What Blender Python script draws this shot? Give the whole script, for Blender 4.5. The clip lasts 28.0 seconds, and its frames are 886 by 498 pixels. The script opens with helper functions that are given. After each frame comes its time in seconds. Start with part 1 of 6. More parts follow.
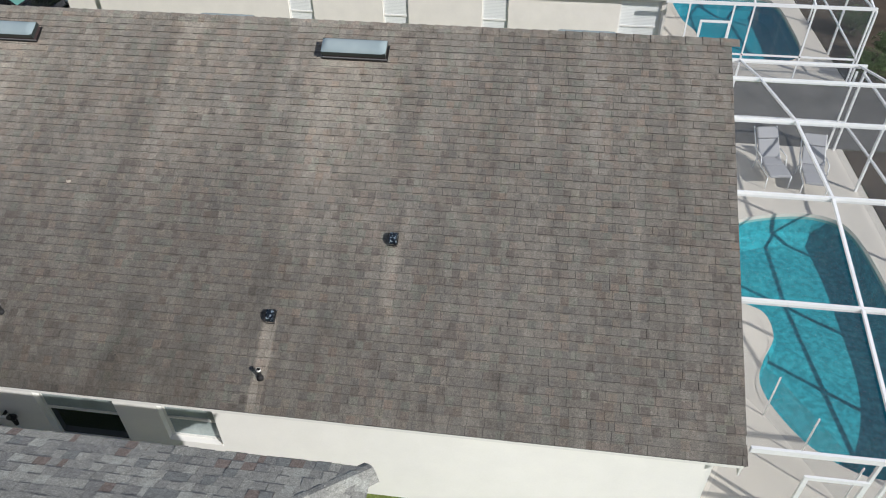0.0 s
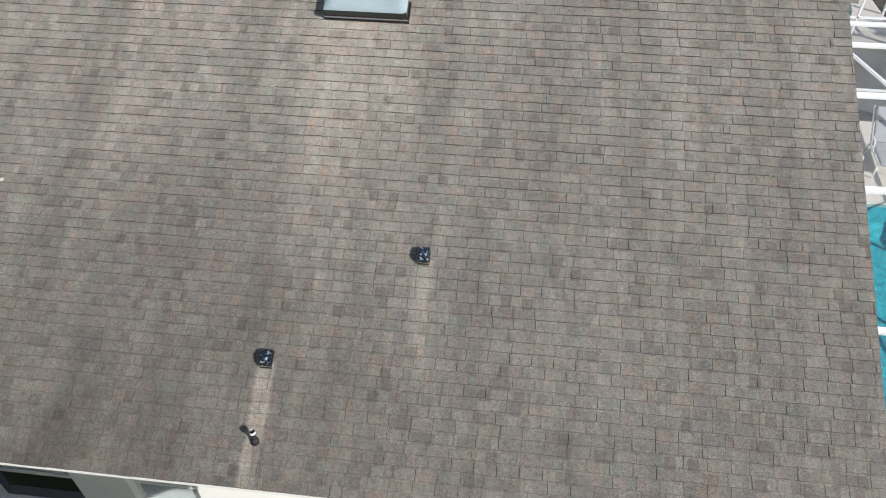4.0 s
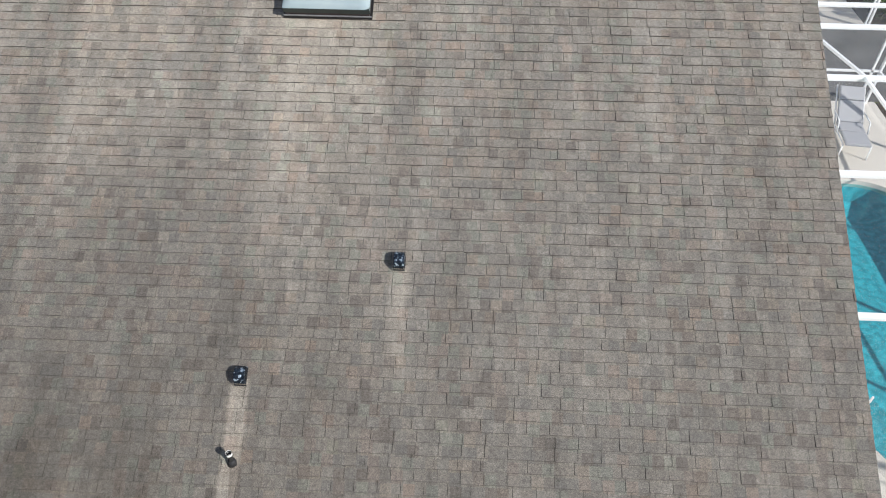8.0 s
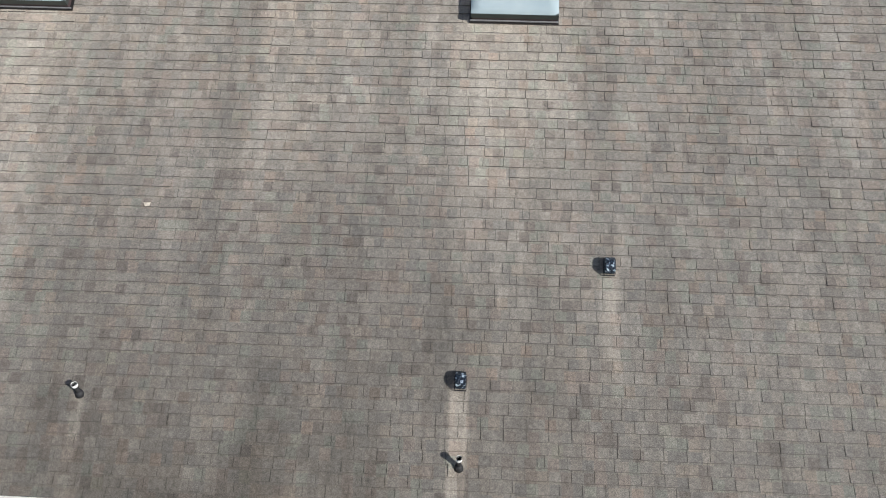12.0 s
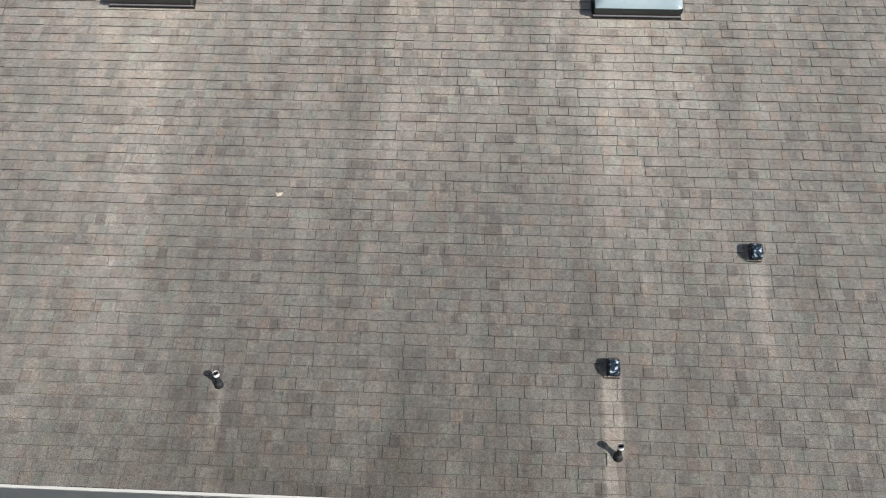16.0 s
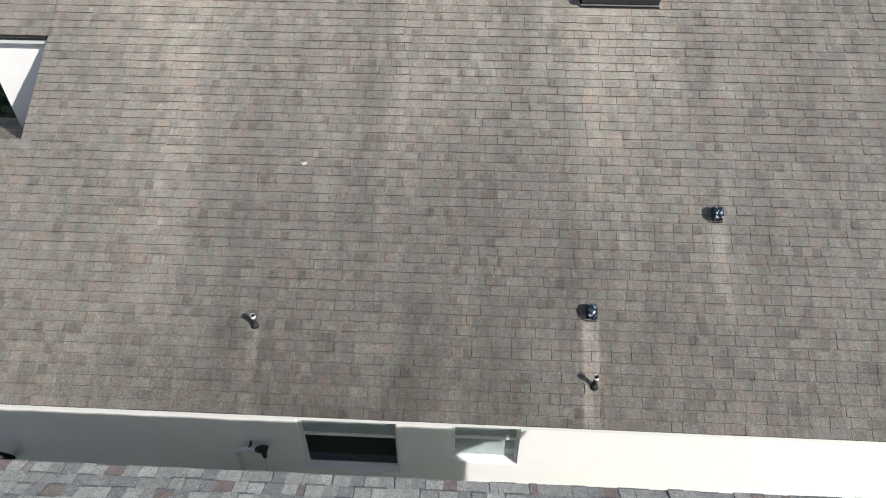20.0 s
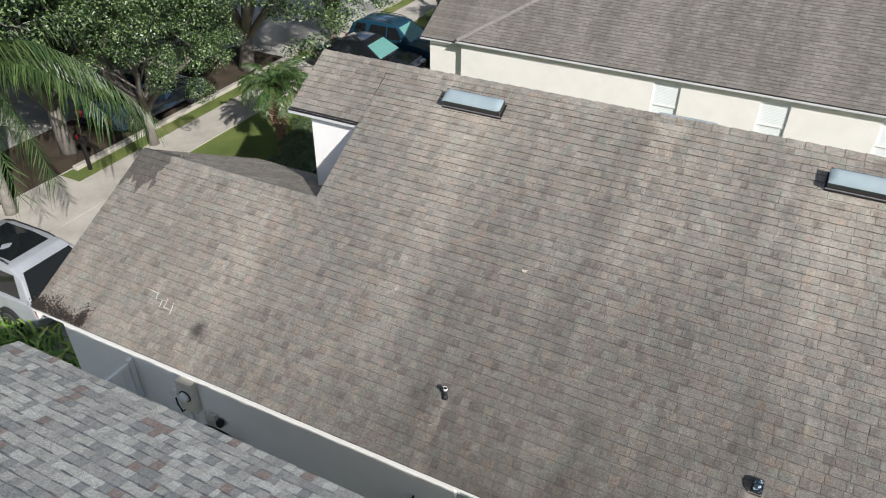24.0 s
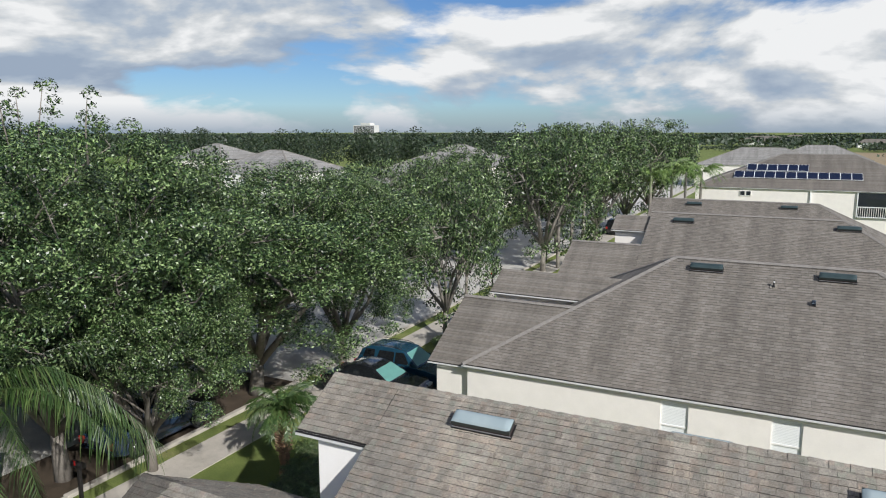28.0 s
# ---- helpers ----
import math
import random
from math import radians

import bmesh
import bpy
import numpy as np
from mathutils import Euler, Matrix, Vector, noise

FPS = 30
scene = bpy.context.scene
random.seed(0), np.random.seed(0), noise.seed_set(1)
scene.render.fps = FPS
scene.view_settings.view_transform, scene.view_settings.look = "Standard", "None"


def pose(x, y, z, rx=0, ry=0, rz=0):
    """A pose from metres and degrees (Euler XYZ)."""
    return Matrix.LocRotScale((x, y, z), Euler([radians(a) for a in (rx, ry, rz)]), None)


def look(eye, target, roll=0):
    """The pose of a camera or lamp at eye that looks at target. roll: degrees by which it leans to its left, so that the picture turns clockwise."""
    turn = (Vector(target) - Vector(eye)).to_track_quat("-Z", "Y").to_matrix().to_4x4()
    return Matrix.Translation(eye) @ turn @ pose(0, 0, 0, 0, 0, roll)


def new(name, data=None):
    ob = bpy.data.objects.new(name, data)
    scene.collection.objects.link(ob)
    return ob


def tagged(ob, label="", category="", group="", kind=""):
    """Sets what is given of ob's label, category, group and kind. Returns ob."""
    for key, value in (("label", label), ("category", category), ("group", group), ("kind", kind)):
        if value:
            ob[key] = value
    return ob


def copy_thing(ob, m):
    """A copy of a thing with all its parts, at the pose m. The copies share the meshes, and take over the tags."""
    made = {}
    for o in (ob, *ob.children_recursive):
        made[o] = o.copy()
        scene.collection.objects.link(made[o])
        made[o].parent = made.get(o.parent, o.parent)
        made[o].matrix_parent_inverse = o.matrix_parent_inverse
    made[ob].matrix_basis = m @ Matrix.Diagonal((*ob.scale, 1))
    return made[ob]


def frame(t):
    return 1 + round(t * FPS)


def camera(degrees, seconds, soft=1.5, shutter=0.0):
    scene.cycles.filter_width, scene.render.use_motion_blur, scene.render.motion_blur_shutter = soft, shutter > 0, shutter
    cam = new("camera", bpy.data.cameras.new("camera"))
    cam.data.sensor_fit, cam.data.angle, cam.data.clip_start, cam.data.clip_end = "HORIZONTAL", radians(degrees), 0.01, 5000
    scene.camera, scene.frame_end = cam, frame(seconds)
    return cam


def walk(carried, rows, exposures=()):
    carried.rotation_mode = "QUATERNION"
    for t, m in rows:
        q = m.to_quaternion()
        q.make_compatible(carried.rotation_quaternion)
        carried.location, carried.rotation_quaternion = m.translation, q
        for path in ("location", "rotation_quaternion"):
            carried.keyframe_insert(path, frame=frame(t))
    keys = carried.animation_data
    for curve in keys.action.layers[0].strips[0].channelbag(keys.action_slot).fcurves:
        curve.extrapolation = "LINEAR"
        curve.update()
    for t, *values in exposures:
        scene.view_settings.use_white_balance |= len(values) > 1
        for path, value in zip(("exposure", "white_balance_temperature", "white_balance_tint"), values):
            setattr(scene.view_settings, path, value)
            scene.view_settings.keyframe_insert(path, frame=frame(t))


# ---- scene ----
cam = camera(63.78, 28.0, soft=1.1)
PATH = [
    (0.0, 0.000, 0.000, 11.250, 49.555, 0.464, 7.550),
    (0.5, -0.014, 0.020, 11.229, 49.733, 0.379, 7.545),
    (1.0, -0.073, 0.046, 11.221, 49.737, 0.307, 7.495),
    (1.5, -0.282, 0.054, 11.244, 49.726, 0.207, 7.419),
    (2.0, -0.568, 0.107, 11.314, 49.431, 0.153, 7.342),
    (2.5, -0.770, 0.545, 11.028, 49.147, 0.071, 7.263),
    (4.5, -1.072, 2.594, 9.998, 45.989, -0.069, 5.595),
    (5.0, -1.018, 2.628, 10.040, 45.752, 0.004, 3.929),
    (5.5, -0.951, 2.640, 10.051, 45.694, 0.069, 3.186),
    (6.0, -0.934, 2.634, 10.053, 45.758, 0.055, 3.094),
    (6.5, -0.898, 2.639, 10.049, 45.730, 0.065, 3.099),
    (7.0, -0.905, 2.657, 10.062, 45.589, 0.032, 3.082),
    (7.5, -1.007, 2.656, 10.058, 45.544, -0.026, 2.988),
    (8.0, -1.179, 2.650, 10.048, 45.641, -0.033, 2.975),
    (8.5, -1.402, 2.653, 10.063, 45.576, 0.012, 3.012),
    (9.0, -1.714, 2.636, 10.043, 45.755, -0.077, 2.898),
    (9.5, -2.025, 2.669, 10.099, 45.463, -0.095, 2.896),
    (10.0, -2.353, 2.633, 10.073, 45.605, -0.036, 2.876),
    (10.5, -2.720, 2.613, 10.093, 45.556, -0.124, 2.815),
    (11.0, -3.042, 2.594, 10.103, 45.523, -0.087, 2.862),
    (11.5, -3.410, 2.569, 10.119, 45.450, -0.140, 2.788),
    (12.0, -3.761, 2.557, 10.132, 45.494, -0.103, 2.856),
    (12.5, -4.111, 2.542, 10.129, 45.555, -0.063, 2.895),
    (13.0, -4.504, 2.534, 10.126, 45.536, -0.136, 2.787),
    (13.5, -4.874, 2.512, 10.115, 45.660, -0.119, 2.800),
    (15.5, -5.558, 2.314, 9.703, 47.930, -0.106, 2.520),
    (16.0, -5.504, 2.096, 9.507, 49.186, -0.072, 2.486),
    (16.5, -5.393, 1.527, 8.930, 43.240, -0.237, 3.102),
    (17.0, -5.427, 1.532, 8.917, 31.098, -0.401, 2.936),
    (17.5, -5.453, 1.528, 8.908, 30.344, -0.237, 2.724),
    (18.0, -5.427, 1.583, 8.860, 36.696, 0.167, 2.863),
    (18.5, -5.416, 1.650, 8.814, 44.845, 0.016, 3.131),
    (19.0, -5.373, 1.652, 8.858, 50.225, 0.062, 3.520),
    (19.5, -5.408, 1.462, 9.253, 49.375, 0.070, 3.298),
    (20.0, -5.427, 0.937, 10.226, 47.358, 0.096, 2.917),
    (20.5, -5.358, 0.293, 11.261, 45.880, 0.306, 2.918),
    (21.0, -5.356, 0.216, 11.218, 46.320, 0.221, 2.795),
    (21.5, -5.331, 0.158, 11.260, 46.227, -0.066, 6.155),
    (23.5, -4.916, 0.206, 11.170, 49.758, -0.404, 26.414),
    (24.0, -4.966, 0.212, 11.185, 54.907, -0.512, 26.368),
    (24.5, -4.971, 0.218, 11.210, 60.707, -0.445, 26.519),
    (25.0, -4.973, 0.196, 11.189, 65.227, -0.418, 26.557),
    (25.5, -4.956, 0.156, 11.187, 69.102, -0.251, 26.528),
    (26.0, -4.941, 0.117, 11.165, 72.875, -0.146, 26.490),
    (26.5, -4.945, 0.107, 11.152, 75.666, -0.130, 26.534),
    (27.0, -4.973, 0.119, 11.135, 75.723, -0.124, 26.544),
    (27.5, -4.985, 0.133, 11.145, 79.475, 0.041, 26.572),
    (28.0, -5.016, 0.132, 11.126, 80.566, 0.055, 26.539),
]
walk(cam, [(t, pose(x, y, z, rx, ry, rz)) for t, x, y, z, rx, ry, rz in PATH], exposures=[(0.0, -0.24), (2.5, -0.22), (4.5, 0.23), (13.5, 0.23), (16.0, 0.24), (16.8, 0.03), (18.2, 0.04), (19.0, 0.13), (20.0, 0.22), (21.0, 0.08), (23.5, 0.19), (24.5, 0.23), (26.0, 0.38), (27.0, 0.22), (28.0, -0.03)])

# ---- light ----
SUN_EL, SUN_AZ = radians(33.5), math.atan2(-1.0, 1.45)   # from the east-south-east of the plan
SUN_TO = Vector((math.cos(SUN_EL) * math.cos(SUN_AZ), math.cos(SUN_EL) * math.sin(SUN_AZ), math.sin(SUN_EL)))
CLOUD_SEED = 9.6
world = bpy.data.worlds.new("sky")
scene.world = world
world.use_nodes = True


def build_sky():
    nt = world.node_tree
    nt.nodes.clear()
    N, L = nt.nodes.new, nt.links.new
    out, bg = N("ShaderNodeOutputWorld"), N("ShaderNodeBackground")
    sky = N("ShaderNodeTexSky")
    sky.sky_type = "NISHITA"
    sky.sun_disc = False
    sky.sun_elevation, sky.sun_rotation = SUN_EL, math.pi / 2 - SUN_AZ
    sky.air_density, sky.dust_density, sky.ozone_density = 1.0, 0.0, 3.0
    tc, sep = N("ShaderNodeTexCoord"), N("ShaderNodeSeparateXYZ")
    L(tc.outputs["Generated"], sep.inputs[0])
    def mth(op, a, b=None, clamp=False):
        n = N("ShaderNodeMath")
        n.operation, n.use_clamp = op, clamp
        for i, v in enumerate((a, b)):
            if v is None:
                continue
            if isinstance(v, (int, float)):
                n.inputs[i].default_value = v
            else:
                L(v, n.inputs[i])
        return n.outputs[0]
    def puffs(scale, detail, rough, w, lift, flat):
        """Cloud density along the view; lift moves the sample upwards, flat squashes the puffs."""
        c, n = N("ShaderNodeCombineXYZ"), N("ShaderNodeTexNoise")
        L(sep.outputs[0], c.inputs[0])
        L(sep.outputs[1], c.inputs[1])
        L(mth("MULTIPLY", mth("ADD", sep.outputs[2], lift), flat), c.inputs[2])
        n.noise_dimensions = "4D"
        n.inputs["Scale"].default_value, n.inputs["Detail"].default_value = scale, detail
        n.inputs["Roughness"].default_value, n.inputs["Distortion"].default_value, n.inputs["W"].default_value = rough, 0.25, w
        L(c.outputs[0], n.inputs["Vector"])
        return n.outputs[0]
    def ramp(src, stops):
        n = N("ShaderNodeValToRGB")
        while len(n.color_ramp.elements) < len(stops):
            n.color_ramp.elements.new(0.5)
        for e, (p, c) in zip(n.color_ramp.elements, stops):
            e.position, e.color = p, (*c, 1)
        L(src, n.inputs[0])
        return n.outputs[0]
    dens, above = puffs(2.9, 12.0, 0.54, CLOUD_SEED, 0.0, 2.6), puffs(2.9, 6.0, 0.50, CLOUD_SEED, 0.032, 2.6)
    # the cloud thins out overhead
    thin = mth("SUBTRACT", dens, mth("MINIMUM", mth("MULTIPLY", mth("MAXIMUM", mth("SUBTRACT", sep.outputs[2], 0.10), 0.0), 0.65), 0.09))
    cover = ramp(thin, [(0.405, (0, 0, 0)), (0.465, (1, 1, 1))])
    lit = mth("ADD", mth("MULTIPLY", mth("SUBTRACT", dens, above), 4.2), 0.55, True)
    shade = ramp(lit, [(0.18, (0.60, 0.74, 0.95)), (0.38, (0.80, 0.93, 1.10)), (0.52, (1.12, 1.18, 1.24)), (0.70, (1.58, 1.60, 1.62))])
    scaled = N("ShaderNodeMix")
    scaled.data_type = "RGBA"
    scaled.blend_type = "MULTIPLY"
    scaled.inputs[0].default_value = 1.0
    L(sky.outputs[0], scaled.inputs[6])
    scaled.inputs[7].default_value = (0.082, 0.110, 0.152, 1)
    mix = N("ShaderNodeMix")
    mix.data_type = "RGBA"
    L(cover, mix.inputs[0])
    L(scaled.outputs[2], mix.inputs[6])
    L(shade, mix.inputs[7])
    # blue grey haze low over the land
    haze = N("ShaderNodeMix")
    haze.data_type = "RGBA"
    L(mth("MULTIPLY", mth("SUBTRACT", 1.0, mth("DIVIDE", sep.outputs[2], 0.035), True), 0.75), haze.inputs[0])
    L(mix.outputs[2], haze.inputs[6])
    haze.inputs[7].default_value = (0.42, 0.57, 0.76, 1)
    bg.inputs[1].default_value = 0.56
    L(haze.outputs[2], bg.inputs[0])
    L(bg.outputs[0], out.inputs[0])


build_sky()
sun_data = bpy.data.lights.new("sun", "SUN")
sun_data.energy, sun_data.angle, sun_data.color = 5.0, radians(0.6), (1.0, 0.977, 0.95)
sun = new("sun", sun_data)
sun.matrix_world = look(SUN_TO * 100, (0, 0, 0))


# ---- materials ----
class Mat:
    """A node material in the making, with a few shorthands."""

    def __init__(self, name, rough=0.8, metal=0.0, spec=0.4):
        self.mat = bpy.data.materials.new(name)
        self.mat.use_nodes = True
        self.nt = self.mat.node_tree
        self.bsdf = self.nt.nodes["Principled BSDF"]
        self.bsdf.inputs["Roughness"].default_value = rough
        self.bsdf.inputs["Metallic"].default_value = metal
        self.bsdf.inputs["Specular IOR Level"].default_value = spec
        self.tc = self.nt.nodes.new("ShaderNodeTexCoord")
        self.geo = self.nt.nodes.new("ShaderNodeNewGeometry")
        self.pos = self.geo.outputs["Position"]
        self.obj = self.tc.outputs["Object"]

    def link(self, a, b):
        self.nt.links.new(a, b)

    def put(self, sock, v):
        if isinstance(v, (int, float)):
            sock.default_value = v
        elif isinstance(v, tuple):
            sock.default_value = (*v, 1) if len(v) == 3 and sock.type == "RGBA" else v
        else:
            self.link(v, sock)

    def math(self, op, a, b=0.0, clamp=False):
        n = self.nt.nodes.new("ShaderNodeMath")
        n.operation, n.use_clamp = op, clamp
        self.put(n.inputs[0], a)
        self.put(n.inputs[1], b)
        return n.outputs[0]

    def stretch(self, vec, sx, sy, sz):
        n = self.nt.nodes.new("ShaderNodeMapping")
        n.inputs["Scale"].default_value = (sx, sy, sz)
        self.link(vec, n.inputs[0])
        return n.outputs[0]

    def noise(self, scale, detail=4.0, rough=0.55, vec=None):
        n = self.nt.nodes.new("ShaderNodeTexNoise")
        n.inputs["Scale"].default_value, n.inputs["Detail"].default_value, n.inputs["Roughness"].default_value = scale, detail, rough
        self.link(vec if vec is not None else self.pos, n.inputs["Vector"])
        return n.outputs["Fac"]

    def ramp(self, fac, *stops, step=False):
        n = self.nt.nodes.new("ShaderNodeValToRGB")
        if step:
            n.color_ramp.interpolation = "CONSTANT"
        while len(n.color_ramp.elements) < len(stops):
            n.color_ramp.elements.new(0.5)
        for e, (p, c) in zip(n.color_ramp.elements, stops):
            e.position, e.color = p, ((c, c, c, 1) if isinstance(c, (int, float)) else (*c, 1))
        self.link(fac, n.inputs[0])
        return n.outputs[0]

    def mix(self, fac, a, b, blend="MIX"):
        n = self.nt.nodes.new("ShaderNodeMix")
        n.data_type, n.blend_type = "RGBA", blend
        self.put(n.inputs[0], fac)
        self.put(n.inputs[6], a)
        self.put(n.inputs[7], b)
        return n.outputs[2]

    def color(self, c):
        self.put(self.bsdf.inputs["Base Color"], c)
        return self

    def bump(self, h, strength=0.3, dist=0.01):
        n = self.nt.nodes.new("ShaderNodeBump")
        n.inputs["Strength"].default_value, n.inputs["Distance"].default_value = strength, dist
        self.link(h, n.inputs["Height"])
        self.link(n.outputs[0], self.bsdf.inputs["Normal"])
        return self

    def island(self):
        return self.geo.outputs["Random Per Island"]

    def objrand(self):
        return self.nt.nodes.new("ShaderNodeObjectInfo").outputs["Random"]


def plain(name, c, rough=0.6, metal=0.0, var=0.12, scale=6.0, bump=0.0, spec=0.4):
    """A surface of one colour with uneven tone at two scales."""
    m = Mat(name, rough, metal, spec)
    lo, hi = tuple(v * (1 - var) for v in c), tuple(min(1, v * (1 + var)) for v in c)
    a = m.ramp(m.noise(scale), (0.3, lo), (0.7, hi))
    m.color(m.mix(0.35, a, m.ramp(m.noise(scale * 14, 3.0), (0.3, lo), (0.7, hi))))
    if bump:
        m.bump(m.noise(scale * 20, 3.0), bump, 0.004)
    return m.mat


# ---- mesh helpers ----
def mesh_of(name, bm, material, smooth=False):
    me = bpy.data.meshes.new(name)
    bm.to_mesh(me)
    bm.free()
    for m in (material if isinstance(material, (list, tuple)) else [material]):
        me.materials.append(m)
    if smooth:
        me.polygons.foreach_set("use_smooth", [True] * len(me.polygons))
    return me


def part(name, bm, material, parent=None, label="", smooth=False):
    """One mesh object out of a bmesh, under a thing or a part."""
    ob = new(name, mesh_of(name, bm, material, smooth))
    if parent is not None:
        ob.parent = parent
    return tagged(ob, label)


def thing(name, label, category, m=None, group="", kind=""):
    ob = new(name)
    ob.empty_display_size = 0.2
    if m is not None:
        ob.matrix_world = m
    return tagged(ob, label, category, group, kind)


def box(bm, x0, y0, z0, x1, y1, z1, m=None, bevel=0.0):
    """A box between two corners, in the pose m."""
    vs = [bm.verts.new((x, y, z)) for z in (z0, z1) for y in (y0, y1) for x in (x0, x1)]
    fs = [bm.faces.new([vs[i] for i in f]) for f in ((0, 2, 3, 1), (4, 5, 7, 6), (0, 1, 5, 4), (2, 6, 7, 3), (0, 4, 6, 2), (1, 3, 7, 5))]
    if bevel:
        es = list({e for f in fs for e in f.edges})
        r = bmesh.ops.bevel(bm, geom=es, offset=bevel, segments=2, affect="EDGES", profile=0.6)
        vs = list({v for f in r["faces"] for v in f.verts} | {v for v in vs if v.is_valid})
    if m is not None:
        bmesh.ops.transform(bm, matrix=m, verts=[v for v in vs if v.is_valid])
    return bm


def cubes(*boxes, bevel=0.0):
    bm = bmesh.new()
    for b in boxes:
        box(bm, *b, bevel=bevel)
    return bm


def prism(bm, pts, thick, axis=(0, 0, 1)):
    """A flat polygon given by its corners, thickened against the axis."""
    d = Vector(axis) * thick
    a = [bm.verts.new(Vector(p)) for p in pts]
    b = [bm.verts.new(Vector(p) - d) for p in pts]
    n = len(pts)
    bm.faces.new(a)
    bm.faces.new(b[::-1])
    for i in range(n):
        bm.faces.new((a[(i + 1) % n], a[i], b[i], b[(i + 1) % n]))
    bmesh.ops.recalc_face_normals(bm, faces=bm.faces[:])
    return bm


def tube(bm, pts, radii, sides=8, caps=True):
    """A round bar along points."""
    pts = [Vector(p) for p in pts]
    if isinstance(radii, (int, float)):
        radii = [radii] * len(pts)
    rings = []
    for i, p in enumerate(pts):
        d = (pts[min(i + 1, len(pts) - 1)] - pts[max(i - 1, 0)]).normalized()
        u = d.orthogonal().normalized() if i == 0 else (u - d * u.dot(d)).normalized()
        v = d.cross(u)
        rings.append([bm.verts.new(p + (u * math.cos(a) + v * math.sin(a)) * radii[i]) for a in (2 * math.pi * k / sides for k in range(sides))])
    for a, b in zip(rings, rings[1:]):
        for k in range(sides):
            bm.faces.new((a[k], a[(k + 1) % sides], b[(k + 1) % sides], b[k]))
    if caps:
        bm.faces.new(rings[0][::-1])
        bm.faces.new(rings[-1])
    return bm


def bar(bm, a, b, w, h=None):
    """A square bar from a to b."""
    a, b = Vector(a), Vector(b)
    h = h or w
    d = (b - a).normalized()
    side = d.cross(Vector((0, 0, 1)))
    side = side.normalized() if side.length > 0.01 else Vector((1, 0, 0))
    up = side.cross(d)
    vs = [bm.verts.new(p + side * sx * w / 2 + up * sy * h / 2) for p in (a, b) for sy in (-1, 1) for sx in (-1, 1)]
    for f in ((0, 2, 3, 1), (4, 5, 7, 6), (0, 1, 5, 4), (2, 6, 7, 3), (0, 4, 6, 2), (1, 3, 7, 5)):
        bm.faces.new([vs[i] for i in f])
    return bm


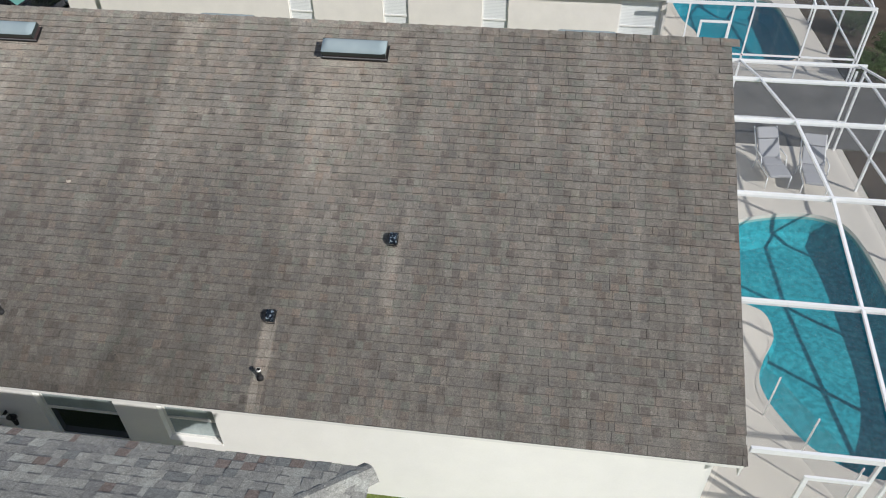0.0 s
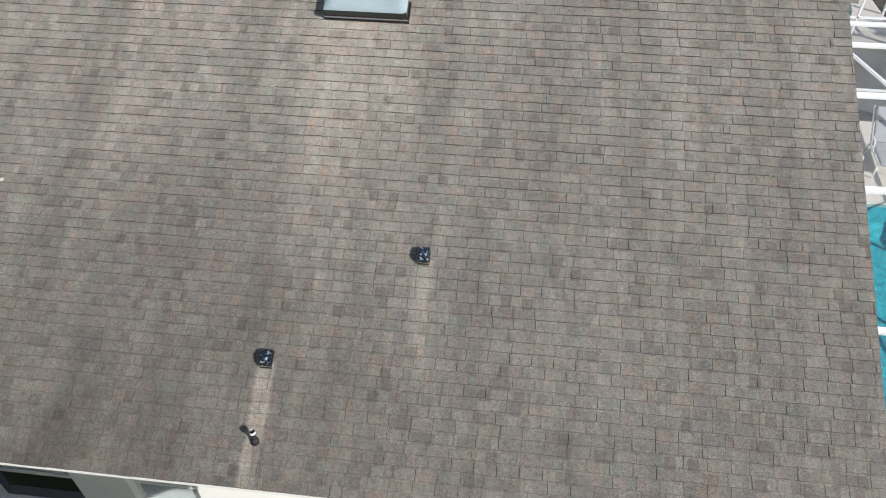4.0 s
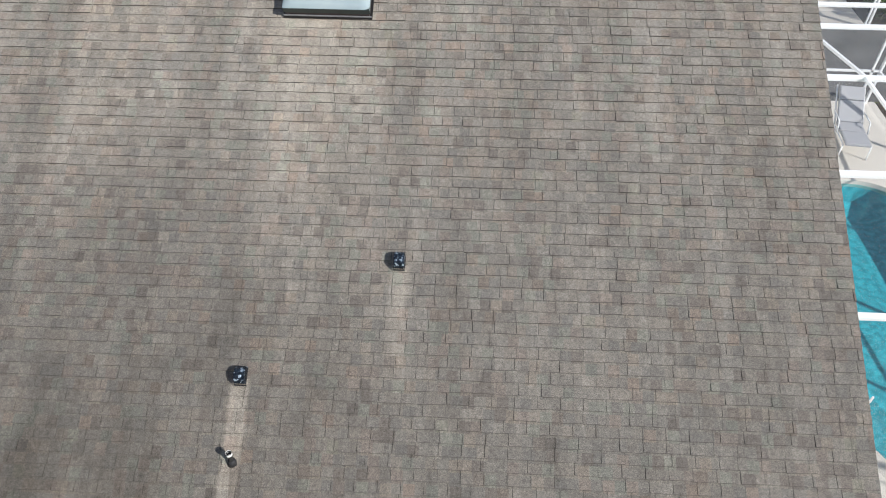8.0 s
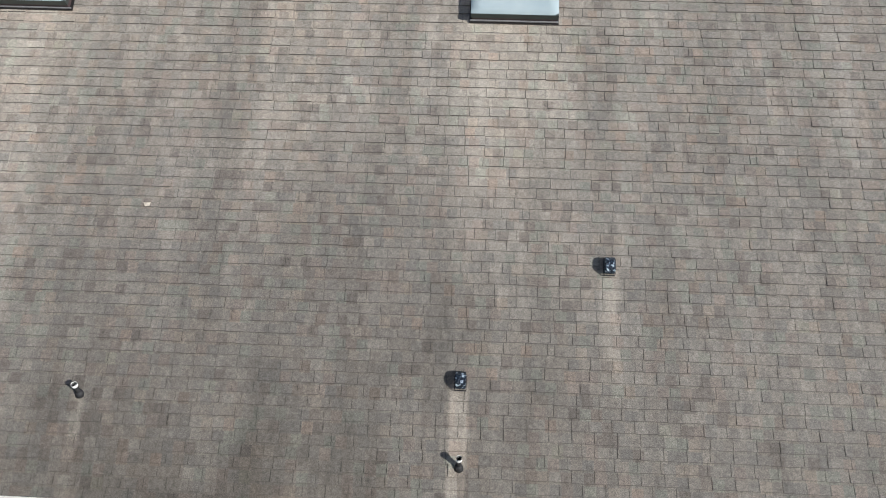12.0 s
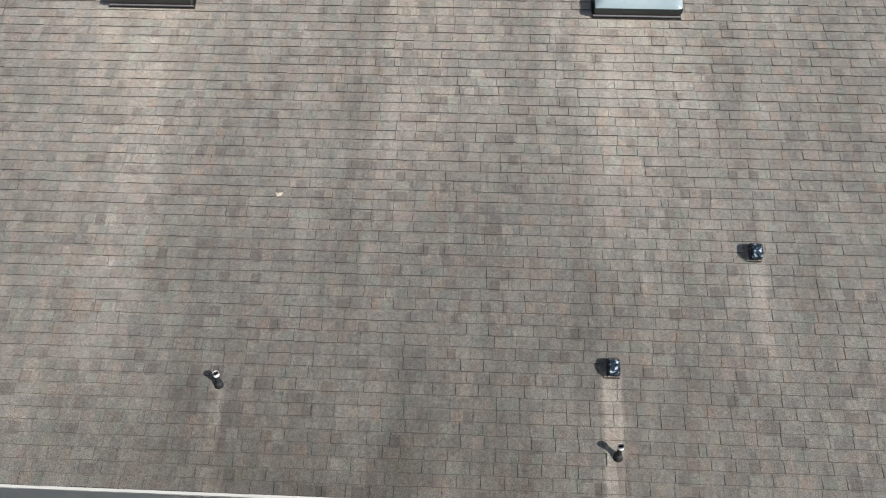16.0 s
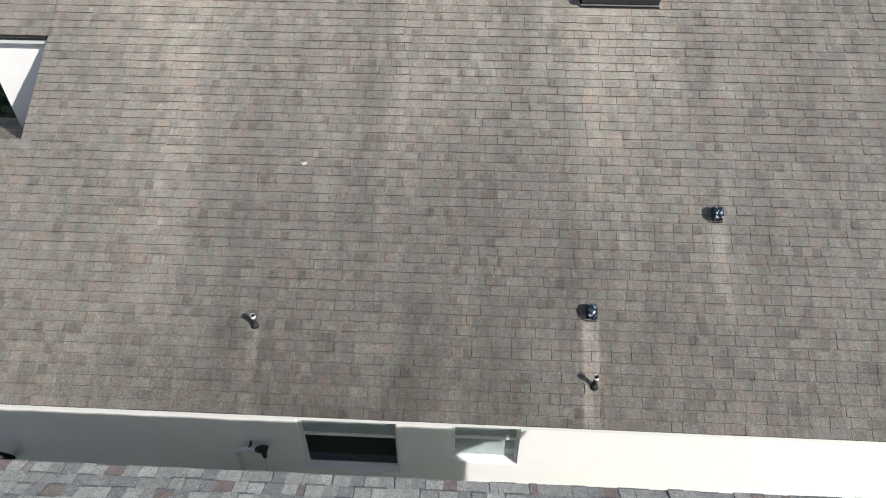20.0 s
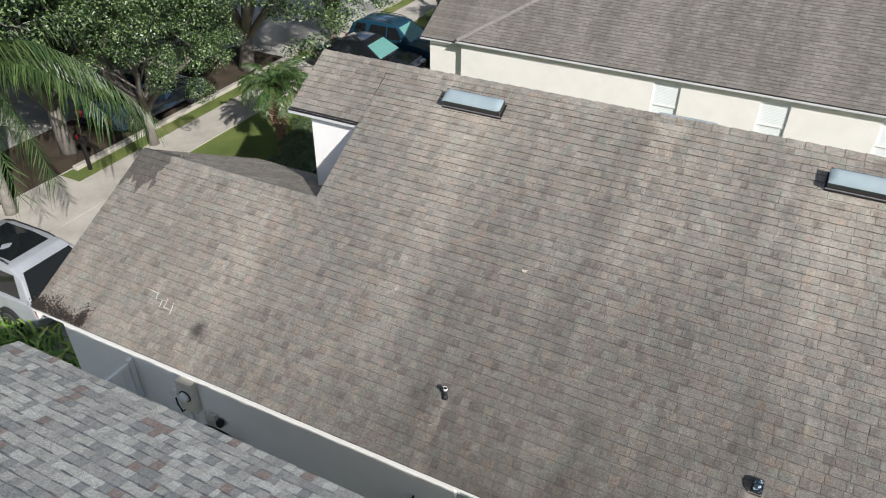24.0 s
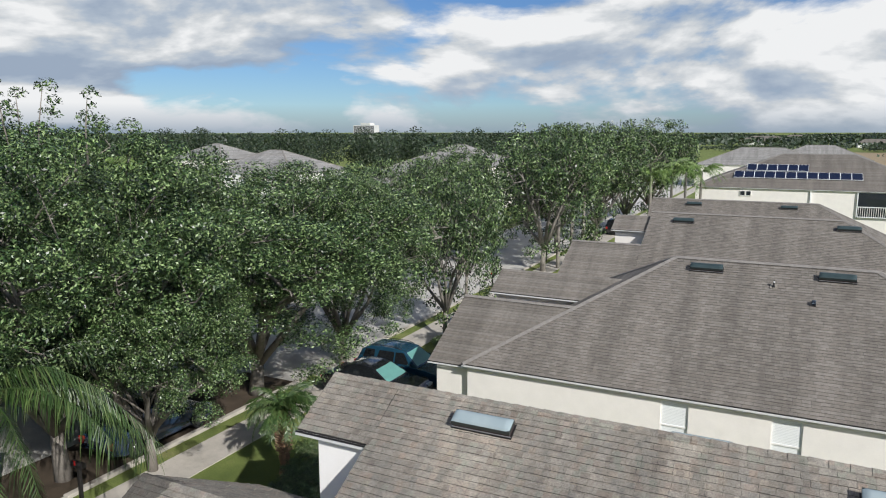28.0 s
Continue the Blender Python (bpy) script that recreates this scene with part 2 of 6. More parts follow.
def shingle_mat(name, pieces, kind):
    """Asphalt shingles with blocks of mixed granules, course by course. pieces: each shingle an object of its own."""
    m = Mat(name, 0.92, 0.0, 0.25)
    rnd = m.math("FRACT", m.math("ADD", m.math("MULTIPLY", m.objrand(), 7.3), m.island())) if pieces else m.island()
    sep = m.nt.nodes.new("ShaderNodeSeparateXYZ")
    m.link(m.pos, sep.inputs[0])
    X, Y, Z = sep.outputs
    # the eave's height and the rise of one course give the course; blocks of colour are cut along it
    z0, rise, wide = (2.405, 0.0677, 0.131) if kind == "tab" else (4.400, 0.0581, 0.145)
    course = m.math("FLOOR", m.math("DIVIDE", m.math("SUBTRACT", Z, z0 - 0.006), rise))
    def white(a, b):
        n, c = m.nt.nodes.new("ShaderNodeTexWhiteNoise"), m.nt.nodes.new("ShaderNodeCombineXYZ")
        n.noise_dimensions = "2D"
        m.put(c.inputs[0], a)
        m.put(c.inputs[1], b)
        m.link(c.outputs[0], n.inputs["Vector"])
        return n.outputs["Value"]
    cell = m.math("FLOOR", m.math("ADD", m.math("DIVIDE", X, wide), m.math("MULTIPLY", white(course, 3.7), 9.0)))
    block = white(cell, course)
    if kind == "tab":
        col = m.ramp(block, (0.0, (0.173, 0.162, 0.150)), (0.22, (0.187, 0.177, 0.164)), (0.42, (0.163, 0.156, 0.147)), (0.58, (0.180, 0.167, 0.153)),
                     (0.71, (0.181, 0.160, 0.146)), (0.81, (0.172, 0.173, 0.157)), (0.90, (0.146, 0.133, 0.123)), step=True)
        col = m.mix(1.0, col, m.ramp(rnd, (0.0, 0.94), (1.0, 1.06)), "MULTIPLY")
        col = m.mix(1.0, col, m.ramp(white(cell, m.math("ADD", course, 71.3)), (0.0, (0.90, 0.905, 0.905)), (0.5, (0.99, 0.985, 0.975)), (0.86, (1.08, 1.07, 1.05)), (0.93, (1.08, 1.03, 0.98))), "MULTIPLY")
        # weather streaks run down the slope
        streak = m.noise(1.0, 6.0, 0.62, m.stretch(m.pos, 1.9, 0.13, 0.0))
        col = m.mix(1.0, col, m.ramp(streak, (0.34, 0.83), (0.50, 1.0), (0.64, 1.12)), "MULTIPLY")
        fine = m.noise(1.0, 4.0, 0.6, m.stretch(m.pos, 7.5, 0.30, 0.0))
        col = m.mix(1.0, col, m.ramp(fine, (0.36, 0.95), (0.62, 1.05)), "MULTIPLY")
        blot = m.noise(0.40, 5.0, 0.6)
        col = m.mix(1.0, col, m.ramp(blot, (0.35, 0.92), (0.65, 1.07)), "MULTIPLY")
        # the upper courses and the garage turn paler, dark algae gathers on the lower slope between the vents
        high = m.math("DIVIDE", m.math("SUBTRACT", m.math("ADD", Y, m.math("MULTIPLY", m.noise(0.5, 4.0), 2.0)), 9.6), 4.0, True)
        west = m.math("DIVIDE", m.math("SUBTRACT", -9.6, m.math("ADD", X, m.math("MULTIPLY", m.noise(0.4, 4.0), 2.0))), 3.0, True)
        high = m.math("MULTIPLY", high, m.math("ADD", m.math("MULTIPLY", m.math("DIVIDE", m.math("SUBTRACT", 0.2, X), 4.0, True), 0.75), 0.25))
        col = m.mix(1.0, col, (0.948, 0.925, 0.878), "MULTIPLY")
        col = m.mix(m.math("MAXIMUM", high, m.math("MULTIPLY", west, 0.7)), col, m.mix(1.0, col, (1.45, 1.435, 1.395), "MULTIPLY"))
        low = m.math("MULTIPLY", m.math("SUBTRACT", 1.0, m.math("DIVIDE", m.math("SUBTRACT", Y, 6.3), 3.6), True), m.ramp(m.noise(0.55, 4.0, 0.6), (0.34, 0.40), (0.58, 1.0)))
        low = m.math("MULTIPLY", low, m.math("DIVIDE", m.math("ADD", m.math("ADD", X, m.math("MULTIPLY", m.noise(0.5, 4.0), 2.0)), 9.2), 2.5, True))
        low = m.math("MULTIPLY", low, m.math("ADD", m.math("MULTIPLY", m.math("DIVIDE", m.math("SUBTRACT", -1.4, X), 2.6, True), 0.70), 0.30))
        col = m.mix(m.math("MULTIPLY", low, 0.85), col, m.mix(1.0, col, (0.50, 0.497, 0.49), "MULTIPLY"))
        # washed bands below the metal of skylights and vents
        def band(x0, half, soft, y_top, y_end, amount, wob):
            dx = m.math("ABSOLUTE", m.math("SUBTRACT", m.math("ADD", X, wob), x0))
            a = m.math("SUBTRACT", 1.0, m.math("DIVIDE", m.math("SUBTRACT", dx, half), soft), True)
            b = m.math("DIVIDE", m.math("SUBTRACT", Y, y_end), (y_top - y_end), True)
            return m.math("MULTIPLY", m.math("MULTIPLY", a, m.math("POWER", b, 0.55)), m.math("MULTIPLY", m.math("LESS_THAN", Y, y_top), amount))
        wash = 0.0
        wob = m.math("MULTIPLY", m.math("SUBTRACT", m.noise(0.9, 4.0), 0.5), 0.6)
        for args in ((-3.25, 0.42, 0.60, 11.8, 7.4, 0.70), (-10.05, 0.42, 0.60, 11.85, 6.4, 0.70), (-12.9, 0.25, 0.45, 9.3, 6.0, 0.5), (-6.3, 0.15, 0.5, 12.4, 8.6, 0.5)):
            wash = m.math("MAXIMUM", wash, band(*args, wob))
        wob = m.math("MULTIPLY", m.math("SUBTRACT", m.noise(3.0, 4.0), 0.5), 0.06)
        col = m.mix(wash, col, m.mix(1.0, col, (1.48, 1.46, 1.42), "MULTIPLY"))
        wash = 0.0
        for args in ((-2.02, 0.07, 0.09, 8.70, 7.2, 0.75), (-3.80, 0.085, 0.05, 7.42, 4.6, 1.0), (-8.30, 0.04, 0.07, 7.15, 5.7, 0.6)):
            wash = m.math("MAXIMUM", wash, band(*args, wob))
        col = m.mix(wash, col, m.mix(1.0, col, (1.75, 1.72, 1.66), "MULTIPLY"))
        # dark drip-shaped streaks at the outer end of the garage ridge, down the slope
        drip = m.noise(1.0, 3.0, 0.6, m.stretch(m.pos, 9.0, 0.6, 0.0))
        ext = m.math("MULTIPLY", m.math("LESS_THAN", X, m.math("ADD", m.math("MULTIPLY", m.noise(2.0), 1.2), -16.3)), m.math("LESS_THAN", m.math("ABSOLUTE", m.math("SUBTRACT", Y, 9.35)), m.math("MULTIPLY", drip, 1.15)))
        col = m.mix(m.math("MULTIPLY", ext, 0.72), col, (0.05, 0.046, 0.042))
        # one round soot stain near the garage eave
        dx, dy = m.math("SUBTRACT", X, -12.95), m.math("SUBTRACT", Y, 6.78)
        rad = m.math("ADD", m.math("SQRT", m.math("ADD", m.math("MULTIPLY", dx, dx), m.math("MULTIPLY", dy, dy))), m.math("MULTIPLY", m.noise(9.0), 0.10))
        col = m.mix(m.ramp(rad, (0.12, 0.8), (0.24, 0.0)), col, (0.05, 0.042, 0.036))
    else:
        col = m.ramp(rnd, (0.0, (0.310, 0.307, 0.284)), (0.20, (0.245, 0.242, 0.228)), (0.42, (0.278, 0.275, 0.256)), (0.58, (0.205, 0.203, 0.197)),
                     (0.70, (0.188, 0.194, 0.190)), (0.79, (0.340, 0.342, 0.318)), (0.90, (0.190, 0.155, 0.140)), step=True)
        col = m.mix(1.0, col, m.ramp(m.noise(1.6, 4.0), (0.35, (1.01, 1.015, 0.985)), (0.65, (1.14, 1.145, 1.11))), "MULTIPLY")
    grain = m.noise(95.0, 3.0, 0.8)
    col = m.mix(1.0, col, m.ramp(grain, (0.32, 0.50), (0.5, 1.0), (0.68, 1.60)), "MULTIPLY")
    mott = m.noise(22.0, 5.0, 0.75)
    col = m.mix(1.0, col, m.ramp(mott, (0.28, 0.70), (0.72, 1.28)), "MULTIPLY")
    m.color(col).bump(grain, 0.4, 0.004)
    return m.mat


M_TAB, M_TABP = shingle_mat("weathered tab shingles", False, "tab"), shingle_mat("weathered tab shingle piece", True, "tab")
M_ARC, M_ARCP = shingle_mat("laminated shingles", False, "arc"), shingle_mat("laminated shingle piece", True, "arc")


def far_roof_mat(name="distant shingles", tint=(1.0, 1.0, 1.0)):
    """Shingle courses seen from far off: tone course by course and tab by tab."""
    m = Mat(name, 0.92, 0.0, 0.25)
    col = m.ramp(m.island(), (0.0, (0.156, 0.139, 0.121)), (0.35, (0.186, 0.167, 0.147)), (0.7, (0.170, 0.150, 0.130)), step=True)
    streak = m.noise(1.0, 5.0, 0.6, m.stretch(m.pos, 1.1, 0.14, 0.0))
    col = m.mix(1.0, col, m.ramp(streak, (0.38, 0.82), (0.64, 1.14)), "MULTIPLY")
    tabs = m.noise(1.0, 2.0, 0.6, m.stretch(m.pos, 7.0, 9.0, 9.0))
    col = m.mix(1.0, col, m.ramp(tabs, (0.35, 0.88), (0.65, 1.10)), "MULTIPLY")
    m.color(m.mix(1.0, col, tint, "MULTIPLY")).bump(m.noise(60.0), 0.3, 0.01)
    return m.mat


M_FAR = far_roof_mat(tint=(1.09, 1.105, 1.10))
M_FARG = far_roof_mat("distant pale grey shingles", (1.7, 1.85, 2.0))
M_CAPF = plain("pale worn cap shingles", (0.225, 0.208, 0.188), 0.92, var=0.25, scale=6.0)
M_BUTT = plain("dark cut edge of asphalt shingle", (0.078, 0.070, 0.062), 0.95, var=0.3, scale=30.0)
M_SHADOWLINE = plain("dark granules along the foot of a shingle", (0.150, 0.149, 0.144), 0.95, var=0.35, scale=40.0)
M_DECK = plain("dark roof underlay", (0.045, 0.042, 0.040), 0.95)
M_STUC = plain("cream stucco", (0.80, 0.762, 0.705), 0.9, var=0.05, scale=2.0, bump=0.35)
M_STUW = plain("warm white stucco", (0.90, 0.882, 0.848), 0.9, var=0.03, scale=2.0, bump=0.35)
M_TRIM = plain("white trim paint", (0.80, 0.79, 0.76), 0.55, var=0.05, scale=5.0)
M_FASC = plain("grey white gutter", (0.62, 0.62, 0.60), 0.45, var=0.10, scale=3.0)
M_ALU = plain("white powder coated aluminium", (0.82, 0.83, 0.83), 0.4, var=0.04, scale=8.0)
M_BLACK = plain("dark bronze metal", (0.030, 0.028, 0.028), 0.35, 0.4, var=0.2)
M_RUBBER = plain("black rubber", (0.020, 0.020, 0.021), 0.7, var=0.2)
M_GLASS = Mat("window glass", 0.04, 0.0, 0.5).color((0.02, 0.025, 0.03)).mat


def blind_mat():
    m = Mat("pale window blind behind glass", 0.25, 0.0, 0.5)
    sep = m.nt.nodes.new("ShaderNodeSeparateXYZ")
    m.link(m.pos, sep.inputs[0])
    w = m.math("FRACT", m.math("MULTIPLY", sep.outputs[2], 20.0))
    m.color(m.ramp(w, (0.0, (0.55, 0.57, 0.57)), (0.25, (0.80, 0.82, 0.81)), (1.0, (0.85, 0.87, 0.86))))
    return m.mat


M_BLIND = blind_mat()
M_SHEER = plain("blue-grey sheer behind glass", (0.38, 0.44, 0.44), 0.18, var=0.22, scale=2.2)


def screen_mat():
    """Insect mesh: a fine dark weave that lets most light through."""
    m = Mat("insect mesh", 0.8, 0.0, 0.3)
    m.color((0.16, 0.18, 0.20))
    tr, mx = m.nt.nodes.new("ShaderNodeBsdfTransparent"), m.nt.nodes.new("ShaderNodeMixShader")
    out = m.nt.nodes["Material Output"]
    mx.inputs[0].default_value = 0.15
    m.link(tr.outputs[0], mx.inputs[1])
    m.link(m.bsdf.outputs[0], mx.inputs[2])
    m.link(mx.outputs[0], out.inputs[0])
    return m.mat


M_SCREEN = screen_mat()


def grass_mat():
    m = Mat("lawn", 0.95, 0.0, 0.2)
    a = m.ramp(m.noise(0.5, 5.0), (0.3, (0.100, 0.135, 0.038)), (0.55, (0.168, 0.208, 0.060)), (0.75, (0.250, 0.236, 0.105)))
    m.color(m.mix(0.6, a, m.mix(1.0, a, m.ramp(m.noise(25.0, 4.0, 0.7), (0.3, 0.4), (0.7, 1.6)), "MULTIPLY"))).bump(m.noise(40.0), 0.8, 0.04)
    return m.mat


M_GRASS = grass_mat()


def concrete_mat(name, c, dark=0.7):
    m = Mat(name, 0.88, 0.0, 0.3)
    a = m.ramp(m.noise(0.7, 6.0, 0.65), (0.32, tuple(v * dark for v in c)), (0.62, c))
    m.color(m.mix(1.0, a, m.ramp(m.noise(45.0, 3.0, 0.7), (0.3, 0.88), (0.7, 1.10)), "MULTIPLY")).bump(m.noise(80.0), 0.25, 0.004)
    return m.mat


M_CONC = concrete_mat("pale concrete", (0.52, 0.48, 0.42))
M_DECKC = concrete_mat("sand coloured pool deck", (0.66, 0.62, 0.55), 0.9)
M_ROAD = concrete_mat("grey street paving", (0.52, 0.50, 0.46), 0.8)
M_MULCH = concrete_mat("brown mulch and leaf litter", (0.085, 0.064, 0.044), 0.45)
M_GRAVEL = concrete_mat("dark grey gravel", (0.15, 0.145, 0.135), 0.55)


# ---- the large structure ----
SLOPE, ROOF_C = 0.5404, -0.908          # near slope of the main roof: z = SLOPE * y + ROOF_C
RIDGE_Y, EAVE_Y = 12.52, 6.13
RIDGE_Z, EAVE_Z = SLOPE * RIDGE_Y + ROOF_C, SLOPE * EAVE_Y + ROOF_C
X_LEFT, X_RIGHT, X_GARAGE = -12.17, 3.42, -16.55
GARAGE_Y = 9.51
GARAGE_Z = SLOPE * GARAGE_Y + ROOF_C


class Plane:
    """A roof slope: origin at its lower corner, U along the eave, V up the slope, N out of it."""

    def __init__(self, origin, u, v):
        self.o, self.u, self.v = Vector(origin), Vector(u).normalized(), Vector(v).normalized()
        self.n = self.u.cross(self.v).normalized()

    def at(self, a, b, h=0.0):
        return self.o + self.u * a + self.v * b + self.n * h

    def matrix(self, a=0.0, b=0.0, h=0.0):
        m = Matrix((self.u, self.v, self.n)).transposed().to_4x4()
        m.translation = self.at(a, b, h)
        return m


def tab_mesh(w, e, t, g=0.0035, skew=0.0):
    """Corners and faces of one shingle: thick at its lower edge, tucked under the next course above."""
    vs = [(g, 0.004, t), (w - g, 0.004 + skew, t), (w - g * 0.6, e + 0.014, 0.0015), (g * 0.6, e + 0.014, 0.0015), (g, 0, 0), (w - g, skew, 0)]
    return vs, [(0, 1, 2, 3), (4, 5, 1, 0), (4, 0, 3), (5, 2, 1), (4, 3, 2, 5)]


def lay_shingles(roof, plane, span, rows, e, t, widths, mats, pick=None, seed=1, gap=0.0025, tooth=False):
    """Courses of shingles on a slope. span(b): from and to along the eave at the height b. Pieces where pick(place) holds are parts of their own.
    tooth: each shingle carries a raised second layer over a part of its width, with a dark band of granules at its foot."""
    rng = random.Random(seed)
    vs, fs, ms, shared = [], [], [], {}

    def piece(w, h, g, skew, tab):
        q, f = tab_mesh(w, e, h, g, skew)
        m = [0, 1, 0, 0, 0]
        if tab:
            x0, x1 = tab
            k, foot = len(q), 0.020
            x0, x1 = max(x0, g), min(x1, w - g)
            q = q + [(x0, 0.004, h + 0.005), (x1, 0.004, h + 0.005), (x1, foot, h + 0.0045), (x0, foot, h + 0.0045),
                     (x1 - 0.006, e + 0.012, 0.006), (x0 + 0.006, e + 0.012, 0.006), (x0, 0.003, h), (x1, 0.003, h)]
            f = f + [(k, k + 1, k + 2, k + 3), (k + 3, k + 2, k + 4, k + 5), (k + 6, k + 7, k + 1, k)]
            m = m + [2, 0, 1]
        return q, f, m

    for r in range(rows):
        b = r * e
        s0, s1 = span(b + e / 2)
        a = s0 - (0.131 * (r % 2) + rng.uniform(0.0, 0.04) if rng.random() < 0.8 else rng.uniform(0.0, 0.28))
        while a < s1 - 0.02:
            w = widths(rng)
            a0, a1 = max(a, s0), min(a + w, s1)
            a += w
            if a1 - a0 < 0.004:
                continue
            tt = t * rng.uniform(0.6, 1.6)
            db = rng.uniform(-0.004, 0.004)
            tab = None
            if tooth and w > 0.16:
                c = rng.randrange(4)
                tab = ((w * 0.50, w), (w * 0.55, w), (0.0, w * 0.52), (w * 0.42, w))[c] if rng.random() < 0.86 else None
            p = plane.at((a0 + a1) / 2, b)
            if pick and pick(p) and abs(a1 - a0 - w) < 1e-6:
                key = (round(w, 3), tab)
                if key not in shared:
                    q, f, m = piece(key[0], t, gap, 0.0, tab)
                    me = bpy.data.meshes.new("shingle")
                    me.from_pydata(q, [], f)
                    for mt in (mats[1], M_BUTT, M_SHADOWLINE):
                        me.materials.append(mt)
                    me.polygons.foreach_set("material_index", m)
                    shared[key] = me
                ob = new("shingle", shared[key])
                ob.parent = roof
                ob.matrix_world = plane.matrix(a0, b + db, 0.003)
                continue
            q, f, m = piece(a1 - a0, tt, gap * rng.uniform(0.4, 1.5), rng.uniform(-0.005, 0.005), tab if tab and a1 - a0 > w - 0.01 else None)
            k = len(vs)
            vs += [tuple(plane.at(a0 + x, b + db + y, 0.003 + h)) for x, y, h in q]
            fs += [tuple(i + k for i in g) for g in f]
            ms += m
    me = bpy.data.meshes.new("shingle_layer")
    me.from_pydata(vs, [], fs)
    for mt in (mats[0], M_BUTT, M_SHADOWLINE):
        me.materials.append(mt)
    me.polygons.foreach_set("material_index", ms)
    ob = new("shingle_layer", me)
    ob.parent = roof
    return tagged(ob, kind="stuff")


def deck(name, pts, parent, thick=0.10, mat=None):
    """A slope's board, from its corners."""
    bm = bmesh.new()
    vs = [Vector(p) for p in pts]
    n = (vs[1] - vs[0]).cross(vs[2] - vs[1]).normalized()
    if n.z < 0:
        n = -n
    prism(bm, vs, thick, n)
    return part(name, bm, mat or M_DECK, parent)


def panel(bm, u0, v0, u1, v1, holes, put):
    """A slab with openings, all of one piece. put(u, v, k) gives the corner on the outer (0) or inner (1) face."""
    us = sorted({u0, u1, *[h[0] for h in holes], *[h[2] for h in holes]})
    vs = sorted({v0, v1, *[h[1] for h in holes], *[h[3] for h in holes]})
    solid = lambda i, j: 0 <= i < len(us) - 1 and 0 <= j < len(vs) - 1 and not any(h[0] <= us[i] < h[2] and h[1] <= vs[j] < h[3] for h in holes)
    made = {}
    def vert(i, j, k):
        if (i, j, k) not in made:
            made[i, j, k] = bm.verts.new(put(us[i], vs[j], k))
        return made[i, j, k]
    for i in range(len(us) - 1):
        for j in range(len(vs) - 1):
            if not solid(i, j):
                continue
            for k in (0, 1):
                bm.faces.new([vert(*p, k) for p in ((i, j), (i + 1, j), (i + 1, j + 1), (i, j + 1))])
            for di, dj, a, b in ((-1, 0, (i, j), (i, j + 1)), (1, 0, (i + 1, j), (i + 1, j + 1)), (0, -1, (i, j), (i + 1, j)), (0, 1, (i, j + 1), (i + 1, j + 1))):
                if not solid(i + di, j + dj):
                    bm.faces.new((vert(*a, 0), vert(*b, 0), vert(*b, 1), vert(*a, 1)))
    bmesh.ops.recalc_face_normals(bm, faces=bm.faces[:])
    return bm


def gutter(parent, x0, x1, y, z, w=0.09, h=0.085, mat=None):
    """An open gutter along x, hung in front of y."""
    bm = bmesh.new()
    t = 0.012
    prof = [(y - w, z), (y - w, z - h), (y, z - h), (y, z), (y - t, z), (y - t, z - h + t), (y - w + t, z - h + t), (y - w + t, z)]
    prism(bm, [(x1, a, b) for a, b in prof], x1 - x0, (1, 0, 0))
    return part("gutter", bm, mat or M_FASC, parent)


def wall_x(name, parent, mat, x0, x1, y, out, z0, z1, thick=0.2, holes=()):
    """A wall along x, its outer face at y; out is -1 or 1. holes: (x0, z0, x1, z1)."""
    bm = panel(bmesh.new(), x0, z0, x1, z1, holes, lambda u, v, k: (u, y - out * thick * k, v))
    return part(name, bm, mat, parent)


def wall_y(name, parent, mat, y0, y1, x, out, z0, z1, thick=0.2, top=()):
    """A wall along y with an optional gable: top holds (y, z) points above z1."""
    bm = bmesh.new()
    pts = [(x, y0, z0), (x, y1, z0), (x, y1, z1)] + [(x, a, b) for a, b in top] + [(x, y0, z1)]
    prism(bm, pts, thick, (out, 0, 0))
    return part(name, bm, mat, parent)


def sash_window(parent, x0, z0, x1, z1, y, out, split, upper, lower, recess=0.10):
    """A single hung window set back in its opening; the two panes have materials of their own."""
    s = -out
    yf = y + s * recess
    win = part("window", panel(bmesh.new(), x0, z0, x1, z1, [(x0 + 0.045, z0 + 0.05, x1 - 0.045, z1 - 0.045)], lambda u, v, k: (u, yf + s * 0.05 * k, v)), M_TRIM, parent)
    ys = sorted((yf + s * 0.005, yf + s * 0.045))
    part("meeting_rail", cubes((x0 + 0.045, ys[0] - 0.012, split - 0.025, x1 - 0.045, ys[1], split + 0.03)), M_TRIM, win)
    yu, yl = sorted((yf + s * 0.012, yf + s * 0.018)), sorted((yf + s * 0.028, yf + s * 0.034))
    part("pane", cubes((x0 + 0.045, yu[0], split + 0.03, x1 - 0.045, yu[1], z1 - 0.045)), upper, win)
    part("pane", cubes((x0 + 0.045, yl[0], z0 + 0.05, x1 - 0.045, yl[1], split - 0.025)), lower, win)
    ysl = sorted((y - s * 0.012, yf - s * 0.001))
    part("sill", cubes((x0 + 0.002, ysl[0], z0 + 0.001, x1 - 0.002, ysl[1], z0 + 0.03), bevel=0.008), M_STUW, win)
    return win


def tab_widths(rng):
    r = rng.random()
    return 0.262 if r < 0.955 else (0.085 if r < 0.97 else (0.20 if r < 0.985 else 0.14))


def arc_widths(rng):
    return rng.choice((0.07, 0.27, 0.27, 0.28, 0.28, 0.28, 0.29, 0.29, 0.30, 0.14))


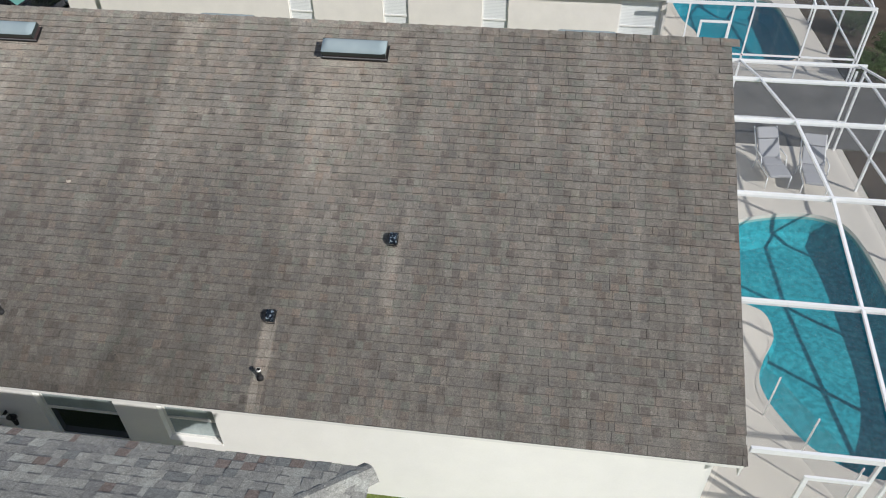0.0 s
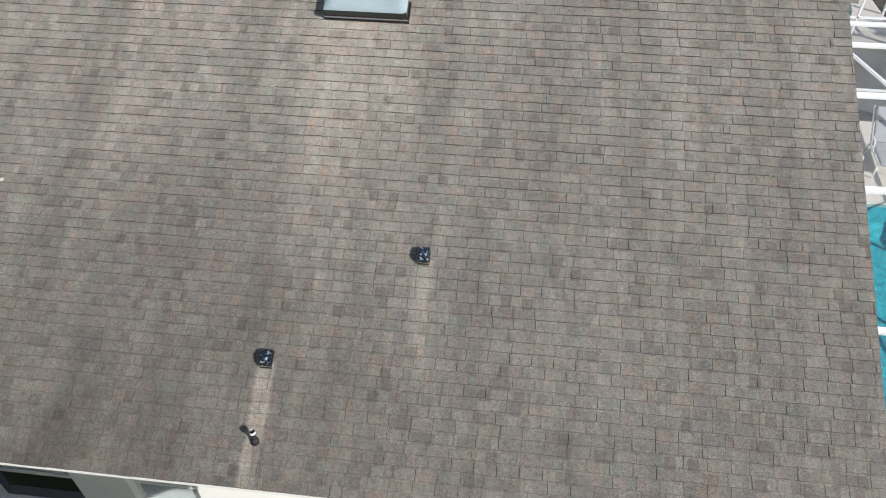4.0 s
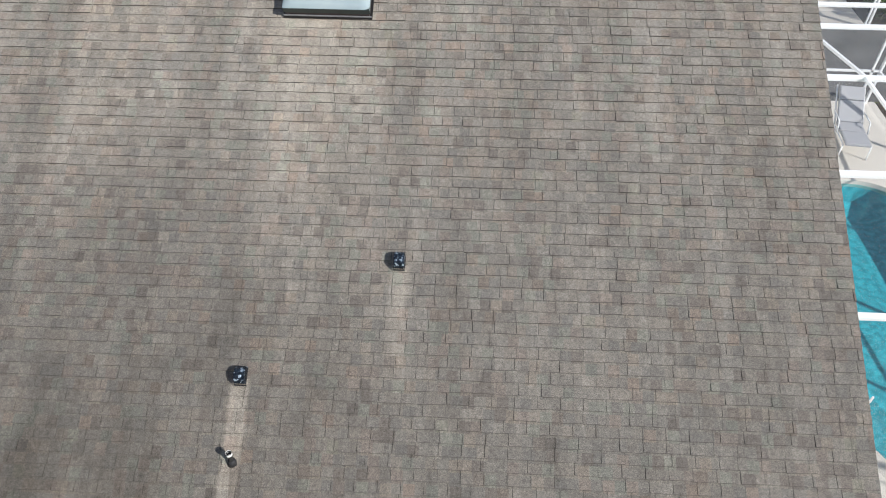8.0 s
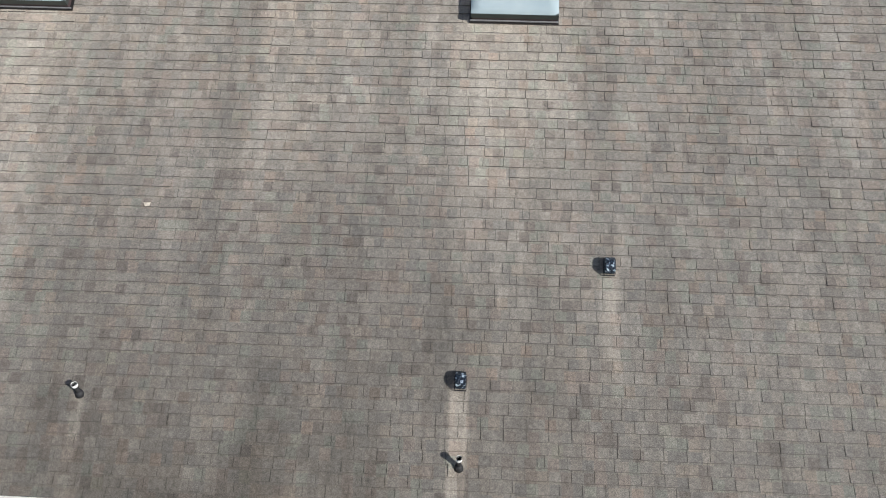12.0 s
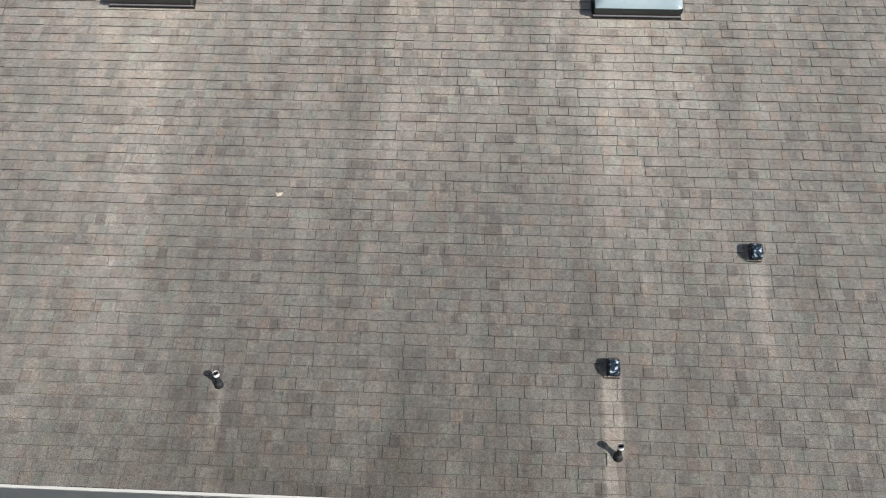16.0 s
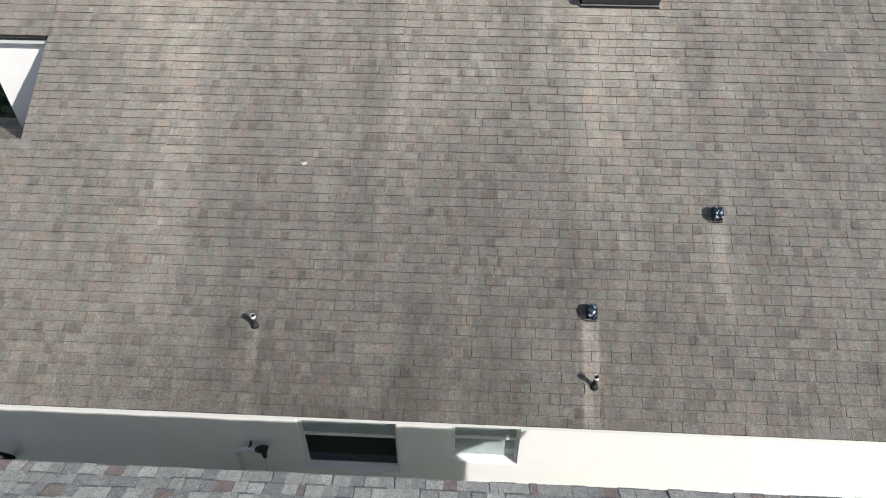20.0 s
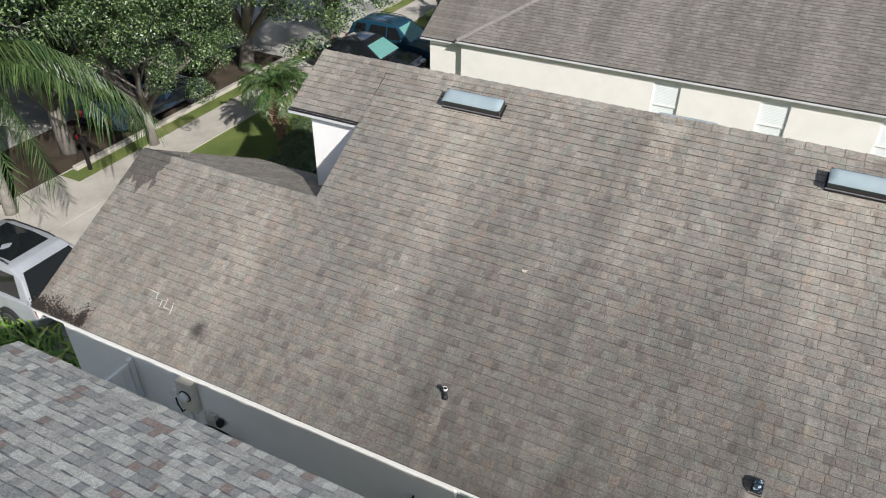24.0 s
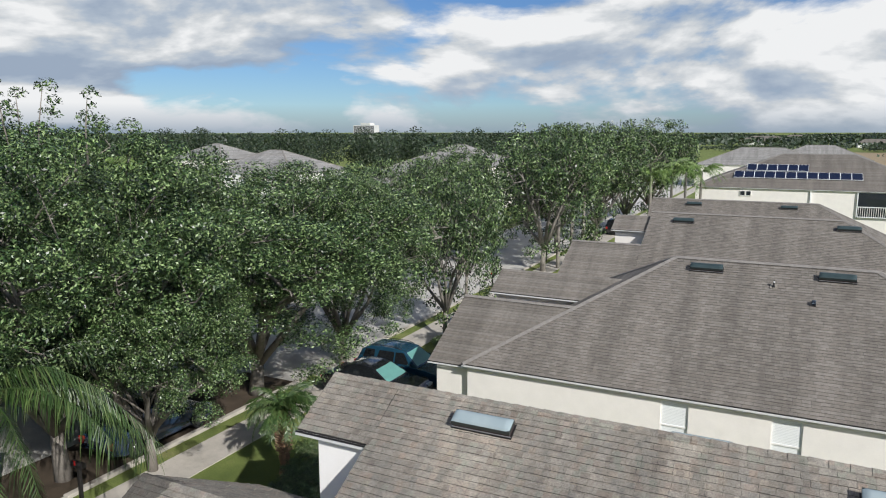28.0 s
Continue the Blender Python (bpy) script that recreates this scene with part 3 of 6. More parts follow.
def build_home():
    home = thing("house", "single storey white stucco house with weathered brown-grey shingle roof", "house")
    # walls
    holes = ((-7.76, 0.62, -6.36, 2.24), (-5.60, 0.98, -4.66, 2.24))
    wall_x("wall", home, M_STUW, -16.25, 3.12, 6.42, -1, 0, 2.325, holes=holes)
    wall_x("wall", home, M_STUW, X_LEFT + 0.3, 3.12, 18.62, 1, 0, 2.42)
    top = [(RIDGE_Y, RIDGE_Z - 0.14)]
    wall_y("wall", home, M_STUW, 6.62, 18.42, 3.12, 1, 0, 2.52, top=top)
    wall_y("wall", home, M_STUW, 6.62, 12.7, -16.25, -1, 0, 2.5, top=[(GARAGE_Y, GARAGE_Z - 0.14)])
    wall_y("wall", home, M_STUC, 12.9, 18.42, X_LEFT + 0.3, -1, 0, 2.52, top=[(12.9, RIDGE_Z - 0.25)])
    wall_x("wall", home, M_STUC, -16.25, -13.75, 12.75, 1, 0, 2.42)
    # entry tower beside the garage roof
    wall_x("tower_wall", home, M_STUW, -13.42, -12.0, 11.25, -1, 2.4, 5.10)
    wall_y("tower_wall", home, M_STUC, 11.46, 13.6, -13.42, -1, 0, 5.16, top=[(RIDGE_Y, 5.72)])
    wall_x("tower_wall", home, M_STUC, -13.22, -12.0, 13.80, 1, 0, 5.16)
    # windows on the side wall
    sash_window(home, -7.76, 0.62, -6.36, 2.24, 6.42, -1, 1.42, M_SHEER, M_GLASS)
    sash_window(home, -5.60, 0.98, -4.66, 2.24, 6.42, -1, 1.50, M_SHEER, M_SHEER)
    # slopes
    up = Vector((0, 1, SLOPE)).normalized()
    near = Plane((0, EAVE_Y, EAVE_Z), (1, 0, 0), up)
    roof = deck("roof", [(X_LEFT, EAVE_Y, EAVE_Z), (X_RIGHT, EAVE_Y, EAVE_Z), (X_RIGHT, RIDGE_Y, RIDGE_Z), (X_LEFT, RIDGE_Y, RIDGE_Z)], home)
    length = (RIDGE_Y - EAVE_Y) / up.y
    rows = 51
    e = length / rows
    cut = (GARAGE_Y - EAVE_Y) / up.y
    lay_shingles(roof, near, lambda b: (X_LEFT - 0.01, X_RIGHT + 0.015), rows, e, 0.0125, tab_widths, (M_TAB, M_TABP), gap=0.0034, pick=lambda p: -5.0 < p.x < -1.8 and 7.0 < p.y < 9.6, seed=3)
    garage = deck("roof", [(X_GARAGE, EAVE_Y, EAVE_Z), (X_LEFT - 0.002, EAVE_Y, EAVE_Z), (X_LEFT - 0.002, GARAGE_Y, GARAGE_Z), (X_GARAGE, GARAGE_Y, GARAGE_Z)], home)
    lay_shingles(garage, near, lambda b: (X_GARAGE - 0.01, X_LEFT - 0.012), int(cut / e), e, 0.0125, tab_widths, (M_TAB, M_TABP), seed=4, gap=0.0034)
    # far slopes
    fy, fz = 2 * RIDGE_Y - EAVE_Y, EAVE_Z
    far = deck("roof", [(X_LEFT, RIDGE_Y, RIDGE_Z), (X_RIGHT, RIDGE_Y, RIDGE_Z), (X_RIGHT, fy, fz), (X_LEFT, fy, fz)], home)
    farp = Plane((0, fy, fz), (-1, 0, 0), (0, -1, SLOPE))
    lay_shingles(far, farp, lambda b: (-X_RIGHT, -X_LEFT), rows, e, 0.013, tab_widths, (M_TAB, M_TABP), seed=5)
    gfy, gfz = 2 * GARAGE_Y - EAVE_Y, EAVE_Z
    gfar = deck("roof", [(X_GARAGE, GARAGE_Y, GARAGE_Z), (X_LEFT - 0.002, GARAGE_Y, GARAGE_Z), (X_LEFT - 0.002, gfy, gfz), (X_GARAGE, gfy, gfz)], home)
    gfp = Plane((0, gfy, gfz), (-1, 0, 0), (0, -1, SLOPE))
    lay_shingles(gfar, gfp, lambda b: (-X_LEFT + 0.012, -X_GARAGE), int(cut / e), e, 0.013, tab_widths, (M_TAB, M_TABP), seed=6)
    # entry tower roof, a little lower than the main slope
    tz, ty = RIDGE_Z + 0.0, 11.17
    for s, nm in ((-1, "near"), (1, "far")):
        y1 = RIDGE_Y + s * (RIDGE_Y - ty)
        z1 = 5.09
        tr = deck("tower_roof", [(-13.87, RIDGE_Y, tz - 0.01), (X_LEFT - 0.02, RIDGE_Y, tz - 0.01), (X_LEFT - 0.02, y1, z1), (-13.87, y1, z1)], home)
        d = Vector((0, RIDGE_Y - y1, tz - z1))
        p = Plane((0, y1, z1), (-s, 0, 0), d)
        sp = (lambda b: (-13.88, X_LEFT - 0.03)) if s < 0 else (lambda b: (-X_LEFT + 0.03, 13.88))
        lay_shingles(tr, p, sp, int(d.length / e), e, 0.011, tab_widths, (M_TAB, M_TABP), seed=8 + s)
    # ridge caps
    def caps(x0, x1, y, z, seed):
        rng = random.Random(seed)
        x = x0
        while x < x1 - 0.05:
            bm = bmesh.new()
            w, h, t = 0.30, 0.15, 0.010
            n = 5
            q = []
            for i in range(n):
                s = (i / (n - 1) - 0.5) * 2
                q.append((s * h * 0.9, -abs(s) * h * 0.9 * SLOPE * (0.75 + 0.25 * abs(s))))
            top = [[bm.verts.new((xx, a, b + tt)) for a, b in q] for xx, tt in ((0, t + 0.008), (w + 0.03, 0.004))]
            low = [[bm.verts.new((xx, a, b - 0.004)) for a, b in q] for xx in (0, w + 0.03)]
            for i in range(n - 1):
                bm.faces.new((top[0][i], top[1][i], top[1][i + 1], top[0][i + 1]))
            bm.faces.new((*low[0], *top[0][::-1]))
            bm.faces.new((low[0][0], top[0][0], top[1][0], low[1][0]))
            bm.faces.new((low[0][-1], low[1][-1], top[1][-1], top[0][-1]))
            if x == x0:
                me = mesh_of("ridge_cap", bm, M_TABP)
            else:
                bm.free()
            ob = new("ridge_cap", me)
            ob.parent = roof
            ob.matrix_world = pose(x, y, z + 0.018, rng.uniform(-1, 1), 0, rng.uniform(-0.7, 0.7))
            x += w
    caps(-13.86, X_RIGHT - 0.02, RIDGE_Y, RIDGE_Z, 1)
    caps(X_GARAGE + 0.02, X_LEFT - 0.05, GARAGE_Y, GARAGE_Z, 2)
    # fascia, soffit and rakes
    part("fascia", cubes((X_GARAGE, EAVE_Y + 0.012, EAVE_Z - 0.085, X_RIGHT - 0.03, EAVE_Y + 0.035, EAVE_Z - 0.012)), M_TRIM, home)
    part("soffit", cubes((X_GARAGE + 0.02, EAVE_Y + 0.036, EAVE_Z - 0.083, X_RIGHT - 0.05, 6.418, EAVE_Z - 0.070)), M_TRIM, home)
    part("fascia", cubes((X_LEFT, fy - 0.035, fz - 0.24, X_RIGHT - 0.03, fy - 0.012, fz - 0.012)), M_TRIM, home)
    part("fascia", cubes((X_GARAGE, gfy - 0.035, gfz - 0.24, -13.8, gfy - 0.012, gfz - 0.012)), M_TRIM, home)
    gutter(home, -13.90, X_LEFT - 0.04, ty + 0.015, 5.045, 0.07, 0.07)
    part("drip_edge", cubes((-13.90, ty - 0.070, 5.046, X_LEFT - 0.04, ty - 0.010, 5.056)), M_BLACK, home)
    bm = bmesh.new()
    for x in (X_RIGHT - 0.03, ):
        for y0, z0, y1, z1 in ((EAVE_Y + 0.04, EAVE_Z, RIDGE_Y, RIDGE_Z), (RIDGE_Y, RIDGE_Z, fy - 0.04, fz)):
            prism(bm, [(x, y0, z0 - 0.11), (x, y1, z1 - 0.11), (x, y1, z1 - 0.30), (x, y0, z0 - 0.30)], 0.025, (1, 0, 0))
    part("rake_board", bm, M_TRIM, home)
    bm = bmesh.new()
    for x, y0, z0, y1, z1 in ((X_GARAGE, EAVE_Y + 0.04, EAVE_Z, GARAGE_Y, GARAGE_Z), (X_GARAGE, GARAGE_Y, GARAGE_Z, gfy - 0.04, gfz), (X_LEFT, GARAGE_Y, GARAGE_Z, 11.3, SLOPE * 11.3 + ROOF_C)):
        prism(bm, [(x + 0.03, y0, z0 - 0.11), (x + 0.03, y1, z1 - 0.11), (x + 0.03, y1, z1 - 0.30), (x + 0.03, y0, z0 - 0.30)], 0.025, (1, 0, 0))
    part("rake_board", bm, M_TRIM, home)
    return home


home = build_home()


def flat(name, pts, z, thick, mat, label, kind="structure", category="ground"):
    bm = bmesh.new()
    prism(bm, [(x, y, z) for x, y in pts], thick)
    return tagged(part(name, bm, mat), label, category, kind=kind)


def rect(x0, y0, x1, y1):
    return [(x0, y0), (x1, y0), (x1, y1), (x0, y1)]


def ground_sheet(outer, holes):
    """One sheet to the horizon, open where the pools are dug in."""
    bm = bmesh.new()
    es = []
    for ring in (outer, *holes):
        vs = [bm.verts.new((x, y, 0)) for x, y in ring]
        es += [bm.edges.new((vs[i], vs[(i + 1) % len(vs)])) for i in range(len(vs))]
    bmesh.ops.triangle_fill(bm, use_beauty=True, edges=es)
    for f in bm.faces:
        if f.normal.z < 0:
            f.normal_flip()
    return tagged(part("ground", bm, M_GRASS), "flat lawn and grassland reaching to the horizon", "ground", kind="structure")


ground_sheet(rect(-2500, -600, 2500, 4000), [rect(4.0, 7.4, 8.6, 15.9), rect(5.2, 23.9, 9.9, 30.7)])
flat("gravel", rect(3.2, 18.85, 14.0, 22.8), 0.02, 0.03, M_GRAVEL, "dark grey gravel strip between the two pool cages", category="gravel")
flat("planting_bed", rect(9.05, 4.0, 13.5, 18.8), 0.022, 0.03, M_MULCH, "dark mulch bed outside the pool cage", category="planting bed")
flat("planting_bed", rect(10.35, 22.85, 14.0, 40.0), 0.022, 0.03, M_MULCH, "dark mulch bed outside the neighbour's cage", category="planting bed")
flat("road", rect(-34.0, -60, -24.55, 300), 0.012, 0.01, M_ROAD, "grey residential street dappled with tree shade", category="road")
flat("pavement", rect(-23.65, -60, -22.05, 300), 0.03, 0.05, M_CONC, "pale concrete sidewalk along the street", category="pavement")
flat("driveway", rect(-24.55, 6.9, -16.3, 12.6), 0.022, 0.03, M_CONC, "pale concrete driveway in front of the garage", category="driveway")
flat("driveway", rect(-24.55, 25.6, -16.2, 30.6), 0.024, 0.03, M_CONC, "pale concrete driveway of the neighbouring house", category="driveway")


def course_roof(parent, corners, e=0.15, name="roof", mat=None, tabs=False):
    """A slope for a house farther off: corners are eave start, eave end, ridge end, ridge start; shallow steps course by course."""
    a, b, c, d = [Vector(p) for p in corners]
    roof = deck(name, [a, b, c, d] if (c - d).length > 0.01 else [a, b, c], parent)
    n = (b - a).cross(d - a).normalized()
    n = n if n.z > 0 else -n
    if tabs:
        u = (b - a).normalized()
        v = n.cross(u)
        rise = (d - a).dot(v)
        i0, i1, wide = (d - a).dot(u), (c - b).dot(u), (b - a).length
        count = int(rise / 0.142)
        lay_shingles(roof, Plane(a, u, v), lambda q: (i0 * q / rise, wide + i1 * q / rise), count, rise / count, 0.012, tab_widths, (mat or M_FAR, mat or M_FAR), seed=int(wide * 10))
        return roof
    rows = max(4, int((d - a).length / e))
    vs, fs = [], []
    for r in range(rows):
        t0, t1 = r / rows, min(1.0, (r + 1.05) / rows)
        p0, p1 = a.lerp(d, t0), b.lerp(c, t0)
        q0, q1 = a.lerp(d, t1), b.lerp(c, t1)
        k = len(vs)
        vs += [p0 + n * 0.014, p1 + n * 0.014, q1 + n * 0.004, q0 + n * 0.004, p0 + n * 0.002, p1 + n * 0.002]
        fs += [(k, k + 1, k + 2, k + 3), (k + 4, k + 5, k + 1, k)]
    me = bpy.data.meshes.new("shingle_layer")
    me.from_pydata([tuple(v) for v in vs], [], fs)
    me.materials.append(mat or M_FAR)
    ob = new("shingle_layer", me)
    ob.parent = roof
    tagged(ob, kind="stuff")
    return roof


def cap_line(parent, a, b, mat=None, w=0.26):
    """Ridge or hip caps along a line, in one low folded strip."""
    a, b = Vector(a), Vector(b)
    bm = bmesh.new()
    d = (b - a).normalized()
    side = d.cross(Vector((0, 0, 1))).normalized()
    n = max(2, int((b - a).length / 0.3))
    for i in range(n):
        p, q = a.lerp(b, i / n), a.lerp(b, min(1, (i + 1.1) / n))
        vs = [bm.verts.new(v) for v in (p - side * w / 2 + Vector((0, 0, -0.03)), p + Vector((0, 0, 0.045)), p + side * w / 2 + Vector((0, 0, -0.03)),
                                        q - side * w / 2 + Vector((0, 0, -0.04)), q + Vector((0, 0, 0.034)), q + side * w / 2 + Vector((0, 0, -0.04)))]
        bm.faces.new((vs[0], vs[1], vs[4], vs[3]))
        bm.faces.new((vs[1], vs[2], vs[5], vs[4]))
        bm.faces.new((vs[0], vs[2], vs[1]))
    return tagged(part("ridge_cap", bm, mat or M_CAPF, parent), kind="stuff")


def hip_caps(parent, a, b, w=0.30):
    """Folded cap shingles laid over each other along a hip or ridge, each a piece of its own."""
    a, b = Vector(a), Vector(b)
    d = (b - a).normalized()
    side = Vector((0, 0, 1)).cross(d).normalized()
    up = d.cross(side)
    bm = bmesh.new()
    prof = [(-w / 2, -0.075), (-w / 4, -0.022), (0.0, 0.004), (w / 4, -0.022), (w / 2, -0.075)]
    ends = [[[bm.verts.new((x, y, z + h)) for y, z in prof] for h in hs] for x, hs in ((0.0, (0.018, 0.002)), (0.24, (0.006, -0.002)))]
    for i in range(4):
        bm.faces.new((ends[0][0][i], ends[1][0][i], ends[1][0][i + 1], ends[0][0][i + 1]))
        bm.faces.new((ends[0][1][i], ends[0][0][i], ends[0][0][i + 1], ends[0][1][i + 1]))
    me = mesh_of("ridge_cap", bm, M_ARCP)
    n = int((b - a).length / 0.2)
    for i in range(n):
        ob = new("ridge_cap", me)
        ob.parent = parent
        m = Matrix((d, side, up)).transposed().to_4x4()
        m.translation = a + d * (i * 0.2)
        ob.matrix_world = m


NB_EY, NB_EZ, NB_XR, NB_SLOPE = 4.205, 4.400, -1.385, 0.42


def build_near_neighbour():
    """The taller house next door: grey laminated shingles, hipped end."""
    nb = thing("house", "taller neighbouring house with mixed grey laminated shingle hip roof", "house")
    ey, ez, xr, xl, run, s = NB_EY, NB_EZ, NB_XR, -13.45, 6.2, NB_SLOPE
    ry, rz = ey - run, ez + run * s
    wall_x("wall", nb, M_STUC, xl + 0.4, xr - 0.32, ey - 0.32, 1, 0, ez - 0.1)
    wall_y("wall", nb, M_STUC, ey - 2 * run + 0.52, ey - 0.52, xr - 0.32, 1, 0, ez - 0.1)
    wall_x("wall", nb, M_STUC, xl + 0.4, xr - 0.32, ey - 2 * run + 0.32, -1, 0, ez - 0.1)
    up = Vector((0, -1, s)).normalized()
    roof = deck("roof", [(xl, ey, ez), (xr, ey, ez), (xr - run, ry, rz), (xl, ry, rz)], nb)
    p = Plane((0, ey, ez), (-1, 0, 0), up)
    rows = 45
    e = run / -up.y / rows
    lay_shingles(roof, p, lambda b: (-xr + b * -up.y + 0.02, -xl), rows, e, 0.011, arc_widths, (M_ARC, M_ARCP), pick=lambda q: -7.6 < q.x < -3.4 and 2.3 < q.y < 4.2, seed=21, gap=0.0014, tooth=True)
    end = deck("roof", [(xr, ey - 2 * run, ez), (xr, ey, ez), (xr - run, ry, rz)], nb)
    ep = Plane((xr, 0, ez), (0, 1, 0), (-1, 0, s))
    lay_shingles(end, ep, lambda b: (ey - 2 * run + b * -up.y, ey - b * -up.y - 0.02), rows, e, 0.011, arc_widths, (M_ARC, M_ARCP), seed=22, gap=0.0014, tooth=True)
    deck("roof", [(xl, ey - 2 * run, ez), (xr, ey - 2 * run, ez), (xr - run, ry, rz), (xl, ry, rz)], nb, mat=M_FAR)
    hip_caps(nb, (xr + 0.0, ey + 0.0, ez + 0.008), (xr - run, ry, rz + 0.008))
    hip_caps(nb, (xl, ry, rz + 0.012), (xr - run, ry, rz + 0.012))
    gable = [(xl + 0.5, ey - 2 * run + 0.32, ez - 0.1), (xl + 0.5, ey - 0.32, ez - 0.1), (xl + 0.5, ry, rz - 0.2)]
    bm = bmesh.new()
    prism(bm, [(xl + 0.5, ey - 0.33, 0.0), (xl + 0.5, ey - 2 * run + 0.33, 0.0), *gable], 0.2, (-1, 0, 0))
    part("wall", bm, M_STUC, nb)
    part("fascia", cubes((xl, ey - 0.06, ez - 0.24, xr - 0.06, ey - 0.03, ez - 0.10)), M_TRIM, nb)
    return nb


build_near_neighbour()


def hip_house(label, x0, x1, y0, y1, ez, slope, wall_mat, hips=(True, True), windows=(), over=0.15, mat=None):
    """A plain house with a ridge along x; hips at its ends or gables. windows: x and width on the wall that faces the camera."""
    h = thing("house", label, "house")
    run = (y1 - y0) / 2
    ry, rz = (y0 + y1) / 2, ez + run * slope
    a, b = x0 + (run if hips[0] else 0), x1 - (run if hips[1] else 0)
    course_roof(h, [(x0, y0, ez), (x1, y0, ez), (b, ry, rz), (a, ry, rz)], mat=mat, tabs=y0 < 60)
    course_roof(h, [(x1, y1, ez), (x0, y1, ez), (a, ry, rz), (b, ry, rz)], mat=mat)
    if hips[0]:
        course_roof(h, [(x0, y1, ez), (x0, y0, ez), (a, ry, rz), (a, ry, rz)], mat=mat)
        cap_line(h, (x0, y0, ez + 0.02), (a, ry, rz + 0.02))
        cap_line(h, (x0, y1, ez + 0.02), (a, ry, rz + 0.02))
    if hips[1]:
        course_roof(h, [(x1, y0, ez), (x1, y1, ez), (b, ry, rz), (b, ry, rz)], mat=mat)
        cap_line(h, (x1, y0, ez + 0.02), (b, ry, rz + 0.02))
        cap_line(h, (x1, y1, ez + 0.02), (b, ry, rz + 0.02))
    cap_line(h, (a, ry, rz + 0.02), (b, ry, rz + 0.02))
    zt = ez - 0.05
    holes = [(wx, 0.9, wx + ww, zt - 0.16) for wx, ww in windows]
    wall_x("wall", h, wall_mat, x0 + over, x1 - over, y0 + over, -1, 0, zt, holes=holes)
    wall_x("wall", h, wall_mat, x0 + over, x1 - over, y1 - over, 1, 0, zt)
    for x, out, hip in ((x0 + over, -1, hips[0]), (x1 - over, 1, hips[1])):
        wall_y("wall", h, wall_mat, y0 + over + 0.2, y1 - over - 0.2, x, out, 0, zt, top=() if hip else [(ry, rz - 0.2)])
    for wx, ww in windows:
        sash_window(h, wx, 0.9, wx + ww, zt - 0.16, y0 + over, -1, 1.50, M_BLIND, M_BLIND, recess=0.05)
    gutter(h, x0, x1, y0 - 0.01, ez - 0.03, 0.05, 0.05, M_FASC)
    part("soffit", cubes((x0 + 0.02, y0, ez - 0.13, x1 - 0.02, y0 + over - 0.002, ez - 0.11)), M_TRIM, h)
    return h


def front_wing(h, x0, x1, y_eave, z_eave, half, tower, pitch=0.54):
    """A garage wing with its own low ridge along x, and the taller entry roof behind it."""
    yr, zr = y_eave + half, z_eave + half * pitch
    course_roof(h, [(x0, y_eave, z_eave), (x1, y_eave, z_eave), (x1, yr, zr), (x0, yr, zr)])
    course_roof(h, [(x1, yr + half, z_eave), (x0, yr + half, z_eave), (x0, yr, zr), (x1, yr, zr)])
    cap_line(h, (x0, yr, zr + 0.02), (x1, yr, zr + 0.02))
    wall_x("wall", h, M_STUC, x0 + 0.3, x1, y_eave + 0.16, -1, 0, z_eave - 0.05)
    wall_y("wall", h, M_STUC, y_eave + 0.37, yr + half - 0.4, x0 + 0.3, -1, 0, z_eave - 0.05, top=[(yr, zr - 0.2)])
    gutter(h, x0, x1, y_eave - 0.01, z_eave - 0.03, 0.05, 0.045, M_FASC)
    tx0, tx1, ty, tz, th = tower
    course_roof(h, [(tx0, ty, tz), (tx1, ty, tz), (tx1, ty + th, tz + th * 0.54), (tx0, ty + th, tz + th * 0.54)])
    course_roof(h, [(tx1, ty + 2 * th, tz), (tx0, ty + 2 * th, tz), (tx0, ty + th, tz + th * 0.54), (tx1, ty + th, tz + th * 0.54)])
    wall_x("tower_wall", h, M_STUC, tx0 + 0.2, tx1, ty + 0.25, -1, 0, tz - 0.04)
    wall_y("tower_wall", h, M_STUC, ty + 0.46, ty + 2 * th - 0.3, tx0 + 0.2, -1, 0, tz - 0.04, top=[(ty + th, tz + th * 0.54 - 0.15)])
    gutter(h, tx0, tx1, ty - 0.01, tz - 0.03, 0.05, 0.045, M_FASC)


second = hip_house("cream stucco house with brown-grey shingle hip roof", -15.75, 4.3, 23.2, 36.2, 2.57, 0.54, M_STUC, windows=((-8.58, 0.88), (-5.24, 0.88), (-1.85, 0.88), (2.68, 1.3)))
front_wing(second, -17.3, -12.6, 23.42, 2.42, 3.40, (-16.8, -10.9, 28.35, 4.18, 1.42))
third = hip_house("house with brown-grey shingle roof beyond the next garden", -13.2, 4.0, 39.6, 52.6, 2.55, 0.54, M_STUC, hips=(False, True))
front_wing(third, -17.4, -13.2, 39.6, 2.55, 3.38, (-15.4, -13.2, 44.6, 5.0, 1.45))
hip_house("house with grey shingle hip roof farther down the street", -16.2, 3.0, 56.5, 69.5, 1.9, 0.54, M_STUC, hips=(False, True))
hip_house("tall cream house with solar panels on its grey shingle roof", -15.6, 9.0, 84.8, 102.0, 4.95, 0.40, M_STUC)


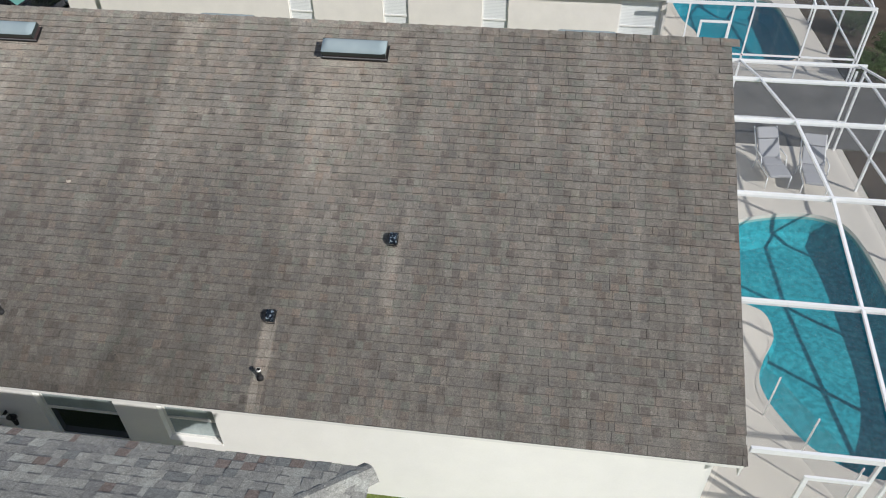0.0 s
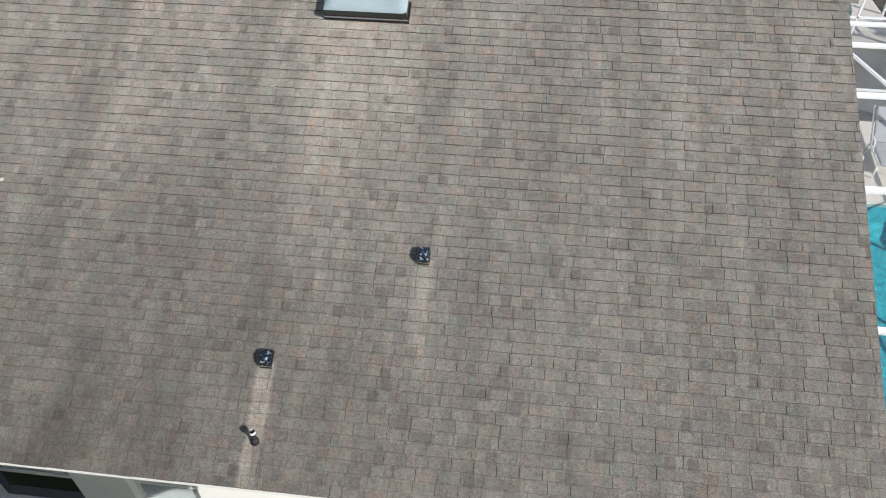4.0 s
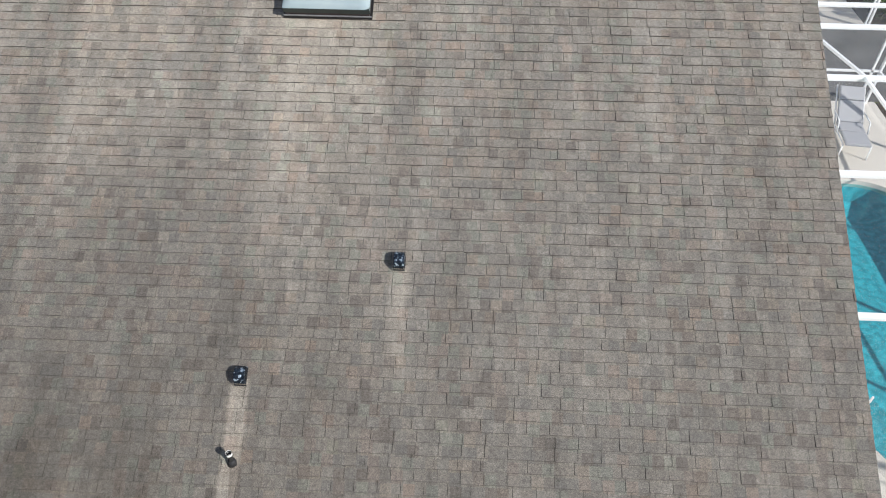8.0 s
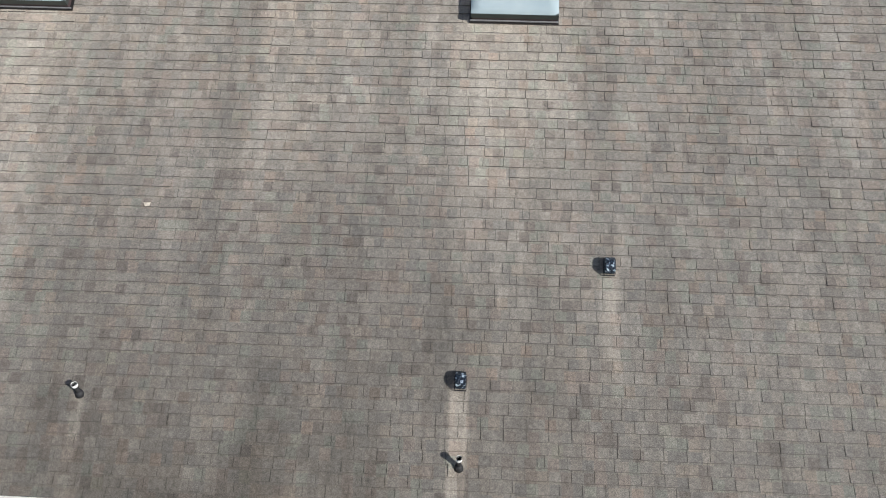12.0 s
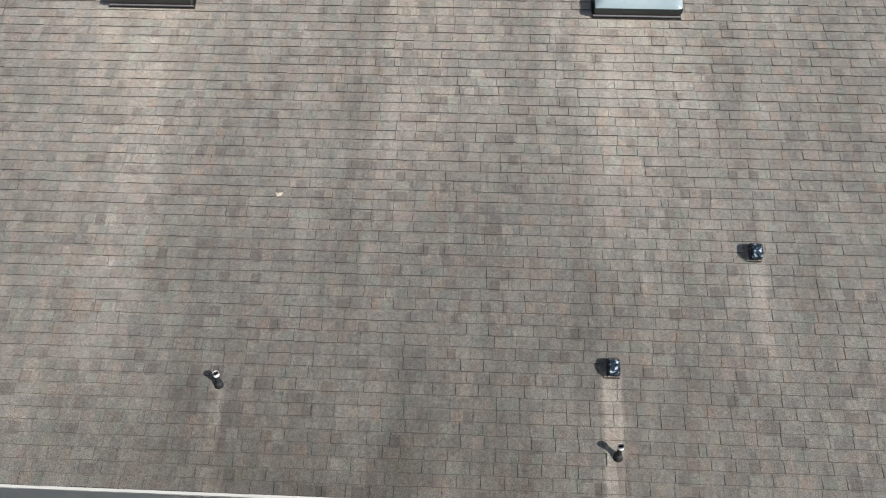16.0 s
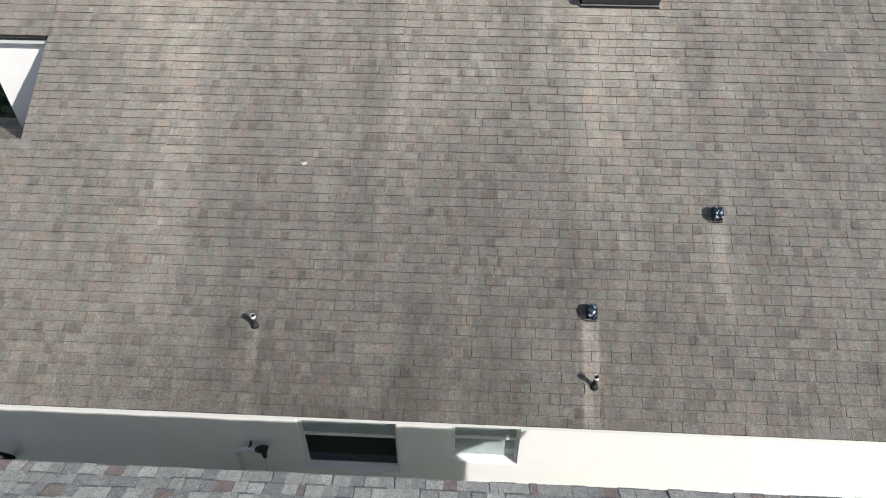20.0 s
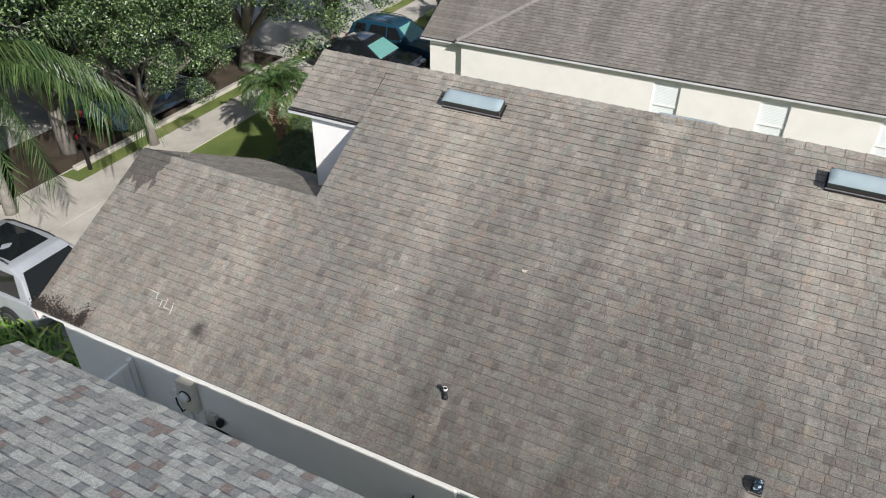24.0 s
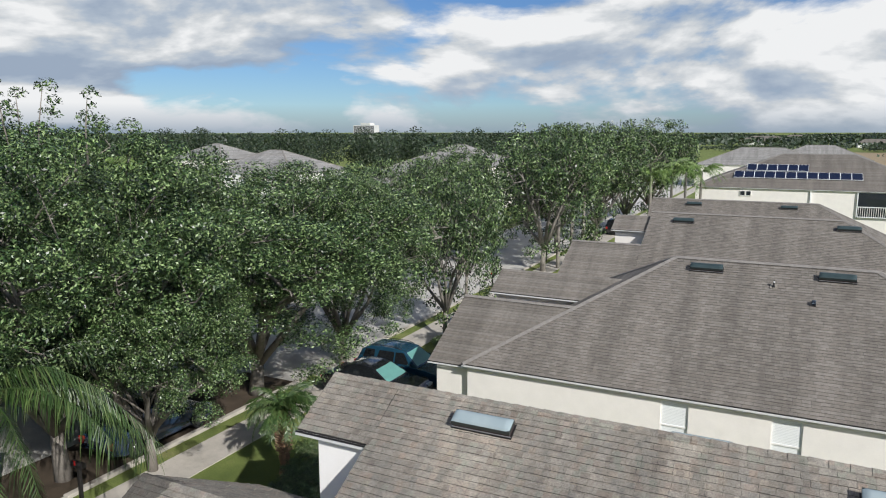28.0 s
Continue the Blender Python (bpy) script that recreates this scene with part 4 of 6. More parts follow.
# ---- things on the roofs ----
M_DOME = Mat("milky acrylic dome", 0.12, 0.0, 0.5)
M_DOME.color(M_DOME.ramp(M_DOME.noise(1.3, 3.0), (0.3, (0.24, 0.31, 0.33)), (0.7, (0.34, 0.40, 0.41))))
M_DOME = M_DOME.mat
# The ramp's pale flecks put white glints of the wrinkles into the colour.
M_VENT = Mat("wrinkled dark blue metal", 0.28, 0.6, 0.5)
M_VENT.color(M_VENT.ramp(M_VENT.noise(26.0, 3.0), (0.45, (0.012, 0.018, 0.028)), (0.56, (0.03, 0.05, 0.075)), (0.62, (0.42, 0.50, 0.56)))).bump(M_VENT.noise(34.0), 0.9, 0.03)
M_VENT = M_VENT.mat
M_LEAD = plain("dull lead sleeve", (0.80, 0.80, 0.78), 0.5, 0.0, var=0.12, scale=20.0)
M_RED = Mat("maroon painted sheet metal", 0.32, 0.0, 0.5)
M_RED.color(M_RED.mix(M_RED.ramp(M_RED.noise(9.0, 4.0, 0.6), (0.70, 0.0), (0.74, 1.0)), M_RED.ramp(M_RED.noise(5.0), (0.3, (0.150, 0.062, 0.074)), (0.7, (0.190, 0.088, 0.098))), (0.42, 0.26, 0.225)))
M_RED = M_RED.mat
M_RAIL = plain("dull grey aluminium rail", (0.20, 0.20, 0.20), 0.5, 0.3, var=0.2, scale=8.0)
M_CURB = plain("dark red-brown curb", (0.060, 0.040, 0.040), 0.5, var=0.3, scale=8.0)
M_FRAME = plain("dark green bronze frame", (0.040, 0.052, 0.050), 0.3, 0.3, var=0.15)
NEAR = Plane((0, EAVE_Y, EAVE_Z), (1, 0, 0), (0, 1, SLOPE))
FAR_SIDE = Plane((0, 2 * RIDGE_Y - EAVE_Y, EAVE_Z), (-1, 0, 0), (0, -1, SLOPE))


def skylight(m, w=1.19, h=0.29, label="curb mounted skylight with dark frame and milky dome on the shingles", dome=None):
    """A long low skylight: flashing, a high curb, a drip rail, frame and a bowed dome. Origin at the middle of its lower edge."""
    ob = thing("skylight", label, "skylight", m, group="roof skylights")
    part("flashing", cubes((-w / 2 - 0.02, -0.035, 0.006, w / 2 + 0.02, h + 0.03, 0.018)), M_BLACK, ob)
    part("curb", panel(bmesh.new(), -w / 2 + 0.02, 0.0, w / 2 - 0.02, h, [(-w / 2 + 0.06, 0.04, w / 2 - 0.06, h - 0.04)], lambda u, v, q: (u, v, 0.165 - 0.149 * q)), M_CURB, ob, "dark red-brown curb")
    part("drip_rail", cubes((-w / 2 - 0.012, -0.022, 0.030, w / 2 + 0.012, -0.001, 0.046), bevel=0.003), M_RAIL, ob)
    part("frame", panel(bmesh.new(), -w / 2, -0.012, w / 2, h + 0.012, [(-w / 2 + 0.02, 0.010, w / 2 - 0.02, h - 0.010)], lambda u, v, q: (u, v, 0.186 - 0.085 * q)), M_FRAME, ob)
    bm = bmesh.new()
    n, k = 10, 18
    grid = []
    for j in range(n + 1):
        row = []
        for i in range(k + 1):
            u, v = i / k * 2 - 1, j / n * 2 - 1
            z = 0.184 + 0.060 * max(0.0, 1 - abs(v) ** 2.4) ** 0.75 * max(0.0, 1 - abs(u) ** 22) ** 0.6
            row.append(bm.verts.new((u * (w / 2 + 0.002), h / 2 + v * (h / 2 + 0.008), z)))
        grid.append(row)
    for a, b in zip(grid, grid[1:]):
        for i in range(k):
            bm.faces.new((a[i], a[i + 1], b[i + 1], b[i]))
    part("dome", bm, dome or M_DOME, ob, "" if dome else "pale milky plastic dome", smooth=True)
    return ob


def slope_len(y):
    return (y - EAVE_Y) / math.cos(math.atan(SLOPE))


sky_first = skylight(NEAR.matrix(-3.235, slope_len(11.80), 0.012))
copy_thing(sky_first, NEAR.matrix(-10.055, slope_len(11.83), 0.012))
for x in (-6.30, 0.98):
    copy_thing(sky_first, FAR_SIDE.matrix(-x, slope_len(2 * RIDGE_Y - 13.62), -0.09))


def box_vent(m):
    """A hooded exhaust vent: square flange, throat and a curved hood open down the slope."""
    ob = thing("roof_vent", "small dark blue hooded exhaust vent on the shingles", "roof vent", m, group="roof exhaust vents")
    part("flange", cubes((-0.10, -0.10, 0.010, 0.10, 0.13, 0.016)), M_TAB, ob)
    bm = bmesh.new()
    prof = [(-0.085, 0.018), (-0.10, 0.05), (-0.095, 0.105), (-0.05, 0.145), (0.02, 0.155), (0.09, 0.14), (0.125, 0.09), (0.13, 0.018)]
    prof = [(y * 0.9 + 0.005, z) for y, z in prof]
    l = [bm.verts.new((-0.063, y, z)) for y, z in prof]
    r = [bm.verts.new((0.063, y, z)) for y, z in prof]
    for i in range(len(prof) - 1):
        bm.faces.new((l[i], r[i], r[i + 1], l[i + 1]))
    bm.faces.new(l)
    bm.faces.new(r[::-1])
    bmesh.ops.recalc_face_normals(bm, faces=bm.faces[:])
    bmesh.ops.bevel(bm, geom=bm.edges[:], offset=0.008, segments=2, affect="EDGES")
    part("hood", bm, M_VENT, ob, "wrinkled glossy dark hood")
    part("lip", cubes((-0.07, -0.106, 0.019, 0.07, -0.092, 0.045), (-0.073, -0.09, 0.05, -0.065, 0.07, 0.064), (0.065, -0.09, 0.05, 0.073, 0.07, 0.064)), M_BLACK, ob)
    return ob


vent = box_vent(NEAR.matrix(-2.02, slope_len(8.74), 0.006))
copy_thing(vent, NEAR.matrix(-3.785, slope_len(7.45), 0.006))


def pipe_stack(x, y, h):
    m = NEAR.matrix(x, slope_len(y), 0.006)
    ob = thing("vent_pipe", "short black plumbing vent pipe with pale lead cap on the shingles", "vent pipe", m, group="plumbing vents")
    q = m.to_3x3().inverted() @ Vector((0, 0, 1))
    part("flashing", cubes((-0.12, -0.10, 0.008, 0.12, 0.16, 0.013)), M_TAB, ob)
    bm = bmesh.new()
    tube(bm, [Vector((0, 0, 0.0)), q * h * 0.16, q * h * 0.3], [0.060, 0.046, 0.039], 14)
    part("boot", bm, M_RUBBER, ob, smooth=True)
    bm = bmesh.new()
    tube(bm, [q * 0.02, q * h], 0.0275, 14, caps=False)
    tube(bm, [q * (h - 0.02), q * h], 0.0275, 14, caps=False)
    part("pipe", bm, M_RUBBER, ob, smooth=True)
    bm = bmesh.new()
    tube(bm, [q * (h - 0.035), q * (h + 0.002)], 0.0365, 14, caps=False)
    tube(bm, [q * (h + 0.002), q * (h - 0.03)], 0.0275, 14, caps=False)
    part("cap", bm, M_LEAD, ob, "pale lead cap ring", smooth=True)
    return ob


pipe_stack(-3.77, 6.60, 0.22)
pipe_tall = pipe_stack(-8.29, 7.16, 0.21)

bm = bmesh.new()
prism(bm, [(-0.05, 0.02, 0.02), (-0.02, -0.03, 0.012), (0.035, -0.02, 0.014), (0.055, 0.025, 0.025), (0.01, 0.014, 0.035)], 0.003)
scrap = part("dry_leaf", bm, plain("bleached dry leaf", (0.46, 0.41, 0.34), 0.8, var=0.2, scale=30.0))
scrap.matrix_world = NEAR.matrix(-7.89, slope_len(9.29), 0.010)
tagged(scrap, "small bleached dry leaf lying on the shingles", "leaf")


def red_vent():
    """A sheet metal hood on the neighbour's slope: rises from its foot up the slope and rolls over to a mouth that faces the eave."""
    p = Plane((0, NB_EY, NB_EZ), (-1, 0, 0), (0, -1, NB_SLOPE))
    b = (NB_EY - 3.205) / math.cos(math.atan(NB_SLOPE))
    ob = thing("roof_vent", "maroon sheet metal hood vent with flaking paint on grey shingles", "roof vent", p.matrix(6.745, b, 0.016) @ Matrix.Diagonal((0.84, 0.80, 0.80, 1)))
    w = 0.158
    primer = plain("peach primer on sheet metal", (0.42, 0.30, 0.26), 0.7, var=0.30, scale=14.0)
    stain = plain("shingles stained by primer", (0.30, 0.245, 0.215), 0.9, var=0.35, scale=18.0, bump=0.3)
    bm = bmesh.new()
    prism(bm, [(-w - 0.03, 0.10, 0.010), (w + 0.01, 0.12, 0.010), (w - 0.02, 0.25, 0.010), (0.05, 0.215, 0.010), (-0.02, 0.235, 0.010), (-w + 0.02, 0.20, 0.010)], 0.006)
    part("flange", bm, stain, ob, "primer stained flange under the shingles")
    prof = [(0.172, 0.008), (0.170, 0.035), (0.160, 0.075), (0.142, 0.110), (0.115, 0.142), (0.080, 0.168), (0.040, 0.187), (-0.005, 0.199), (-0.050, 0.205), (-0.10, 0.205), (-0.135, 0.200)]

    def sheet(pts):
        bm = bmesh.new()
        rings = []
        for x in (-w, -w * 0.5, 0.0, w * 0.5, w):
            rings.append([[bm.verts.new((x, y, z)) for y, z in pts], [bm.verts.new((x, y - 0.003, z - 0.003)) for y, z in pts]])
        for (a0, a1), (c0, c1) in zip(rings, rings[1:]):
            for i in range(len(pts) - 1):
                bm.faces.new((a0[i], c0[i], c0[i + 1], a0[i + 1]))
                bm.faces.new((a1[i], a1[i + 1], c1[i + 1], c1[i]))
            for i in (0, len(pts) - 1):
                bm.faces.new((a0[i], a1[i], c1[i], c0[i]))
        bmesh.ops.recalc_face_normals(bm, faces=bm.faces[:])
        return bm
    part("hood_foot", sheet(prof[:3]), primer, ob, "foot of the hood with worn paint", smooth=True)
    part("hood", sheet(prof[2:]), M_RED, ob, "maroon rolled hood", smooth=True)
    part("hem", cubes((-w - 0.002, -0.142, 0.188, w + 0.002, -0.134, 0.206), bevel=0.003), M_RED, ob)
    for x, cut in ((-w + 0.004, True), (w - 0.001, False)):
        bm = bmesh.new()
        rim = [(x, y, z - 0.002) for y, z in prof]
        low = [(x, -0.115, 0.12), (x, -0.075, 0.055), (x, -0.055, 0.008)] if not cut else [(x, -0.11, 0.16), (x, -0.06, 0.15), (x, -0.05, 0.085), (x, -0.005, 0.075), (x, -0.01, 0.008)]
        prism(bm, rim + low, 0.003, (1, 0, 0))
        part("end_plate", bm, M_RED, ob)
    bm = bmesh.new()
    tube(bm, [(0.055, 0.150, 0.098), (0.055, 0.163, 0.104)], 0.011, 8)
    part("screw", bm, M_BLACK, ob)
    for cx, cy, cz, r in ((-0.085, 0.098, 0.160, 0.026), (-0.10, 0.02, 0.198, 0.008)):
        bm = bmesh.new()
        n = Vector((0, 0.62, 0.78)) if r > 0.01 else Vector((0, 0.3, 0.95))
        u, v = Vector((1, 0, 0)), n.cross(Vector((1, 0, 0)))
        prism(bm, [Vector((cx, cy, cz)) + (u * math.cos(k * 0.524) * (1 + 0.15 * math.sin(k * 2.1)) + v * math.sin(k * 0.524)) * r for k in range(12)], 0.004, n)
        part("worn_patch", bm, primer, ob, "pale patch where the paint has flaked")
    return ob


red_vent()


# ---- side yard ----
M_PVC = plain("grey white plastic pipe", (0.66, 0.66, 0.63), 0.45, var=0.08, scale=12.0)
M_GREYB = plain("pale grey metal box", (0.66, 0.63, 0.54), 0.5, 0.0, var=0.12, scale=9.0)


def backflow():
    ob = thing("water_valve", "white plastic water pipe with black valve on the stucco wall", "water valve", Matrix.Translation((-8.43, 6.30, 0.24)))
    bm = bmesh.new()
    tube(bm, [(-0.22, 0, -0.05), (-0.22, 0, 0.98), (-0.20, 0, 1.03), (-0.15, 0, 1.05), (0.06, 0, 1.05)], 0.036, 10)
    part("pipe", bm, M_PVC, ob, smooth=True)
    bm = bmesh.new()
    tube(bm, [(0.16, 0, -0.05), (0.16, 0, 0.90)], 0.022, 10)
    part("pipe", bm, M_PVC, ob, smooth=True)
    bm = bmesh.new()
    tube(bm, [(0.05, 0, 1.05), (0.10, 0, 1.06), (0.16, 0, 1.08), (0.22, 0, 1.05)], [0.035, 0.055, 0.06, 0.04], 10)
    tube(bm, [(0.16, 0, 1.05), (0.16, 0, 0.88)], [0.05, 0.034], 10)
    box(bm, 0.12, -0.012, 1.12, 0.25, 0.012, 1.15)
    part("valve", bm, M_BLACK, ob, "black valve body with lever")
    part("clip", cubes((-0.05, 0.0, 1.02, -0.03, 0.119, 1.085)), M_BLACK, ob)
    return ob


backflow()


def meter():
    ob = thing("electric_meter", "pale grey electric meter box with glass dial on the wall", "electric meter", Matrix.Translation((-13.1, 6.418, 0)))
    part("body", cubes((-0.18, -0.14, 1.12, 0.18, 0, 1.84), bevel=0.01), M_GREYB, ob)
    bm = bmesh.new()
    tube(bm, [(0, -0.14, 1.52), (0, -0.20, 1.52), (0, -0.235, 1.52)], [0.105, 0.10, 0.06], 16)
    dial = part("dial", bm, M_LEAD, ob, "round glass meter dial", smooth=True)
    bm = bmesh.new()
    tube(bm, [(0.118 * math.cos(k * 0.3927), -0.150, 1.52 + 0.118 * math.sin(k * 0.3927)) for k in range(17)], 0.014, 6)
    part("collar", bm, M_BLACK, dial)
    bm = bmesh.new()
    tube(bm, [(-0.40, -0.01, 1.34), (-0.40, -0.09, 1.34)], 0.09, 14)
    part("junction_box", bm, M_LEAD, ob, "round dark grey junction box")
    bm = bmesh.new()
    tube(bm, [(-0.40, -0.05, 1.25), (-0.38, -0.06, 1.05), (-0.28, -0.07, 0.9), (-0.20, -0.07, 1.0), (-0.17, -0.06, 1.2)], 0.016, 6)
    part("cable", bm, M_RUBBER, ob, smooth=True)
    bm = bmesh.new()
    tube(bm, [(-0.05, -0.06, 1.0), (-0.05, -0.06, -0.02)], 0.03, 8)
    tube(bm, [(0.45, -0.05, 1.2), (0.45, -0.05, -0.02)], 0.025, 8)
    part("conduit", bm, M_PVC, ob, smooth=True)
    part("small_box", cubes((0.34, -0.10, 0.85, 0.56, 0, 1.2), bevel=0.008), M_GREYB, ob)
    return ob


meter()


def coil(x, y, label):
    ob = thing("garden_hose", label, "garden hose", Matrix.Translation((x, y, 0)))
    bm = bmesh.new()
    tube(bm, [(math.cos(a * 0.5) * (0.22 + 0.004 * a), math.sin(a * 0.5) * 0.10, 0.85 + math.cos(a * 0.5 + 1.5) * 0.28) for a in range(50)], 0.016, 6)
    part("hose", bm, M_RUBBER, ob, smooth=True)
    part("bracket", cubes((-0.05, 0.02, 1.0, 0.05, 0.13, 1.12)), M_BLACK, ob)
    return ob


coil(-12.45, 6.27, "black garden hose coiled on a wall bracket")


def fence_gate():
    ob = thing("fence_panel", "white vinyl fence panel between the two houses", "fence")
    for y in (4.5, 6.36):
        part("post", cubes((-14.55, y - 0.05, 0, -14.45, y + 0.05, 1.76), bevel=0.006), M_ALU, ob)
    part("rail", cubes((-14.53, 4.56, 1.60, -14.47, 6.30, 1.70)), M_ALU, ob)
    part("rail", cubes((-14.53, 4.56, 0.06, -14.47, 6.30, 0.18)), M_ALU, ob)
    for i in range(11):
        y = 4.56 + i * 1.73 / 11
        part("board", cubes((-14.515, y + 0.003, 0.181, -14.485, y + 0.1545, 1.599)), M_ALU, ob)
    return ob


fence_gate()

# ---- pool garden behind the house ----


def smooth_ring(pts, n=5):
    """A closed line rounded through its points."""
    out = []
    k = len(pts)
    for i in range(k):
        p0, p1, p2, p3 = [Vector((*pts[(i + j) % k], 0)) for j in (-1, 0, 1, 2)]
        for t in (q / n for q in range(n)):
            out.append(0.5 * ((2 * p1) + (p2 - p0) * t + (2 * p0 - 5 * p1 + 4 * p2 - p3) * t * t + (3 * p1 - p0 - 3 * p2 + p3) * t ** 3))
    return [(v.x, v.y) for v in out]


def water_mat():
    """Clear water: a tinted surface to look through, with a Fresnel gloss of ripples."""
    m = Mat("pool water", 0.04, 0.0, 0.5)
    m.bump(m.noise(2.5, 4.0), 0.10, 0.05)
    m.color((0.03, 0.30, 0.34))
    nt = m.nt
    tr, gl, mx, fr = [nt.nodes.new(n) for n in ("ShaderNodeBsdfTransparent", "ShaderNodeBsdfGlossy", "ShaderNodeMixShader", "ShaderNodeFresnel")]
    tr.inputs[0].default_value = (0.40, 0.86, 0.93, 1)
    gl.inputs["Roughness"].default_value = 0.10
    fr.inputs[0].default_value = 1.33
    m.link(fr.outputs[0], mx.inputs[0])
    m.link(tr.outputs[0], mx.inputs[1])
    m.link(gl.outputs[0], mx.inputs[2])
    m.link(mx.outputs[0], nt.nodes["Material Output"].inputs[0])
    return m.mat


M_WATER = water_mat()
M_BASIN = Mat("turquoise pool plaster", 0.7, 0.0, 0.3)
M_BASIN.color(M_BASIN.mix(1.0, M_BASIN.ramp(M_BASIN.noise(0.8, 4.0), (0.3, (0.045, 0.340, 0.390)), (0.7, (0.080, 0.440, 0.480))), M_BASIN.ramp(M_BASIN.noise(7.0, 3.0, 0.7), (0.42, 0.85), (0.62, 1.30)), "MULTIPLY"))
M_BASIN = M_BASIN.mat
M_BASIND = plain("deep blue pool plaster", (0.035, 0.330, 0.400), 0.7, var=0.2, scale=1.0)


def fill_ring(bm, ring):
    """Fills a ring of corners, facing up."""
    es = [bm.edges.get((ring[i - 1], ring[i])) or bm.edges.new((ring[i - 1], ring[i])) for i in range(len(ring))]
    new_faces = bmesh.ops.triangle_fill(bm, use_beauty=True, edges=es)["geom"]
    for f in new_faces:
        if isinstance(f, bmesh.types.BMFace):
            f.normal_update()
            if f.normal.z < 0:
                f.normal_flip()


def pool_with_deck(outer, ring, label, deep):
    """A deck slab with the pool's opening, a coping, the basin and the water."""
    bm = bmesh.new()
    n = len(ring)
    top = [bm.verts.new((x, y, 0.045)) for x, y in ring]
    corners = [bm.verts.new((x, y, 0.045)) for x, y in outer]
    es = [bm.edges.new((top[i], top[(i + 1) % n])) for i in range(n)] + [bm.edges.new((corners[i], corners[(i + 1) % len(outer)])) for i in range(len(outer))]
    bmesh.ops.triangle_fill(bm, use_beauty=True, edges=es)
    for f in bm.faces:
        if f.normal.z < 0:
            f.normal_flip()
    low = [bm.verts.new((x, y, -0.08)) for x, y in outer]
    for i in range(len(outer)):
        j = (i + 1) % len(outer)
        bm.faces.new((corners[i], corners[j], low[j], low[i]))
    dk = tagged(part("pool_deck", bm, M_DECKC), "sand coloured concrete deck around the swimming pool", "pool deck", kind="structure")
    c = Vector((sum(x for x, _ in ring) / n, sum(y for _, y in ring) / n))
    pool = thing("swimming_pool", label, "swimming pool")
    bm = bmesh.new()
    def rim(off, z):
        out = []
        for x, y in ring:
            d = Vector((x, y)) - c
            d *= 1 + off / d.length
            out.append(bm.verts.new((c.x + d.x, c.y + d.y, z)))
        return out
    a, b, e = rim(0.16, 0.052), rim(-0.03, 0.058), rim(-0.03, -0.30)
    for p, q in ((a, b), (b, e)):
        for i in range(n):
            bm.faces.new((p[i], p[(i + 1) % n], q[(i + 1) % n], q[i]))
    part("coping", bm, M_DECKC, pool, smooth=False)
    bm = bmesh.new()
    w, l0, l1 = rim(-0.01, -0.02), rim(-0.10, -0.5), rim(-0.45, -0.7)
    for p, q in ((w, l0), (l0, l1)):
        for i in range(n):
            bm.faces.new((p[i], q[i], q[(i + 1) % n], p[(i + 1) % n]))
    fill_ring(bm, l1)
    part("basin", bm, M_BASIN if deep < 1.5 else M_BASIND, pool)
    bm = bmesh.new()
    fill_ring(bm, rim(-0.012, -0.05))
    water = part("water", bm, M_WATER, pool, "clear turquoise water")
    water.visible_shadow = False
    return pool


# the ground sheet has openings under the pools, so the basins lie in pits below it
OUR_RING = smooth_ring([(5.0, 14.6), (5.6, 15.15), (6.7, 15.5), (7.6, 15.5), (8.15, 15.0), (8.35, 13.6), (8.35, 11.5), (8.2, 9.6), (7.6, 8.1), (6.6, 7.75), (5.7, 8.15), (5.15, 8.9), (4.92, 9.7), (5.15, 10.4), (5.45, 11.0), (5.40, 11.7), (5.0, 12.0), (4.3, 12.3), (4.2, 13.6)])
THEIR_RING = smooth_ring([(5.6, 30.3), (7.9, 30.4), (9.4, 30.0), (9.6, 27.5), (9.4, 25.2), (8.5, 24.3), (7.0, 24.2), (6.0, 25.0), (5.9, 26.6), (5.5, 28.0)])
pool_with_deck([(3.13, 6.4), (9.0, 6.4), (9.0, 18.8), (3.13, 18.8)], OUR_RING, "free form swimming pool with turquoise water inside a screen cage", 1.3)
pool_with_deck([(4.0, 22.9), (10.3, 22.9), (10.3, 34.5), (4.0, 34.5)], THEIR_RING, "neighbour's swimming pool with deep blue water in a screen cage", 1.8)


